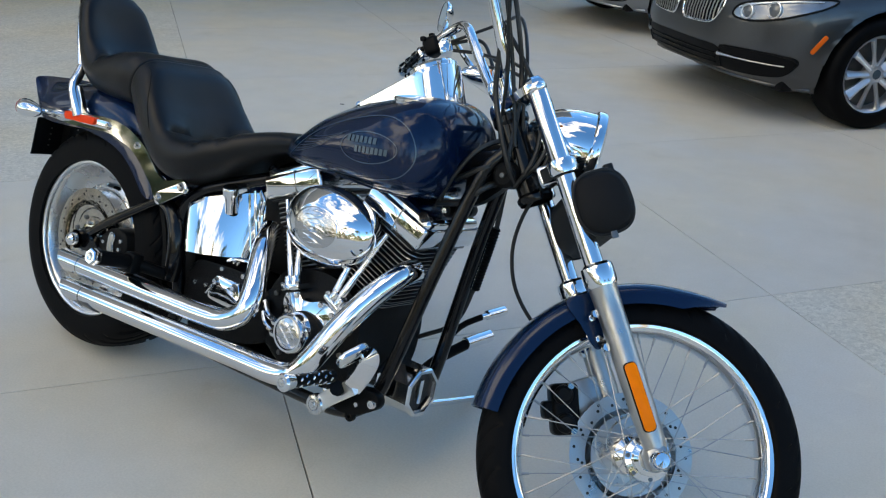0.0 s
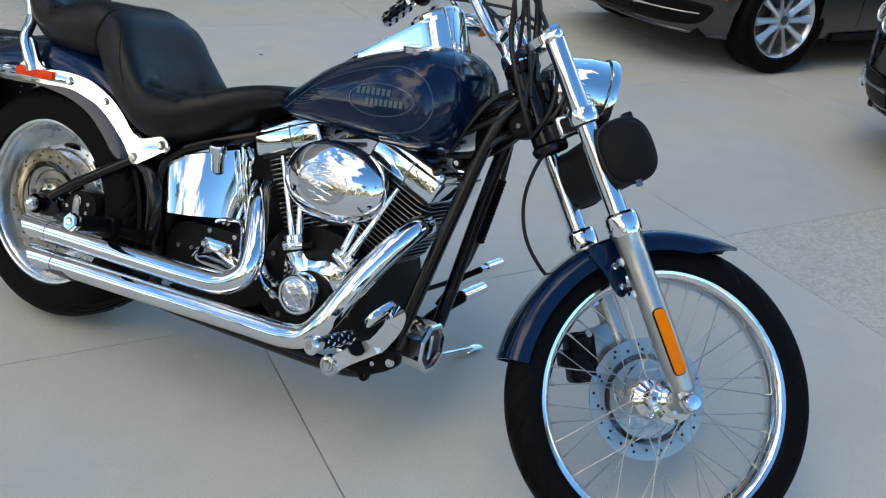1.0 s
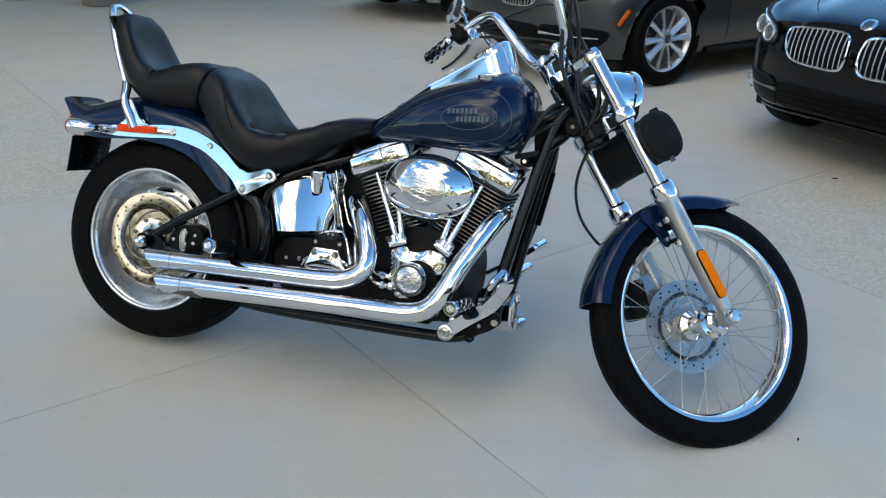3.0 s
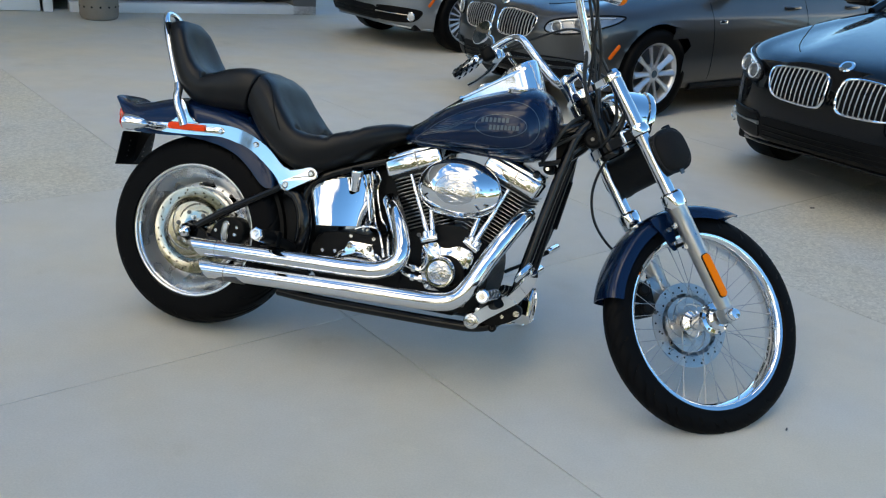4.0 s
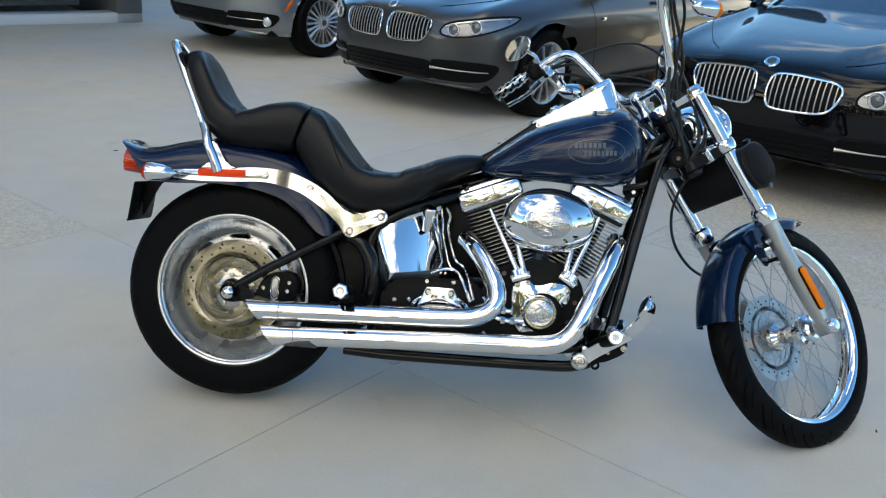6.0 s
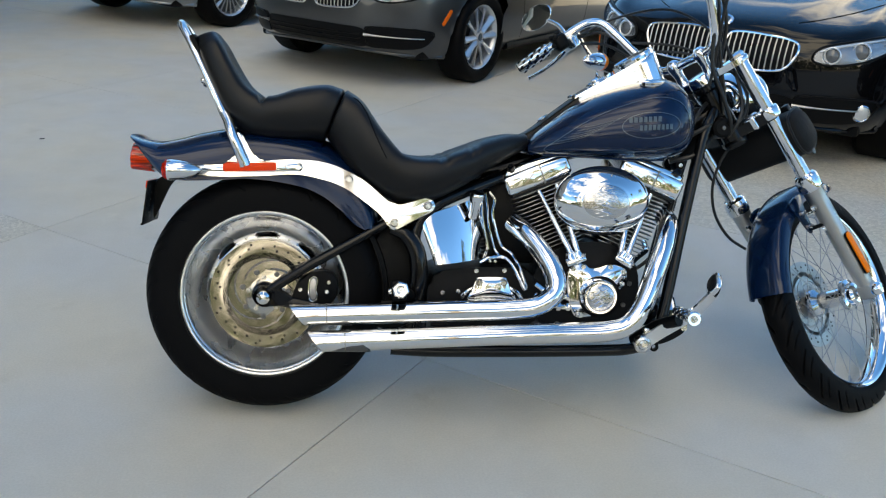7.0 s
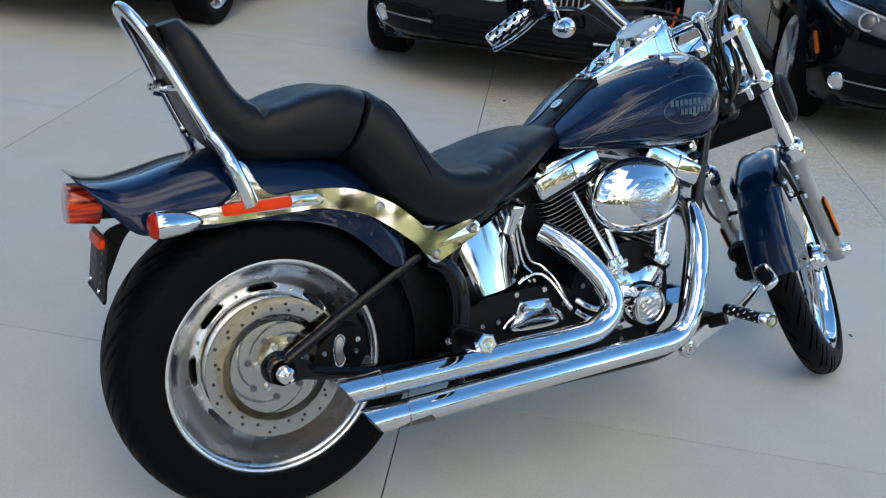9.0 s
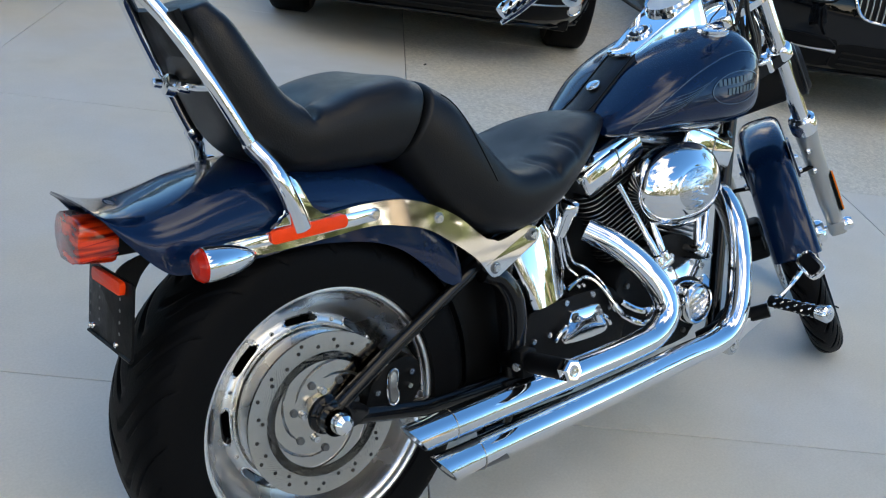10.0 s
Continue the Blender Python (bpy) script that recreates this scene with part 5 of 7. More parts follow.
AX = Vector((0.042, 0.004, -0.396))
WX = Matrix.Translation(AX) @ pose(0, 0, 0, 90, 0, 0)
front_wheel = fpart("front_wheel", lathe([(0.012, 0.088), (0.026, 0.087), (0.034, 0.080), (0.036, 0.068), (0.047, 0.064), (0.048, 0.052), (0.040, 0.046), (0.028, 0.040), (0.026, -0.03), (0.042, -0.042), (0.046, -0.055), (0.03, -0.062), (0.012, -0.07)], 32, WX), CHROME, bike, "tall narrow spoked front wheel")
fpart("tyre", tyre_mesh(WX, 0.276, 0.066, 0.044, 0.75, 0.85, 22, 0.9, 17, 0.22, 0.90, 0.0085, 36), RUBBER, front_wheel, "narrow black front tyre with cut tread", sharp=70)
fpart("rim", lathe([(0.2535, 0.0), (0.256, -0.012), (0.262, -0.022), (0.274, -0.028), (0.281, -0.032), (0.283, -0.036), (0.2815, -0.0385), (0.276, -0.037), (0.268, -0.0355), (0.262, -0.034), (0.257, -0.026), (0.2505, -0.014), (0.248, 0.0),
                    (0.2505, 0.014), (0.257, 0.026), (0.262, 0.034), (0.268, 0.0355), (0.276, 0.037), (0.2815, 0.0385), (0.283, 0.036), (0.281, 0.032), (0.274, 0.028), (0.262, 0.022), (0.256, 0.012), (0.2535, 0.0)], 120, WX), CHROME, front_wheel, "chrome laced rim", sharp=50)
for k in range(40):
    side = -1 if k % 2 else 1
    lead = 1 if (k // 2) % 2 else -1
    a = 2 * math.pi * k / 40
    b = a + lead * 1.05
    p0 = WX @ Vector((0.040 * math.cos(b), 0.040 * math.sin(b), side * 0.050))
    p1 = WX @ Vector((0.250 * math.cos(a), 0.250 * math.sin(a), side * 0.006))
    sp_ = fpart("spoke", tube([p0, p0.lerp(p1, 0.93)], 0.00115, 8), SPOKE, front_wheel)
    fpart("nipple", tube([p0.lerp(p1, 0.93), p1], 0.0027, 8), SPOKE, sp_)
brake_disc(0, front_wheel, 0, 0, FORK @ WX @ Matrix.Translation((0, 0, -0.066)) @ pose(0, 0, 0, -90, 0, 0), metal=SLIDER)
for k in range(7):
    a = 2 * math.pi * k / 7
    fpart("hub_hole", lathe([(0.0001, 0.001), (0.0045, 0.001), (0.005, -0.001)], 10, WX @ Matrix.Translation((0.0415 * math.cos(a), 0.0415 * math.sin(a), 0.0662))), DARK_STEEL, front_wheel)
fpart("axle", tube([AX + Vector((0, -0.155, 0)), AX + Vector((0, 0.155, 0))], 0.010, 16), CHROME, bike)
fpart("axle_nut", lathe([(0.0001, 0.024), (0.014, 0.023), (0.019, 0.016), (0.0205, 0.004), (0.0205, -0.004)], 20, Matrix.Translation(AX + Vector((0, -0.140, 0))) @ pose(0, 0, 0, 90, 0, 0)), CHROME, bike, "chrome front axle nut")
for sgn in (-1, 1):
    y = LEG * sgn + 0.006
    leg = fpart("fork_slider", lathe([(0.0001, -0.412), (0.014, -0.412), (0.020, -0.40), (0.024, -0.36), (0.0265, -0.30), (0.0275, -0.10), (0.029, -0.045), (0.032, -0.038), (0.0335, -0.012), (0.0325, -0.002), (0.0275, 0.004), (0.0215, 0.005)], 32, Matrix.Translation((0.048, y, 0))), SLIDER, bike, "satin aluminium fork slider")
    fpart("dust_collar", lathe([(0.0325, -0.042), (0.0345, -0.036), (0.0350, -0.010), (0.0335, 0.0), (0.028, 0.006), (0.0212, 0.0075)], 32, Matrix.Translation((0.048, y, 0))), CHROME, leg)
    fpart("axle_clamp", block((0.045, 0.05, 0.05), Matrix.Translation((0.043, y, -0.394)), None, 0.012), SLIDER, leg)
    fpart("fork_tube", lathe([(0.0205, 0.0), (0.0205, 0.395)], 32, Matrix.Translation((0.046, y, 0)), caps=True), CHROME, bike, "chrome fork tube")
    fpart("tube_cover", lathe([(0.0206, 0.225), (0.0212, 0.228), (0.0215, 0.236), (0.0215, 0.380), (0.0212, 0.386), (0.0205, 0.387)], 32, Matrix.Translation((0.046, y, 0))), CHROME, bike, "chrome upper fork cover")
    fpart("clamp_ring", lathe([(0.021, 0.198), (0.029, 0.200), (0.031, 0.206), (0.031, 0.224), (0.029, 0.230), (0.021, 0.232)], 32, Matrix.Translation((0.046, y, 0))), CHROME, bike)
    rm = Matrix.Translation((0.043, LEG * sgn + 0.006 + 0.0275 * sgn, -0.270)) @ pose(0, 0, 0, 90 if sgn < 0 else -90, 0, 0) @ pose(0, 0, 0, 0, 0, 90)
    rf = prism(rounded(0.136, 0.024, 0.008), 0.008, rm @ Matrix.Translation((0, 0, -0.002)), None, 0.002)
    fpart("side_reflector", rf, AMBER, leg, "long amber reflector in a dark frame")
    fpart("reflector_frame", prism(rounded(0.140, 0.027, 0.009), 0.006, rm @ Matrix.Translation((0, 0, -0.004)), None, 0.0015), SATIN_BLACK, leg)
    for z in (-0.09, -0.16):
        fpart("fender_bolt", lathe([(0.0001, 0.008), (0.008, 0.008), (0.010, 0.0)], 12, Matrix.Translation((0.020, y - 0.012 * sgn, z)) @ pose(0, 0, 0, 90 * 1, 0, 0)), CHROME, leg)
# caliper on the left leg
cal_m = Matrix.Translation((-0.062, 0.100, -0.262)) @ pose(0, 0, 0, 0, 14, 0)
front_caliper = fpart("front_caliper", block((0.062, 0.062, 0.112), cal_m, None, 0.012, 3), SATIN_BLACK, bike, "black four-piston front brake caliper")
for zz in (-0.030, 0.030):
    for sg in (-1, 1):
        fpart("piston_boss", lathe([(0.0001, 0.012), (0.014, 0.012), (0.021, 0.006), (0.024, -0.010)], 20, cal_m @ Matrix.Translation((-0.004, sg * 0.031, zz)) @ pose(0, 0, 0, -90 * sg, 0, 0)), WRINKLE_BLACK, front_caliper)
fpart("caliper_bridge", block((0.030, 0.050, 0.040), cal_m @ Matrix.Translation((-0.034, 0, 0)), None, 0.008), SATIN_BLACK, front_caliper)
for zz in (-0.048, 0.048):
    fpart("caliper_bolt", lathe([(0.0001, 0.010), (0.007, 0.010), (0.008, 0.0)], 8, cal_m @ Matrix.Translation((0.012, -0.031, zz)) @ pose(0, 0, 0, 90, 0, 0)), STEEL, front_caliper)
fpart("caliper_mount", block((0.06, 0.018, 0.09), Matrix.Translation((0.0, 0.112, -0.255)), None, 0.006), SLIDER, bike)
# front fender
loops = []
for k in range(41):
    a = radians(42 + 104.5 * k / 40)
    flare = 0.012 * max(0, (8 - k) / 8) ** 2
    rr = 0.362 + flare + 0.004 * max(0, (k - 30) / 10)
    w = 0.062 - 0.030 * max(0, (6 - k) / 6) ** 1.6
    row = []
    for j in range(17):
        t = math.pi * j / 16
        c, s = math.cos(t), math.sin(t)
        r_ = rr - 0.048 * (1 - abs(s) ** 0.6) * (1 - 0.75 * max(0, (6 - k) / 6))
        row.append(Vector((AX.x + r_ * math.cos(a), w * math.copysign(abs(c) ** 0.65, c), AX.z + r_ * math.sin(a))))
    loops.append(row)
ff = bmesh.new()
rings(ff, loops, closed_ring=False, caps=False)
bmesh.ops.recalc_face_normals(ff, faces=ff.faces[:])
bmesh.ops.solidify(ff, geom=ff.faces[:], thickness=0.003)
front_fender = fpart("front_fender", ff, NAVY, bike, "narrow glossy navy front fender", sharp=50)
for sgn in (-1, 1):
    br = prism(smooth_outline([(0.0, -0.045), (0.075, -0.05), (0.060, -0.09), (0.046, -0.150), (0.026, -0.156), (0.012, -0.10)], 4), 0.006, Matrix.Translation((-0.02, 0.066 * sgn + 0.003, 0)) @ pose(0, 0, 0, 90, 0, 0), None, 0.001)
    fpart("fender_bracket", br, NAVY, front_fender)
    for zz in (-0.095, -0.140):
        fpart("bracket_bolt", lathe([(0.0001, 0.007), (0.004, 0.007), (0.007, 0.006), (0.008, -0.002)], 16, Matrix.Translation((0.018, 0.072 * sgn, zz)) @ pose(0, 0, 0, -90 * sgn, 0, 0)), CHROME, front_fender)
    fpart("bracket_post", tube([(0.02, 0.066 * sgn, -0.15), (0.03, 0.115 * sgn, -0.15)], 0.006, 10), SATIN_BLACK, front_fender)
# trees, risers, bars
fpart("lower_tree", prism(smooth_outline([(-0.030, 0.0), (-0.015, -0.05), (0.018, -0.12), (0.045, -0.145), (0.068, -0.115), (0.040, -0.05), (0.040, 0.05), (0.068, 0.115), (0.045, 0.145), (0.018, 0.12), (-0.015, 0.05)], 5), 0.030, Matrix.Translation((0, 0, 0.196)), None, 0.006), GLOSS_BLACK, bike, "black lower fork clamp")
fpart("clamp_cover", block((0.042, 0.062, 0.046), Matrix.Translation((0.018, -0.062, 0.214)), None, 0.009, 3), CHROME, bike, "chrome cover on the lower clamp")
fpart("upper_tree", prism(smooth_outline([(-0.035, 0.0), (-0.02, -0.05), (0.012, -0.12), (0.045, -0.145), (0.068, -0.115), (0.045, -0.05), (0.045, 0.05), (0.068, 0.115), (0.045, 0.145), (0.012, 0.12), (-0.02, 0.05)], 5), 0.018, Matrix.Translation((0, 0, 0.382)), None, 0.006), CHROME, bike, "chrome upper fork clamp")
for sgn in (-1, 1):
    fpart("tube_cap", lathe([(0.0205, 0.40), (0.0205, 0.408), (0.016, 0.414), (0.0001, 0.415)], 6, Matrix.Translation((0.046, LEG * sgn + 0.006, 0))), CHROME, bike)
    rs = lathe([(0.020, 0.400), (0.016, 0.408), (0.0145, 0.43), (0.018, 0.446), (0.0215, 0.460), (0.018, 0.474), (0.010, 0.480), (0.0001, 0.481)], 24, Matrix.Translation((0.0, 0.046 * sgn, 0)))
    fpart("riser", rs, CHROME, bike, "chrome handlebar riser")
fpart("stem_nut", lathe([(0.030, 0.33), (0.032, 0.335), (0.032, 0.365), (0.028, 0.372), (0.0001, 0.374)], 28, Matrix()), CHROME, bike)
hb = [(0.0, 0.0, 0.458), (0.0, 0.06, 0.458), (0.003, 0.10, 0.475), (0.006, 0.135, 0.54), (0.010, 0.165, 0.62), (0.012, 0.192, 0.675), (0.000, 0.228, 0.697), (-0.035, 0.270, 0.700), (-0.081, 0.330, 0.696), (-0.137, 0.415, 0.690)]
hb = [(x, -y, z) for x, y, z in hb[:0:-1]] + hb
fpart("handlebar", tube(hb, 0.0125, 16, smooth=6), CHROME, bike, "tall chrome handlebar")
for sgn in (-1, 1):
    g0, g1 = Vector((-0.083, 0.333 * sgn, 0.696)), Vector((-0.143, 0.424 * sgn, 0.690))
    grip = fpart("grip", tube([g0, g0.lerp(g1, 0.05), g0.lerp(g1, 0.95), g1], [0.015, 0.0185, 0.0185, 0.016], 20), CHROME, bike, "chrome grip with black rubber diamonds")
    gd = (g1 - g0).normalized()
    gu = gd.orthogonal().normalized()
    gv = gd.cross(gu)
    for k in range(7):
        for j in range(5):
            a = 2 * math.pi * (j + 0.5 * (k % 2)) / 5
            nrm = gu * math.cos(a) + gv * math.sin(a)
            c = g0.lerp(g1, 0.1 + 0.13 * k) + nrm * 0.0180
            fr_ = Matrix((gd, nrm.cross(gd), nrm)).transposed().to_4x4()
            fpart("grip_rubber", block((0.012, 0.0075, 0.004), Matrix.Translation(c) @ fr_ @ pose(0, 0, 0, 0, 0, 32), None, 0.0015, 1), RUBBER, grip)
    sw = fpart("switch_housing", block((0.046, 0.052, 0.050), Matrix.Translation((-0.062, 0.302 * sgn, 0.692)) @ pose(0, 0, 0, 0, 0, -33 * sgn), None, 0.014, 4), SATIN_BLACK, bike, "black switch housing")
    for bx_, by_, bz_ in ((-0.085, 0.288, 0.714), (-0.074, 0.310, 0.718), (-0.090, 0.304, 0.694), (-0.060, 0.296, 0.720)):
        fpart("switch_button", block((0.015, 0.013, 0.013), Matrix.Translation((bx_, by_ * sgn, bz_)) @ pose(0, 0, 0, 0, 20, -33 * sgn), None, 0.004), SATIN_BLACK, sw)
    lv = fpart("lever", tube([(-0.03, 0.295 * sgn, 0.668), (-0.045, 0.345 * sgn, 0.652), (-0.075, 0.40 * sgn, 0.645), (-0.098, 0.445 * sgn, 0.648)], [0.0075, 0.0065, 0.005, 0.006], 12, smooth=4, flat=1.3), CHROME, bike, "chrome hand lever")
    fpart("lever_perch", block((0.035, 0.05, 0.035), Matrix.Translation((-0.04, 0.285 * sgn, 0.672)), None, 0.008), CHROME, lv)
    fpart("mirror_stem", tube([(-0.04, 0.285 * sgn, 0.705), (-0.015, 0.31 * sgn, 0.74), (0.0, 0.35 * sgn, 0.775)], 0.006, 10, smooth=4), CHROME, bike)
    mm = Matrix.Translation((0.0, 0.374 * sgn, 0.792)) @ pose(0, 0, 0, 0, -68, 10 * sgn)
    mir = fpart("mirror", lathe([(0.0001, -0.022), (0.025, -0.020), (0.045, -0.010), (0.052, 0.0), (0.0525, 0.004), (0.050, 0.005)], 36, mm @ Matrix.Diagonal((0.68, 1.1, 1, 1))), CHROME, bike, "oval chrome mirror")
    fpart("mirror_glass", lathe([(0.050, 0.004), (0.0001, 0.0042)], 36, mm @ Matrix.Diagonal((0.68, 1.1, 1, 1))), MIRROR, mir)
    bm_ = Matrix.Translation((0.036, 0.292 * sgn, 0.580)) @ pose(0, 0, 0, 0, 90 + 26, 0)
    fs = fpart("front_signal", lathe([(0.0001, -0.062), (0.012, -0.052), (0.022, -0.030), (0.0265, 0.0), (0.0275, 0.014)], 28, bm_), CHROME, bike, "chrome bullet front signal with an amber lens")
    fpart("signal_lens", lathe([(0.0275, 0.012), (0.027, 0.024), (0.023, 0.032), (0.012, 0.037), (0.0001, 0.038)], 28, bm_), AMBER, fs)
    fpart("signal_stalk", tube([(0.020, 0.290 * sgn, 0.590), (0.000, 0.278 * sgn, 0.640), (-0.015, 0.265 * sgn, 0.692)], 0.007, 10, smooth=3), CHROME, fs)
# headlight: axis level with the bike's forward direction
hd = Vector((math.cos(RAKE), 0, -math.sin(RAKE)))
hm = axis_to(Vector((0.122, 0, 0.272)), hd) @ Matrix.Diagonal((1.14, 1.14, 1.14, 1))
head = fpart("headlight", lathe([(0.0001, -0.105), (0.022, -0.100), (0.045, -0.082), (0.062, -0.052), (0.071, -0.015), (0.0735, 0.015), (0.079, 0.018), (0.081, 0.026), (0.079, 0.034), (0.073, 0.036)], 48, hm), CHROME, bike, "chrome bullet headlight")
fpart("headlight_reflector", lathe([(0.073, 0.030), (0.055, 0.0), (0.02, -0.02), (0.0001, -0.022)], 40, hm), ALUMINIUM, head)
fpart("headlight_glass", lathe([(0.0735, 0.033), (0.06, 0.040), (0.03, 0.045), (0.0001, 0.046)], 40, hm), GLASS, head)
fpart("headlight_mount", tube([(0.085, 0, 0.215), (0.03, 0, 0.225)], 0.018, 12), GLOSS_BLACK, head)
fpart("mount_cover", block((0.05, 0.10, 0.05), Matrix.Translation((0.035, 0, 0.30)), None, 0.01), GLOSS_BLACK, head)

# cables and hoses
for pts, r in (
        ([(-0.02, -0.29, 0.67), (0.03, -0.22, 0.60), (0.02, -0.15, 0.52), (0.0, -0.09, 0.44), (-0.03, -0.03, 0.36)], 0.0045),
        ([(-0.03, -0.28, 0.69), (0.035, -0.20, 0.66), (0.03, -0.155, 0.56), (0.015, -0.10, 0.45), (-0.02, -0.05, 0.30)], 0.0045),
        ([(-0.04, -0.28, 0.68), (0.045, -0.19, 0.63), (0.04, -0.14, 0.5), (0.02, -0.07, 0.40), (-0.04, -0.04, 0.28)], 0.0055),
        ([(-0.04, 0.28, 0.68), (0.04, 0.23, 0.65), (0.035, 0.16, 0.56), (0.01, 0.10, 0.44), (-0.03, 0.03, 0.34)], 0.0045),
        ([(-0.04, 0.28, 0.67), (0.06, 0.24, 0.60), (0.075, 0.17, 0.47), (0.05, 0.10, 0.38), (0.0, 0.05, 0.26)], 0.0045),
        ([(-0.03, 0.27, 0.68), (0.09, 0.18, 0.66), (0.10, 0.02, 0.60), (0.06, -0.08, 0.48), (0.03, -0.06, 0.40), (0.0, -0.03, 0.30)], 0.0040),
        ([(0.02, 0.12, 0.54), (0.055, 0.02, 0.47), (0.072, -0.06, 0.37), (0.055, -0.080, 0.29), (0.020, -0.060, 0.235), (-0.010, -0.030, 0.215)], 0.0045),
        ([(0.02, 0.14, 0.58), (0.065, 0.04, 0.50), (0.082, -0.05, 0.39), (0.062, -0.085, 0.31), (0.015, -0.070, 0.250), (-0.030, -0.030, 0.230)], 0.0040),
        ([(0.01, -0.14, 0.56), (0.040, -0.11, 0.46), (0.050, -0.085, 0.36), (0.020, -0.075, 0.28), (-0.015, -0.055, 0.240), (-0.045, -0.025, 0.220)], 0.0050),
        ([(0.0, -0.12, 0.50), (-0.030, -0.08, 0.42), (-0.045, -0.070, 0.33), (-0.048, -0.055, 0.26), (-0.040, -0.025, 0.22)], 0.0060)):
    fpart("cable", tube(pts, r, 8, smooth=7), CABLE, bike, "black control cable")
for pts, r in (
        ([(1.22, 0.06, 0.80), (1.20, 0.09, 0.62), (1.17, 0.10, 0.50), (1.13, 0.11, 0.40), (1.03, 0.12, 0.33)], 0.006),
        ([(1.335, -0.005, 0.775), (1.300, 0.018, 0.705), (1.286, 0.035, 0.628), (1.305, 0.052, 0.545), (1.36, 0.075, 0.475), (1.43, 0.105, 0.435)], 0.0045),
        ([(1.26, -0.02, 0.83), (1.22, -0.06, 0.80), (1.15, -0.05, 0.76), (1.08, -0.03, 0.72)], 0.007),
        ([(1.27, 0.02, 0.80), (1.23, -0.05, 0.76), (1.19, -0.06, 0.72), (1.12, -0.05, 0.70)], 0.008),
        ([(1.25, 0.0, 0.88), (1.20, -0.05, 0.84), (1.16, -0.07, 0.77), (1.13, -0.06, 0.71)], 0.006)):
    part("cable", tube(pts, r, 8, smooth=7), CABLE, bike)
boot = catmull([(1.205, 0.085, 0.66), (1.19, 0.093, 0.58), (1.175, 0.098, 0.50)], 20)
part("cable_boot", tube(boot, [0.0085 + 0.003 * (k % 2) for k in range(len(boot))], 12), RUBBER, bike, "ribbed black rubber cable boot")

# tool roll strapped ahead of the fork
roll = tagged(new("tool_bag"), "black leather tool bag strapped across the fork", "tool bag")
roll.matrix_world = bike_pose
bagm = Matrix.Translation((0.095, 0, 0.118))
loops = []
for k in range(25):
    y = -0.165 + 0.33 * k / 24
    e = min(1, (1 - abs(y) / 0.165) / 0.10)
    sc = 0.80 + 0.20 * math.sqrt(max(0, 1 - (1 - e) ** 2))
    loops.append([bagm @ Vector((0.058 * sc * math.copysign(abs(math.cos(t)) ** 0.75, math.cos(t)) * (1 + 0.02 * math.sin(3 * t + 20 * y)), y, 0.066 * sc * math.copysign(abs(math.sin(t)) ** 0.75, math.sin(t)))) for t in [2 * math.pi * j / 28 for j in range(28)]])
bb = bmesh.new()
rings(bb, loops)
bb.transform(FORK)
part("bag_body", bb, CORDURA, roll, sharp=60)
for y in (-0.150, 0.150):
    b_ = tube([bagm @ Vector((0.0575 * math.copysign(abs(math.cos(t)) ** 0.75, math.cos(t)), y, 0.0655 * math.copysign(abs(math.sin(t)) ** 0.75, math.sin(t)))) for t in [2 * math.pi * j / 40 for j in range(40)]], 0.004, 8, closed=True)
    b_.transform(FORK)
    part("piping", b_, LEATHER, roll)
b_ = block((0.014, 0.006, 0.018), bagm @ Matrix.Translation((0.0, -0.152, -0.068)), None, 0.002)
b_.transform(FORK)
part("buckle", b_, DARK_STEEL, roll)
b_ = block((0.02, 0.02, 0.02), bagm @ Matrix.Translation((0.04, -0.12, 0.068)), None, 0.003)
b_.transform(FORK)
part("strap_end", b_, LEATHER, roll)


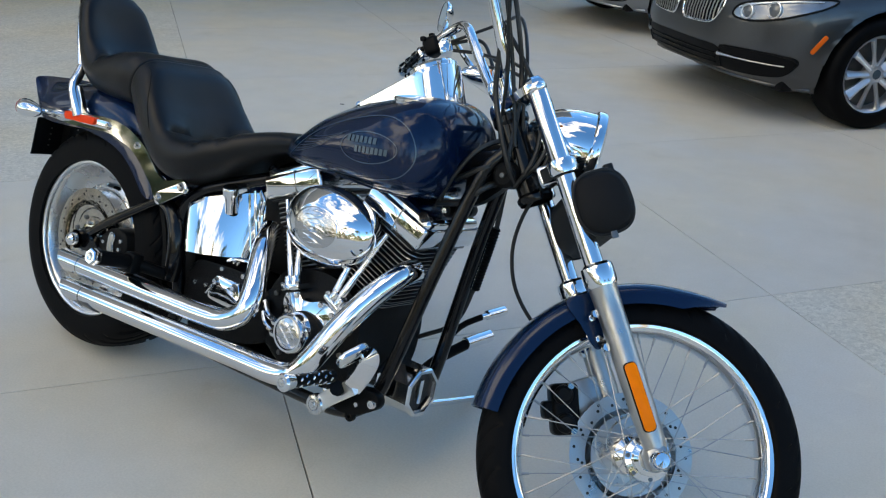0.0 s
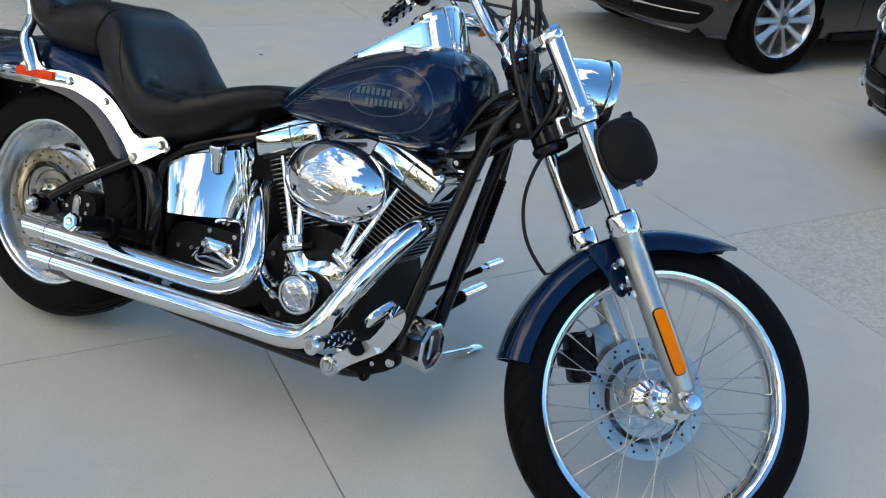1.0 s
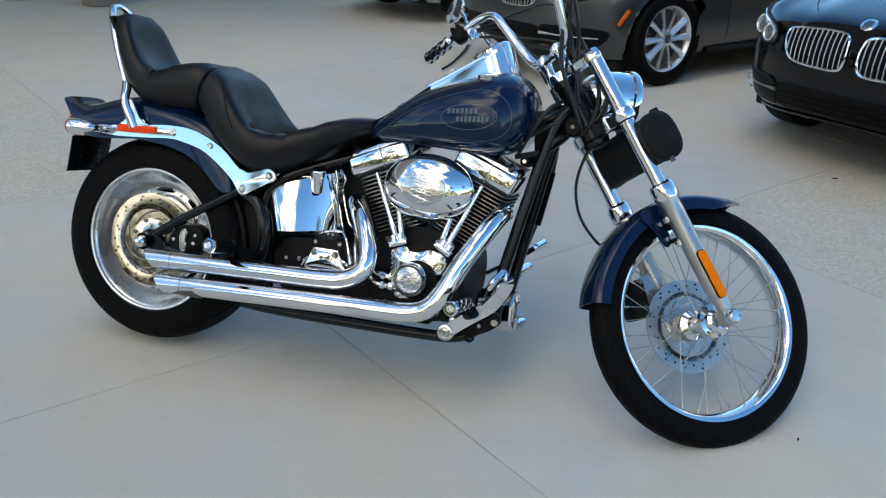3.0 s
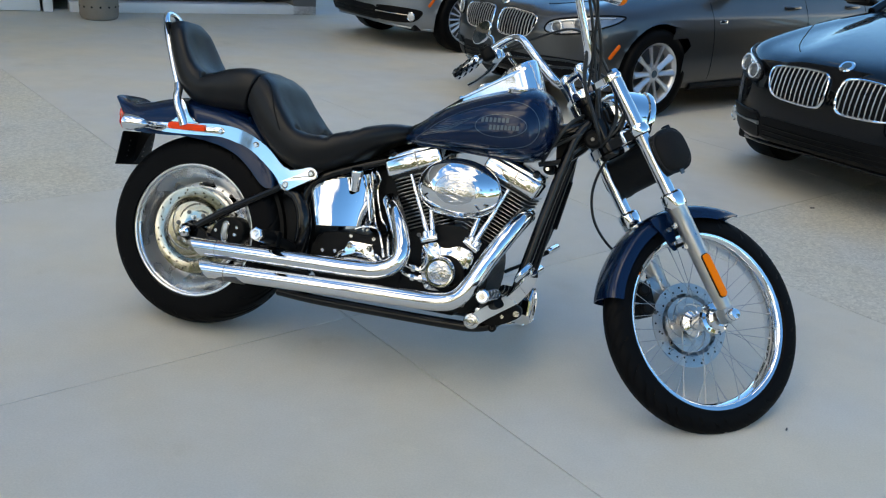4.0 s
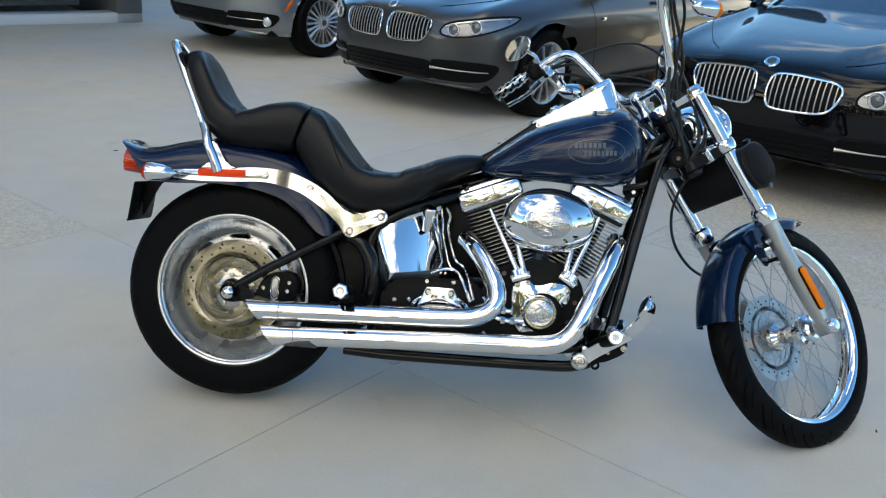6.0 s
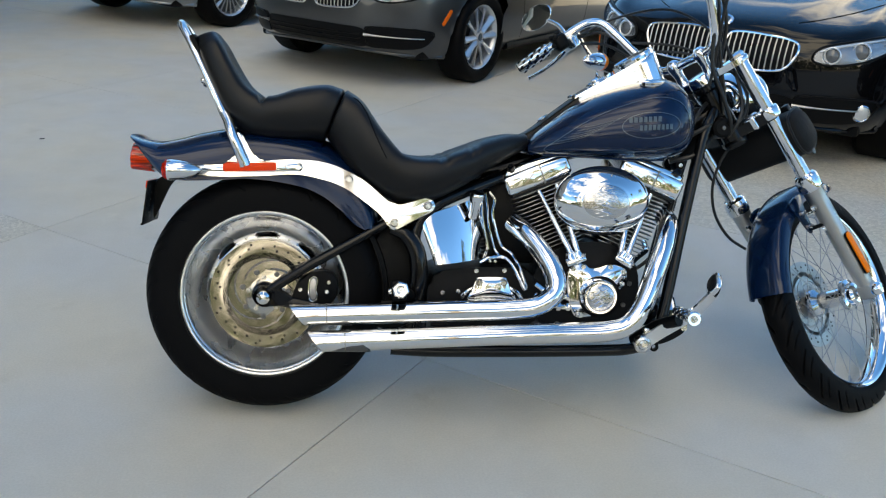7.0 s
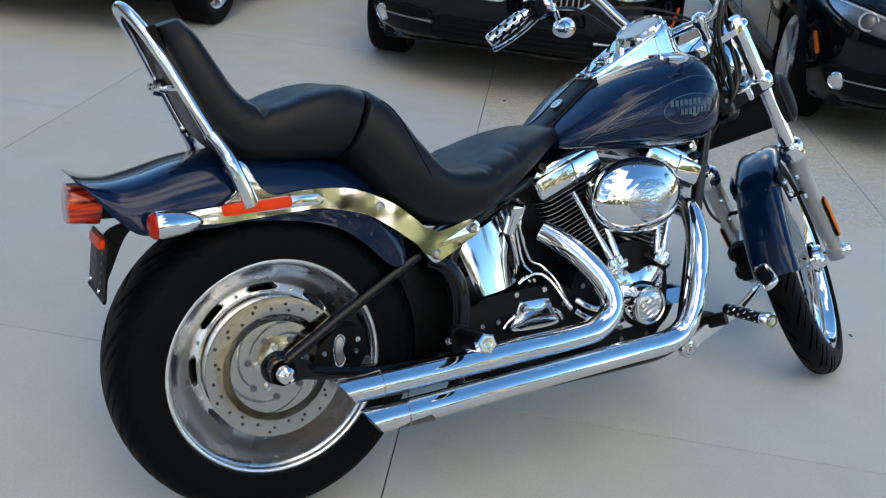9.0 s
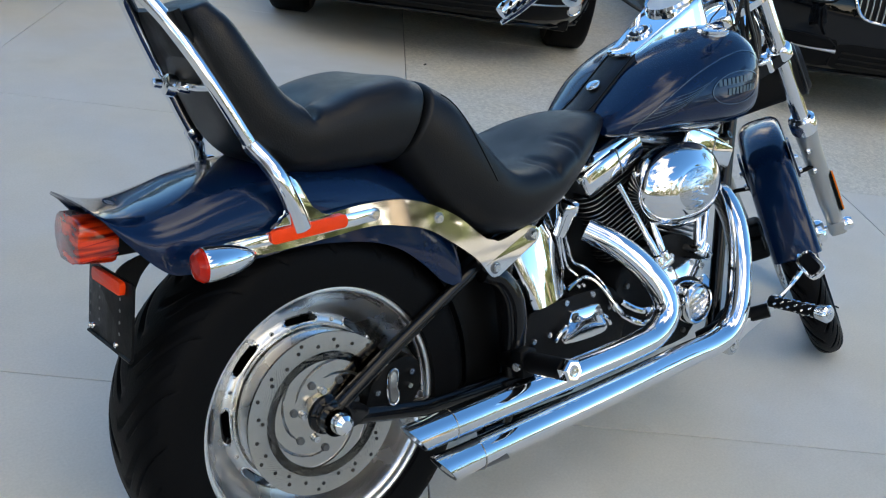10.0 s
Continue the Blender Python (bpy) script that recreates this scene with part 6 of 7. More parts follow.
# ---- ground ----
def concrete(name, color, speck, rough):
    m = bpy.data.materials.new(name)
    m.use_nodes = True
    nd, ln = m.node_tree.nodes, m.node_tree.links
    b = nd["Principled BSDF"]
    b.inputs["Roughness"].default_value, b.inputs["Specular IOR Level"].default_value = rough, 0.03
    geo = nd.new("ShaderNodeNewGeometry")

    def nz(scale, detail, rough_=0.55):
        n = nd.new("ShaderNodeTexNoise")
        n.inputs["Scale"].default_value, n.inputs["Detail"].default_value, n.inputs["Roughness"].default_value = scale, detail, rough_
        ln.new(geo.outputs["Position"], n.inputs["Vector"])
        return n.outputs["Fac"]

    def ramp(sock, p0, p1, c0, c1):
        r = nd.new("ShaderNodeValToRGB")
        r.color_ramp.elements[0].position, r.color_ramp.elements[1].position = p0, p1
        r.color_ramp.elements[0].color, r.color_ramp.elements[1].color = (*c0, 1), (*c1, 1)
        ln.new(sock, r.inputs["Fac"])
        return r.outputs["Color"]

    def mul(a, b_):
        x = nd.new("ShaderNodeMix")
        x.data_type, x.blend_type = "RGBA", "MULTIPLY"
        x.inputs["Factor"].default_value = 1
        ln.new(a, x.inputs["A"]), ln.new(b_, x.inputs["B"])
        return x.outputs["Result"]
    big = ramp(nz(0.9, 6), 0.3, 0.72, [c * 0.965 for c in color], [c * 1.035 for c in color])
    mid = ramp(nz(4.5, 8, 0.65), 0.32, 0.62, (0.945, 0.945, 0.94), (1, 1, 1))
    stain = ramp(nz(1.9, 4), 0.60, 0.74, (1, 1, 1), (0.93, 0.927, 0.92))
    fine = ramp(nz(160, 3), 0.25, 0.75, (1 - speck,) * 3, (1, 1, 1))
    warm = ramp(nz(1.5, 3, 0.45), 0.38, 0.64, (0.98, 1.0, 1.012), (1.04, 1.005, 0.925))
    scuff = ramp(nz(6.0, 7, 0.72), 0.60, 0.74, (1, 1, 1), (1.07, 1.07, 1.06))
    smudge = ramp(nz(3.1, 5, 0.6), 0.64, 0.76, (1, 1, 1), (0.90, 0.89, 0.87))
    out = mul(mul(mul(mul(mul(mul(big, mid), stain), fine), warm), scuff), smudge)
    if speck > 0.2:
        vo = nd.new("ShaderNodeTexVoronoi")
        vo.inputs["Scale"].default_value = 75
        ln.new(geo.outputs["Position"], vo.inputs["Vector"])
        out = mul(out, ramp(vo.outputs["Color"], 0.1, 0.95, (0.84, 0.835, 0.82), (1.10, 1.09, 1.07)))
    oi = nd.new("ShaderNodeObjectInfo")
    tone = ramp(oi.outputs["Random"], 0, 1, (0.965, 0.965, 0.965), (1, 1, 1))
    ln.new(mul(out, tone), b.inputs["Base Color"])
    bp = nd.new("ShaderNodeBump")
    bp.inputs["Strength"].default_value, bp.inputs["Distance"].default_value = (0.16 if speck < 0.2 else 0.5), 0.002
    ln.new(nz(230, 4), bp.inputs["Height"])
    ln.new(bp.outputs["Normal"], b.inputs["Normal"])
    return m


SMOOTH_CONCRETE = concrete("broomed_concrete", (0.635, 0.603, 0.550), 0.12, 0.78)
PEBBLE_CONCRETE = concrete("washed_pebble_concrete", (0.705, 0.670, 0.605), 0.26, 0.85)
SOIL = mat("joint_grit", (0.055, 0.052, 0.047), 0.9, vary=0.3, scale=12)
gb = bmesh.new()
s = 900
gb.faces.new([gb.verts.new(p) for p in ((-s, -s, -0.014), (s, -s, -0.014), (s, s, -0.014), (-s, s, -0.014))])
ground = part("ground", gb, concrete("far_pavement", (0.21, 0.21, 0.205), 0.1, 0.8), None, "pale concrete pavement reaching the horizon", "structure", category="pavement", flip=False)
JX, JY, JA, PITCH, RUN = 0.476, 0.130, 53.1, 1.828, 1.80
jm = Matrix.Translation((JX, JY, 0)) @ pose(0, 0, 0, 0, 0, JA)
bed = bmesh.new()
bed.faces.new([bed.verts.new(jm @ Vector(p)) for p in ((-7 * RUN, -7 * PITCH, -0.0125), (9 * RUN, -7 * PITCH, -0.0125), (9 * RUN, 8 * PITCH, -0.0125), (-7 * RUN, 8 * PITCH, -0.0125))])
joints = part("joint_bed", bed, SOIL, None, "dark grit in the joints between slabs", "structure", category="joint", flip=False)


SKEW = math.tan(radians(1.7))


def slab_mesh(name, material):
    h, w = PITCH / 2 - 0.0016, RUN / 2 - 0.0016
    bm = prism([(x + y * SKEW, y) for x, y in ((-w, -h), (w, -h), (w, h), (-w, h))], 0.012, Matrix.Translation((0, 0, -0.012)), None, 0.0014)
    for f in bm.faces:
        f.smooth = False
    me = bpy.data.meshes.new(name)
    bm.to_mesh(me)
    bm.free()
    me.materials.append(material)
    return me


slab_a, slab_b = slab_mesh("slab", SMOOTH_CONCRETE), slab_mesh("pebble_slab", PEBBLE_CONCRETE)
pavement = tagged(new("pavement"), "grey concrete slabs with thin dark joints", "pavement", kind="structure")
pavement.matrix_world = jm
for i in range(-7, 9):
    for j in range(-7, 8):
        # i runs ahead along the long joint, j to its left
        pebbly = (i >= 1 and j < 0) or (j >= 1 and i <= -1)
        o = new("slab", slab_b if pebbly else slab_a)
        o.parent = pavement
        o.matrix_basis = Matrix.Translation(((i + 0.5) * RUN + (j + 0.5) * PITCH * SKEW, (j + 0.5) * PITCH, 0))

# small dark chips lying on the slabs
for x, y, r, a in ((2.315, 2.411, 0.014, 20), (1.98, -0.12, 0.007, 70), (-1.3, 2.6, 0.012, 10), (2.75, 6.0, 0.02, 0)):
    c = prism(smooth_outline([(-1, -0.25), (-0.2, 0.3), (0.9, 0.35), (1.1, -0.1), (0.1, -0.35)], 2), 0.003, Matrix.Translation((x, y, 0.0005)) @ pose(0, 0, 0, 0, 0, a) @ Matrix.Diagonal((r, r, 1, 1)))
    part("leaf_scrap", c, SATIN_BLACK, None, "small dark dry leaf scrap on the concrete", category="leaf", group="leaf scraps")


# ---- parked cars ----
def car_body():
    """Half plan outline at a height, from the nose round to the tail."""
    NOSE = [(0.20, -0.10), (0.26, -0.04), (0.34, -0.014), (0.42, 0.0), (0.55, -0.004), (0.62, -0.012), (0.68, -0.032), (0.72, -0.060), (0.75, -0.105), (0.775, -0.175), (0.80, -0.285), (0.83, -0.45), (0.86, -0.65), (0.895, -0.93), (0.93, -1.22), (0.955, -1.40)]
    TAIL = [(0.20, -4.70), (0.30, -4.86), (0.6, -4.89), (0.80, -4.86), (0.92, -4.78), (0.955, -4.70)]
    WIDE = [(0.20, 0.855), (0.30, 0.905), (0.45, 0.928), (0.62, 0.93), (0.72, 0.915), (0.80, 0.882), (0.87, 0.845), (0.92, 0.80), (0.955, 0.74)]
    return NOSE, TAIL, WIDE


FRONT_AXLE, REAR_AXLE, HUB_Z, ARCH = -0.84, -3.81, 0.330, 0.372


def car(paint, label, trim, heading, ax, ay, group="parked cars", sport=False, fog=True, spokes=10):
    """A four-door saloon; its own x points ahead with the nose at 0, y to its left."""
    ob = tagged(new("car"), label, "car", group)
    h = radians(heading)
    fwd = Vector((math.cos(h), math.sin(h), 0))
    ob.matrix_world = Matrix.Translation(Vector((ax, ay, 0)) - fwd * FRONT_AXLE) @ pose(0, 0, 0, 0, 0, heading)
    NOSE, TAIL, WIDE = car_body()
    zs = [0.20 + 0.5 * k / 22 for k in range(23)] + [0.70 + 0.255 * k / 26 for k in range(1, 27)]
    N = 120
    bm = bmesh.new()
    rows = []
    for z in zs:
        xf, xr, w = curve1(NOSE, z), curve1(TAIL, z), curve1(WIDE, z)
        row = []
        for j in range(N):
            t = 2 * math.pi * j / N
            c, s_ = math.cos(t), math.sin(t)
            cx, hl = (xf + xr) / 2, (xf - xr) / 2
            e = 0.20 if c > 0 else 0.22
            # blunt in plan: rounded corners, gently bowed nose
            px = cx + hl * math.copysign(abs(c) ** e, c)
            py = w * math.copysign(abs(s_) ** 0.42, s_)
            px -= 0.26 * (abs(py) / 0.93) ** 2.6 * (1 if c > 0 else -0.6) * max(0, min(1, (abs(px - cx) / hl - 0.55) / 0.45))
            up = 0.0
            if z > 0.70 and px > -1.5:
                fade = min(1, (z - 0.70) / 0.05)
                edge = 0.30 + 0.28 * max(0, min(1, -px / 1.3))
                up = fade * (0.016 * (1 - max(0, min(1, (abs(py) - edge + 0.03) / 0.06))) + 0.020 * math.exp(-((abs(py) - 0.70) / 0.08) ** 2))
            if z < 0.42 and px > -0.5:
                up += 0.065 * max(0, 1 - (abs(py) / 0.86) ** 2) * (0.42 - z) / 0.22 * min(1, (px + 0.5) / 0.2)
            row.append(Vector((px, py, z + up)))
        rows.append(row)
    vs = rings(bm, rows, caps=False)
    top = [v for v in vs[-1]]
    bm.faces.new(top)
    # wheel arches
    dead = []
    for f in bm.faces:
        inside = True
        for v in f.verts:
            if abs(v.co.y) < 0.62 or min(math.hypot(v.co.x - FRONT_AXLE, v.co.z - HUB_Z), math.hypot(v.co.x - REAR_AXLE, v.co.z - HUB_Z)) > ARCH:
                inside = False
        if inside:
            dead.append(f)
    bmesh.ops.delete(bm, geom=dead, context="FACES")
    for v in bm.verts:
        for xw in (FRONT_AXLE, REAR_AXLE):
            d = math.hypot(v.co.x - xw, v.co.z - HUB_Z)
            if abs(v.co.y) > 0.62 and ARCH - 0.07 < d < ARCH and v.is_boundary:
                k = ARCH / d
                v.co.x, v.co.z = xw + (v.co.x - xw) * k, max(0.2, HUB_Z + (v.co.z - HUB_Z) * k)
    bvh_bm = bm.copy()
    from_bvh = BVHTree.FromBMesh(bvh_bm)
    body = part("body", bm, paint, ob, sharp=55)

    def nose(y, z, lift=0.0):
        """The place on the front skin at that width and height, and its normal."""
        hit, nrm, _, _ = from_bvh.ray_cast(Vector((2, y, z)), Vector((-1, 0, 0)))
        if hit is None:
            hit, nrm = Vector((-0.2, y, z)), Vector((1, 0, 0))
        nrm = nrm if nrm.x > 0 else -nrm
        return hit + nrm * lift, nrm

    def skin(outline, lift, name, material, parent=None, label="", thick=0.006):
        """A patch that follows the front skin inside a (y, z) outline."""
        p = bmesh.new()
        cy, cz = sum(o[0] for o in outline) / len(outline), sum(o[1] for o in outline) / len(outline)
        loops = [[nose(cy + (y - cy) * k, cz + (z - cz) * k, lift)[0] for y, z in outline] for k in (1, 0.8, 0.6, 0.4, 0.2, 0.02)]
        rings(p, loops, caps=False)
        bmesh.ops.recalc_face_normals(p, faces=p.faces[:])
        if p.faces[0].normal.x < 0:
            bmesh.ops.reverse_faces(p, faces=p.faces[:])
        bmesh.ops.solidify(p, geom=p.faces[:], thickness=thick)
        return part(name, p, material, parent or ob, label, sharp=40)

    def rim_line(outline, r, name, material, parent, lift=0.004):
        return part(name, tube([nose(y, z, lift)[0] for y, z in outline], r, 8, closed=True), material, parent)

    # twin grille
    for sgn in (-1, 1):
        out = smooth_outline([(sgn * y, z) for y, z in ((0.034, 0.60), (0.036, 0.66), (0.055, 0.702), (0.12, 0.714), (0.27, 0.710), (0.385, 0.694), (0.412, 0.660), (0.392, 0.598), (0.345, 0.552), (0.24, 0.538), (0.10, 0.536), (0.050, 0.552))], 5)
        gr = skin(out, 0.004, "grille", CAR_BLACK, ob, "twin grille with chrome surround")
        rim_line(out, 0.0075, "grille_frame", CHROME, gr, 0.010)
        ys = [o[0] for o in out]
        for k in range(12):
            y = min(ys) + (max(ys) - min(ys)) * (k + 0.9) / 12.8
            zz = sorted(z for (y0, z0), (y1, z1) in zip(out, out[1:] + out[:1]) if (y0 - y) * (y1 - y) <= 0 and y0 != y1 for z in [z0 + (z1 - z0) * (y - y0) / (y1 - y0)])
            if len(zz) >= 2:
                part("grille_slat", tube([nose(y, zz[0] + (zz[-1] - zz[0]) * t, 0.011)[0] for t in (0.02, 0.35, 0.7, 0.98)], 0.0042, 6), trim, gr)
        # headlight
        def flank(th, z, lift):
            """The skin round the front corner at that bearing and height."""
            t_ = radians(th)
            d = Vector((math.cos(t_), sgn * math.sin(t_), 0))
            hit, nrm, _, _ = from_bvh.ray_cast(Vector((-0.75, sgn * 0.35, z)) + d * 3, -d)
            nrm = nrm if nrm.dot(d) > 0 else -nrm
            return hit + nrm * lift, nrm
        shape = smooth_outline([(12, 0.612), (12.5, 0.662), (18, 0.694), (30, 0.720), (43, 0.738), (55, 0.744), (64, 0.738), (58, 0.700), (46, 0.656), (33, 0.616), (20, 0.596)], 4)
        def lamp_patch(lift, thick, name, material, parent, label=""):
            p = bmesh.new()
            cth, cz = sum(o[0] for o in shape) / len(shape), sum(o[1] for o in shape) / len(shape)
            rings(p, [[flank(cth + (t_ - cth) * k, cz + (z - cz) * k, lift)[0] for t_, z in shape] for k in (1, 0.8, 0.6, 0.4, 0.2, 0.02)], caps=False)
            bmesh.ops.recalc_face_normals(p, faces=p.faces[:])
            if sum((f.normal.x for f in p.faces)) < 0:
                bmesh.ops.reverse_faces(p, faces=p.faces[:])
            bmesh.ops.solidify(p, geom=p.faces[:], thickness=thick)
            return part(name, p, material, parent, label, sharp=40)
        lamp = lamp_patch(0.003, 0.006, "headlight", LAMP_DARK, ob, "long clear headlight with two ringed projectors")
        part("headlight_edge", tube([flank(t_, z, 0.006)[0] for t_, z in shape], 0.0065, 8, closed=True), CAR_BLACK, lamp)
        part("headlight_brow", tube([flank(t_, z, 0.010)[0] for t_, z in ((14, 0.660), (20, 0.684), (31, 0.706), (43, 0.722), (56, 0.730))], [0.004, 0.007, 0.008, 0.006, 0.003], 8), LAMP_RING, lamp)
        for th, z, rr in ((19, 0.645, 0.040), (32, 0.668, 0.044)):
            p, n_ = flank(th, z, 0.006)
            n_ = (n_ + Vector((0.9, 0, 0))).normalized()
            part("projector_ring", lathe([(rr + 0.003, -0.02), (rr + 0.006, 0.006), (rr, 0.010), (rr - 0.005, 0.004)], 24, axis_to(p, n_)), LAMP_RING, lamp)
            part("projector", lathe([(rr - 0.004, -0.002), (rr - 0.014, 0.006), (0.0001, 0.012)], 20, axis_to(p, n_)), LAMP_LENS, lamp)
        # side intake, strip and fog lamp
        it = smooth_outline([(sgn * y, z) for y, z in ((0.43, 0.300), (0.435, 0.415), (0.48, 0.432), (0.66, 0.430), (0.79, 0.418), (0.815, 0.385), (0.78, 0.320), (0.72, 0.288), (0.56, 0.285))], 4)
        intake = skin(it, 0.004, "intake", CAR_BLACK, ob)
        part("chrome_strip", tube([nose(sgn * y, 0.378 - 0.05 * abs(y - 0.44), 0.010)[0] for y in (0.43, 0.47, 0.55, 0.63, 0.71, 0.77)], [0.012, 0.008, 0.005, 0.0045, 0.0045, 0.004], 8), trim, intake)
        part("intake_brow", tube([nose(sgn * y, z_, 0.008)[0] for y, z_ in ((0.44, 0.300), (0.44, 0.405), (0.48, 0.430), (0.60, 0.432), (0.74, 0.424), (0.80, 0.405), (0.812, 0.38), (0.78, 0.325))], 0.006, 8), CAR_BLACK, intake)
        if fog:
            p, n_ = nose(sgn * 0.745, 0.350, 0.006)
            lamp_f = part("fog_lamp", lathe([(0.044, -0.02), (0.048, 0.006), (0.043, 0.012), (0.039, 0.008)], 24, axis_to(p, n_ + Vector((0.8, 0, 0)))), CHROME, ob, "round fog lamp")
            part("fog_lens", lathe([(0.039, 0.006), (0.025, 0.013), (0.0001, 0.016)], 20, axis_to(p, n_ + Vector((0.8, 0, 0)))), LAMP_RING, lamp_f)
        # amber marker
        hit, nrm, _, _ = from_bvh.ray_cast(Vector((FRONT_AXLE + 0.415, sgn * 3, 0.50)), Vector((0, -sgn, 0)))
        if hit is not None:
            nrm = nrm if nrm.y * sgn > 0 else -nrm
            part("side_marker", prism(rounded(0.026, 0.125, 0.01), 0.006, axis_to(hit, nrm) @ pose(0, 0, 0, 0, 0, -35 * sgn), None, 0.002), MARKER, ob)
    low = smooth_outline([(-0.425, 0.295), (-0.425, 0.41), (-0.2, 0.425), (0.2, 0.425), (0.425, 0.41), (0.425, 0.295), (0.2, 0.285), (-0.2, 0.285)], 4)
    li = skin(low, 0.004, "lower_intake", CAR_BLACK, ob)
    for z in (0.315, 0.345, 0.375):
        part("intake_bar", tube([nose(y, z, 0.006)[0] for y in (-0.40, -0.2, 0, 0.2, 0.40)], 0.006, 6), SATIN_BLACK, li)
    lip = tube([nose(y, 0.272 - 0.05 * (y / 0.8) ** 2, 0.004)[0] for y in [-0.80 + 0.16 * k for k in range(11)]], 0.012, 8)
    part("front_lip", lip, paint, ob)
    p, n_ = nose(0, 0.762, 0.002)
    emb = part("emblem", lathe([(0.0001, 0.008), (0.025, 0.007), (0.0255, 0.009), (0.036, 0.008), (0.041, 0.003), (0.041, 0.0)], 28, axis_to(p, n_)), CHROME, ob, "round emblem disc")
    part("emblem_face", lathe([(0.0245, 0.0085), (0.0001, 0.0095)], 24, axis_to(p, n_)), EMBLEM, emb)
    # bonnet shut lines and creases
    for sgn in (-1, 1):
        pts = []
        for k in range(12):
            x = -0.20 - 1.15 * k / 11
            y = sgn * (0.36 + 0.40 * min(1, k / 7) ** 0.8)
            hit, nrm, _, _ = from_bvh.ray_cast(Vector((x, y, 2)), Vector((0, 0, -1)))
            if hit is not None and hit.z < 0.953:
                pts.append(hit + Vector((0, 0, 0.0005)))
        if len(pts) > 3:
            part("bonnet_seam", tube(pts, 0.003, 6), CAR_BLACK, ob)
        for xd in (-1.42, -2.55, -3.40):
            pts = []
            for k in range(14):
                z = 0.27 + 0.65 * k / 13
                hit, nrm, _, _ = from_bvh.ray_cast(Vector((xd + (0.10 * (z - 0.4) if xd > -2 else -0.02), sgn * 3, z)), Vector((0, -sgn, 0)))
                if hit is not None:
                    pts.append(hit)
            part("door_seam", tube(pts, 0.0028, 6), CAR_BLACK, ob)
        for xd in (-2.38, -3.22):
            hit, nrm, _, _ = from_bvh.ray_cast(Vector((xd, sgn * 3, 0.80)), Vector((0, -sgn, 0)))
            part("door_handle", tube([hit + Vector((-0.10, 0, 0)), hit + Vector((-0.06, sgn * 0.022, 0.004)), hit + Vector((0.05, sgn * 0.024, 0.004)), hit + Vector((0.09, 0, 0))], 0.012, 10, smooth=3), paint, ob)
        hit, nrm, _, _ = from_bvh.ray_cast(Vector((-1.50, sgn * 3, 0.70)), Vector((0, -sgn, 0)))
        part("wing_vent", block((0.085, 0.008, 0.028), Matrix.Translation(hit) @ pose(0, 0, 0, -8 * sgn, 0, 0), None, 0.004), CHROME, ob)
        # wing mirror
        wingm = part("wing_mirror", block((0.13, 0.22, 0.135), Matrix.Translation((-1.70, sgn * 1.00, 1.03)) @ pose(0, 0, 0, 0, 0, -12 * sgn), None, 0.045, 4), paint, ob)
        part("mirror_foot", block((0.10, 0.18, 0.05), Matrix.Translation((-1.71, sgn * 0.98, 0.975)), None, 0.018, 3), CAR_BLACK, wingm)
        part("mirror_arm", tube([(-1.74, sgn * 0.80, 0.945), (-1.73, sgn * 0.93, 0.98)], 0.022, 10), CAR_BLACK, wingm)
        # sill
        part("sill", tube([(-1.26, sgn * 0.86, 0.215), (-2.3, sgn * 0.885, 0.215), (-3.40, sgn * 0.86, 0.215)], 0.03, 8), CAR_BLACK, ob)
    # cabin
    loops = []
    CF = [(0.94, -1.36), (1.05, -1.60), (1.20, -1.93), (1.33, -2.22), (1.40, -2.45), (1.43, -2.75)]
    CR = [(0.94, -4.45), (1.05, -4.28), (1.20, -4.00), (1.33, -3.72), (1.40, -3.48), (1.43, -3.2)]
    CW = [(0.94, 0.80), (1.05, 0.745), (1.20, 0.68), (1.33, 0.61), (1.40, 0.53), (1.43, 0.38)]
    def cabin_ring(z, grow=0.0):
        a, b_, w = curve1(CF, z) + grow, curve1(CR, z) - grow, curve1(CW, z) + grow
        row = []
        for j in range(80):
            t = 2 * math.pi * j / 80
            c, s_ = math.cos(t), math.sin(t)
            row.append(Vector(((a + b_) / 2 + (a - b_) / 2 * math.copysign(abs(c) ** 0.32, c) - 0.16 * (abs(s_) ** 4) * (1 if c > 0 else -1), w * math.copysign(abs(s_) ** 0.45, s_), z)))
        return row
    cb_ = bmesh.new()
    rings(cb_, [cabin_ring(0.94 + 0.40 * k / 10) for k in range(11)], caps=False)
    cabin = part("cabin_glass", cb_, CAR_GLASS, ob, "dark tinted cabin windows", sharp=50)
    rf_ = bmesh.new()
    rings(rf_, [cabin_ring(1.335, 0.006), cabin_ring(1.36, 0.006), cabin_ring(1.39, 0.004), cabin_ring(1.415, 0.003), cabin_ring(1.43, 0.0)])
    part("roof", rf_, paint, ob, sharp=50)
    for sgn in (-1, 1):
        for x0, x1, r in ((-1.42, -2.36, 0.030), (-4.36, -3.62, 0.05), (-2.98, -2.95, 0.028)):
            z1 = 1.35
            part("pillar", tube([(x0, sgn * (0.80 if x0 != -1.42 else 0.715), 0.94), ((x0 + x1) / 2, sgn * (0.705 if x0 != -1.42 else 0.66), 1.16), (x1, sgn * 0.58, z1)], r, 10, smooth=3), paint if r > 0.028 else CAR_BLACK, ob)
        part("window_trim", tube([(-1.75, sgn * 0.802, 0.952), (-2.8, sgn * 0.812, 0.955), (-4.1, sgn * 0.80, 0.958)], 0.009, 8), trim, ob)
    # wheels
    wheel = None
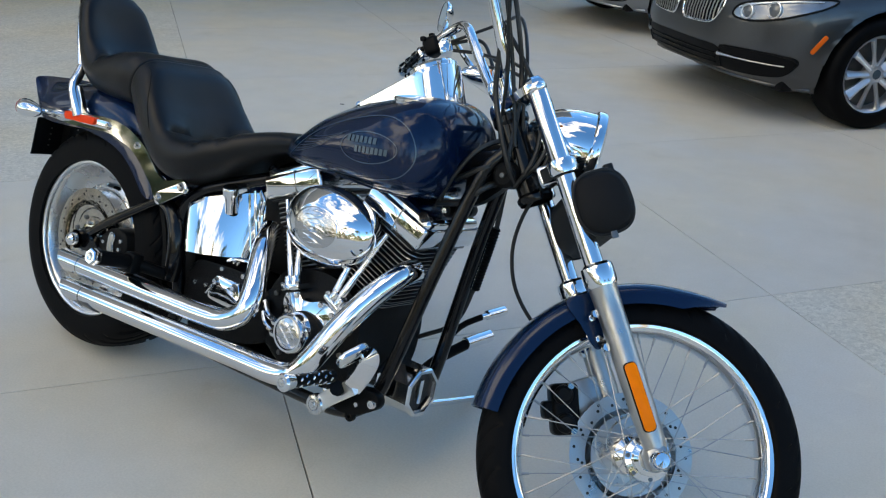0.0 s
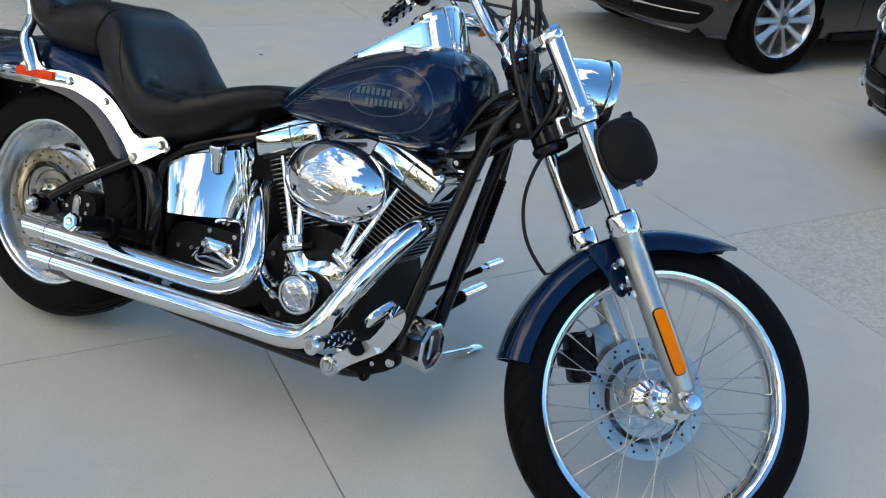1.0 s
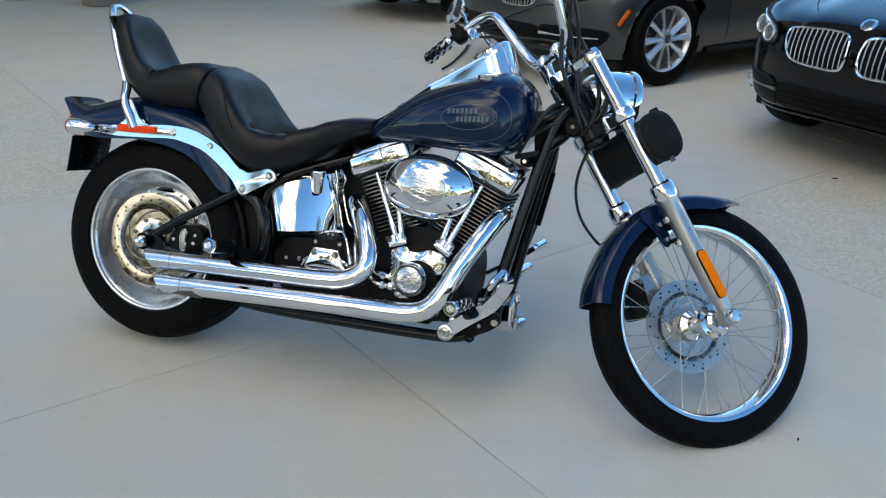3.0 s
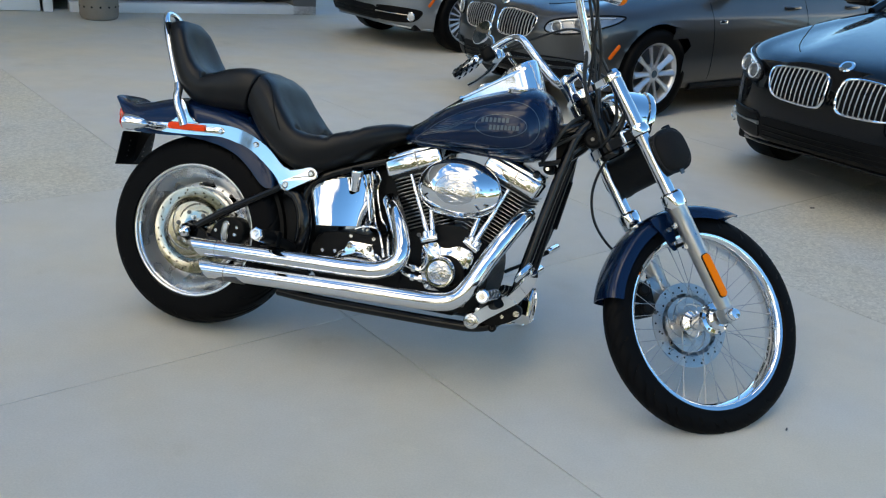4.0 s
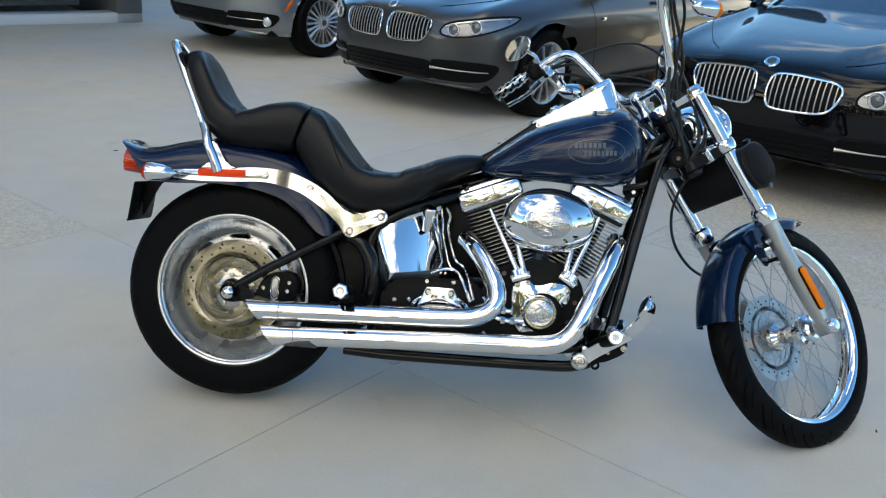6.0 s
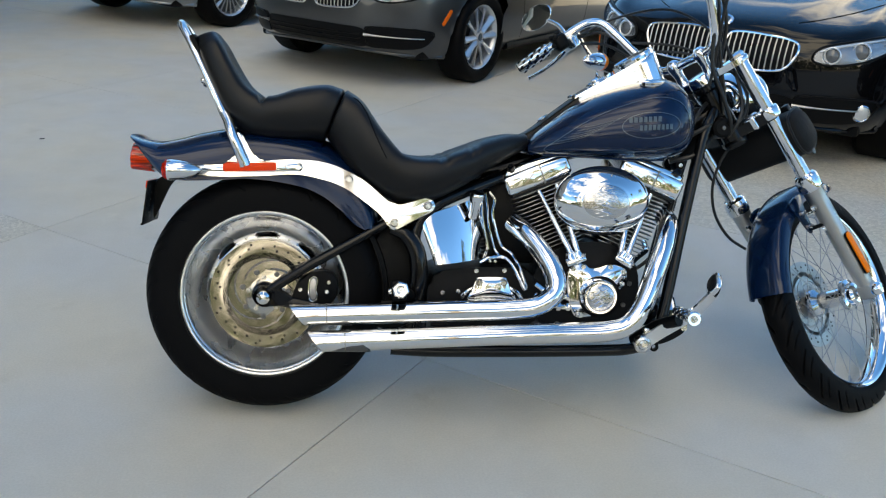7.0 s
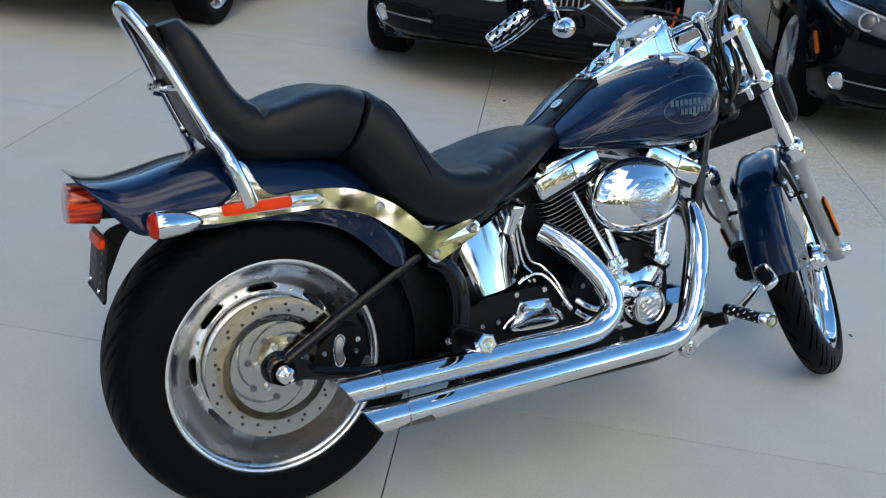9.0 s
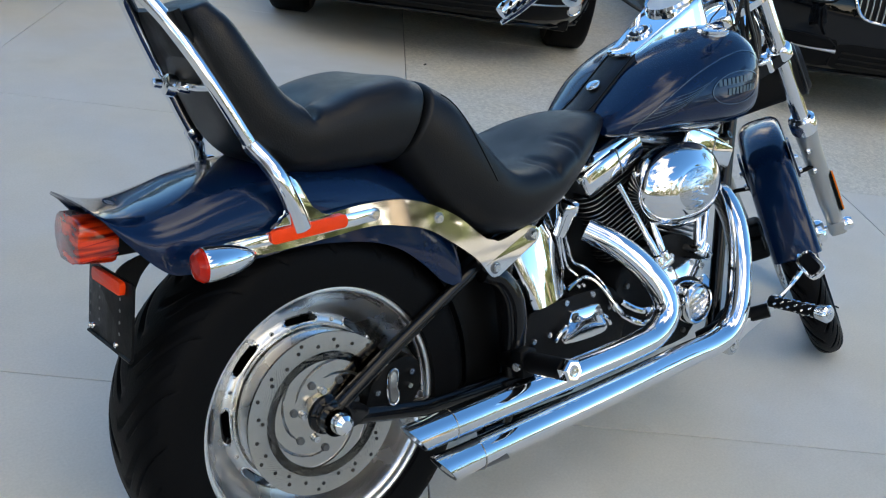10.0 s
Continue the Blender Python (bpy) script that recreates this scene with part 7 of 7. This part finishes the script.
    for xw in (FRONT_AXLE, REAR_AXLE):
        for sgn in (-1, 1):
            m = Matrix.Translation((xw, sgn * 0.80, HUB_Z)) @ pose(0, 0, 0, -90 * sgn, 0, 0)
            wm2 = m @ Matrix.Translation((0, 0, 0.0))
            tyre = [(0.226, 0.085), (0.24, 0.104), (0.275, 0.116), (0.305, 0.112), (0.322, 0.098), (0.330, 0.075), (0.330, -0.09), (0.30, -0.12), (0.226, -0.10)]
            if wheel is None:
                wheel = part("wheel", lathe([(0.222, -0.08), (0.205, -0.06), (0.205, 0.06), (0.215, 0.085), (0.229, 0.096), (0.232, 0.090), (0.226, 0.082)], 48), ALLOY, ob, "silver ten-spoke alloy wheel")
                part("tyre", lathe(tyre, 48), RUBBER, wheel)
                part("wheel_back", lathe([(0.205, 0.01), (0.0001, 0.0)], 32), DARK_STEEL, wheel)
                part("wheel_hub", lathe([(0.068, 0.03), (0.066, 0.070), (0.050, 0.080), (0.036, 0.081), (0.034, 0.088), (0.0001, 0.090)], 32), ALLOY, wheel)
                part("hub_badge", lathe([(0.029, 0.0885), (0.0001, 0.0925)], 24), EMBLEM, wheel)
                n_sp = 5 if sport else spokes
                thin = 1.0 if n_sp < 12 else 0.5
                for k in range(n_sp):
                    a = 2 * math.pi * k / n_sp
                    for off in ((-0.05, 0.05) if sport else (0,)):
                        d = Vector((math.cos(a + off * 3), math.sin(a + off * 3), 0))
                        d2 = Vector((math.cos(a + off), math.sin(a + off), 0))
                        part("wheel_spoke", tube([d * 0.05 + Vector((0, 0, 0.070)), d.lerp(d2, 0.5) * 0.13 + Vector((0, 0, 0.074)), d2 * 0.212 + Vector((0, 0, 0.076))], [0.026 * thin, 0.024 * thin, 0.034 * thin], 8, flat=0.5), ALLOY, wheel)
                wheel.matrix_basis = wm2
            else:
                w2 = again(wheel, wm2, ob)
                tagged(w2, wheel["label"])
                for ch in list(wheel.children):
                    c2 = again(ch, None, w2)
            liner = lathe([(ARCH + 0.004, 0.03), (ARCH + 0.004, -0.22), (0.05, -0.22)], 48, m)
            bmesh.ops.delete(liner, geom=[f for f in liner.faces if min(v.co.z for v in f.verts) < 0.215], context="FACES")
            part("arch_liner", liner, CAR_BLACK, ob)
    part("underbody", block((4.3, 1.5, 0.10), Matrix.Translation((-2.45, 0, 0.25)), None, 0.02), CAR_BLACK, ob)
    return ob


LAMP_LENS = mat("projector_lens", (0.10, 0.105, 0.11), 0.05, 0.0, vary=0.2, scale=20, coat=1.0)
CAR_BLACK = mat("car_black_plastic", (0.004, 0.004, 0.0045), 0.45, vary=0.2, scale=10, spec=0.12)
LAMP_DARK = mat("lamp_housing", (0.26, 0.27, 0.29), 0.25, 0.7, vary=0.35, scale=18, coat=0.6)
LAMP_RING = mat("lamp_ring", (0.75, 0.76, 0.77), 0.18, 0.5, vary=0.1, coat=1.0)
CAR_GLASS = mat("tinted_glass", (0.018, 0.022, 0.022), 0.03, 0.0, vary=0.1, coat=1.0, spec=0.8)
ALLOY = mat("alloy_silver", (0.70, 0.71, 0.73), 0.34, 0.8, vary=0.08, scale=14, coat=0.4)
GRAPHITE = mat("graphite_metallic_paint", (0.070, 0.073, 0.076), 0.32, 0.7, vary=0.05, scale=3, grain=0.08, coat=1.0, coat_ior=1.36)
SILVER_BLUE = mat("silver_metallic_paint", (0.27, 0.30, 0.33), 0.32, 0.75, vary=0.05, scale=3, grain=0.08, coat=1.0)
JET = mat("jet_black_paint", (0.0025, 0.0025, 0.0032), 0.3, 0.0, vary=0.08, scale=3, coat=1.0, spec=0.02, coat_ior=1.40)
MARKER = mat("orange_marker", (0.75, 0.13, 0.012), 0.3, 0.0, vary=0.08, scale=60, spec=0.2, bump=0.2, bump_scale=300)
HEAD = 229.5
car(GRAPHITE, "graphite grey metallic saloon car parked on concrete", SLIDER, HEAD, 0.66, 4.90, fog=False)
car(SILVER_BLUE, "light silver saloon car parked on concrete", STEEL, HEAD, -1.29, 7.10, spokes=20)
car(JET, "glossy black saloon car with chrome twin grille", SLIDER, HEAD, 2.83, 3.03)
car(JET, "glossy black saloon car with five-spoke wheels", SLIDER, HEAD + 1.5, 4.62, 1.36, sport=True)

# ---- dealership building ----
WALL = mat("grey_metal_panels", (0.11, 0.115, 0.12), 0.55, vary=0.06, scale=2, bump=0.1, bump_scale=60)
FRAME = mat("white_window_frame", (0.70, 0.71, 0.71), 0.4, 0.0, vary=0.05)
SHOP_GLASS = mat("dark_shop_glass", (0.02, 0.028, 0.030), 0.03, 0.0, vary=0.1, coat=1.0, spec=0.8)
bmx = Matrix.Translation((-2.93, 8.26, 0)) @ pose(0, 0, 0, 0, 0, 40.0)
hall = tagged(new("dealership"), "grey dealership building with white sills and tall dark windows", "building")
hall.matrix_world = bmx
# x of the building runs along its front, y back into it
L0, L1, DEPTH, TALL = -30.0, 0.0, 11.2, 18.0
part("wall", block((L1 - L0, DEPTH, TALL - 3.6), Matrix.Translation(((L0 + L1) / 2, DEPTH / 2 + 0.0, 3.6 + (TALL - 3.6) / 2)), None, 0.02), WALL, hall)
part("end_wall", block((0.3, DEPTH, 3.6), Matrix.Translation((L1 - 0.15, DEPTH / 2, 1.8)), None, 0.01), WALL, hall)
part("end_wall", block((0.3, DEPTH, 3.6), Matrix.Translation((L0 + 0.15, DEPTH / 2, 1.8)), None, 0.01), WALL, hall)
part("back_wall", block((L1 - L0, 0.3, 3.6), Matrix.Translation(((L0 + L1) / 2, DEPTH - 0.15, 1.8)), None, 0.01), WALL, hall)
part("plinth", block((2.85, 0.30, 0.11), Matrix.Translation((-1.425, 0.15, 0.055)), None, 0.01), FRAME, hall)
door_leaf = part("door", block((1.1, 0.06, 2.1), Matrix.Translation((-3.70, 0.08, 1.055)), None, 0.006), FRAME, hall, "white panelled side door")
part("door_frame", block((0.10, 0.16, 2.2), Matrix.Translation((-3.07, 0.10, 1.10)), None, 0.006), FRAME, door_leaf)
part("door_frame", block((0.10, 0.16, 2.2), Matrix.Translation((-4.33, 0.10, 1.10)), None, 0.006), FRAME, door_leaf)
part("door_handle", tube([(-3.25, 0.045, 1.02), (-3.25, -0.01, 1.02), (-3.38, -0.015, 1.02)], 0.010, 8), STEEL, door_leaf)
# unseen overhang, added to block sky light and darken the ground below
part("canopy", block((L1 - L0 + 0.2, 3.6, 0.35), Matrix.Translation(((L0 + L1) / 2, -1.7, 4.3)), None, 0.03), FRAME, hall, "unseen flat white roof added to shade the front")
part("roof_edge", block((L1 - L0 + 0.3, 0.5, 0.4), Matrix.Translation(((L0 + L1) / 2, 0.05, TALL + 0.1)), None, 0.03), FRAME, hall)
k = L0 + 0.6
while k < L1 - 1.8:
    win = part("window", block((1.52, 0.03, 3.36), Matrix.Translation((k + 0.8, 0.22, 1.86)), None, 0.003), SHOP_GLASS, hall)
    part("window_frame", block((0.08, 0.12, 3.44), Matrix.Translation((k, 0.2, 1.87)), None, 0.006), FRAME, win)
    part("window_bar", block((1.52, 0.10, 0.06), Matrix.Translation((k + 0.8, 0.19, 0.95)), None, 0.006), FRAME, win)
    k += 1.6

# ---- litter bin ----
BIN = mat("brown_grey_pebble_concrete", (0.20, 0.175, 0.145), 0.85, vary=0.2, scale=6, grain=0.2, bump=0.6, bump_scale=90)
bin_ = part("litter_bin", lathe([(0.16, 0.0), (0.185, 0.012), (0.200, 0.05), (0.205, 0.40), (0.205, 0.70), (0.19, 0.74), (0.15, 0.75), (0.14, 0.70), (0.14, 0.10), (0.0001, 0.10)], 40), BIN, None, "round brown-grey concrete litter bin with small holes", category="litter bin")
bin_.location = (-4.59, 6.20, 0.0)
for k in range(14):
    for z in (0.14, 0.26, 0.50, 0.62):
        a = 2 * math.pi * k / 14
        part("bin_hole", lathe([(0.0001, 0.0015), (0.010, 0.0015), (0.012, -0.004)], 10, axis_to((0.2035 * math.cos(a), 0.2035 * math.sin(a), z), (math.cos(a), math.sin(a), 0))), CAR_BLACK, bin_)

# ---- palms and far greenery round the lot ----
BARK = mat("palm_bark", (0.16, 0.13, 0.10), 0.85, vary=0.25, scale=9, bump=0.6, bump_scale=30)
FROND = mat("palm_leaf", (0.045, 0.085, 0.022), 0.45, vary=0.3, scale=4)
HEDGE = mat("hedge_leaf", (0.070, 0.088, 0.036), 0.55, vary=0.35, scale=5)
rng = random.Random(4)


def palm(x, y, tall):
    ob = tagged(new("palm_tree"), "tall palm tree with a ragged green crown", "palm tree", "palms")
    ob.location = (x, y, -0.014)
    lean = (rng.uniform(-0.4, 0.4), rng.uniform(-0.4, 0.4))
    pts = [(lean[0] * t * t, lean[1] * t * t, tall * t) for t in [k / 7 for k in range(8)]]
    part("trunk", tube(pts, [0.20 - 0.08 * k / 7 + (0.06 if k == 0 else 0) for k in range(8)], 12, smooth=3), BARK, ob)
    cr = bmesh.new()
    top = Vector(pts[-1])
    for k in range(34):
        a, up = rng.uniform(0, 2 * math.pi), rng.uniform(-0.5, 1.1)
        d = Vector((math.cos(a), math.sin(a), 0))
        ln_ = rng.uniform(1.7, 2.5)
        side = Vector((-d.y, d.x, 0))
        spine = [top + d * (ln_ * t) + Vector((0, 0, ln_ * (up * t - (0.55 + 0.5 * up) * t * t * 1.3))) for t in [i / 9 for i in range(10)]]
        for i in range(1, 10):
            for sg in (-1, 1):
                for q in (0.0, 0.5):
                    p = spine[i - 1].lerp(spine[i], q)
                    w = 0.55 * math.sin(math.pi * (0.12 + 0.8 * (i + q) / 10))
                    tip = p + side * sg * w + d * 0.25 * w + Vector((0, 0, -0.35 * w))
                    cr.faces.new([cr.verts.new(v) for v in (p, p + d * 0.06, tip)])
    part("crown", cr, FROND, ob, flip=False)


for x, y, t in ((7.5, -13.5, 6.5), (2.0, -16.0, 7.5), (-4.5, -14.5, 6.0), (-11.0, -17.0, 8.0), (13.5, -9.0, 7.0), (16.0, -2.0, 6.5), (-17.0, -9.0, 7.0), (-2.0, -24.0, 8.0)):
    palm(x, y, t)
hb_ = bmesh.new()
for k in range(17000):
    a = rng.uniform(math.radians(60), math.radians(420))
    d = rng.uniform(48, 56)
    hgt = 1.2 + 3.4 * (0.5 + 0.5 * math.sin(a * 7.3)) * (0.5 + 0.5 * math.sin(a * 17 + 1)) + 0.4
    hgt += 8.5 * max(0, 1 - abs(math.degrees(a) - 90) / 60) ** 0.4 * (0.6 + 0.4 * abs(math.sin(a * 8)))
    hgt += 5.5 * max(0, 1 - abs(math.degrees(a) - 338) / 24) ** 0.5 * (0.45 + 0.55 * abs(math.sin(a * 9 + 0.6)))
    hgt += 9.0 * max(0, 1 - abs(math.degrees(a) - 252) / 22) ** 0.4 * (0.7 + 0.3 * abs(math.sin(a * 13)))
    hgt += 14.0 * max(0, 1 - abs(math.degrees(a) - 287) / 21) ** 0.5 * (0.45 + 0.55 * abs(math.sin(a * 11)))
    c = Vector((d * math.cos(a), d * math.sin(a), rng.uniform(0.0, hgt)))
    r = rng.uniform(0.45, 1.1)
    n1 = Vector((rng.gauss(0, 1), rng.gauss(0, 1), rng.gauss(0, 1))).normalized()
    u = n1.orthogonal().normalized() * r
    v = n1.cross(u)
    hb_.faces.new([hb_.verts.new(c + q) for q in (u, v * 0.8, -u, -v * 0.8)])
part("far_trees", hb_, HEDGE, None, "distant green trees and hedges round the lot", "stuff", flip=False, category="trees")
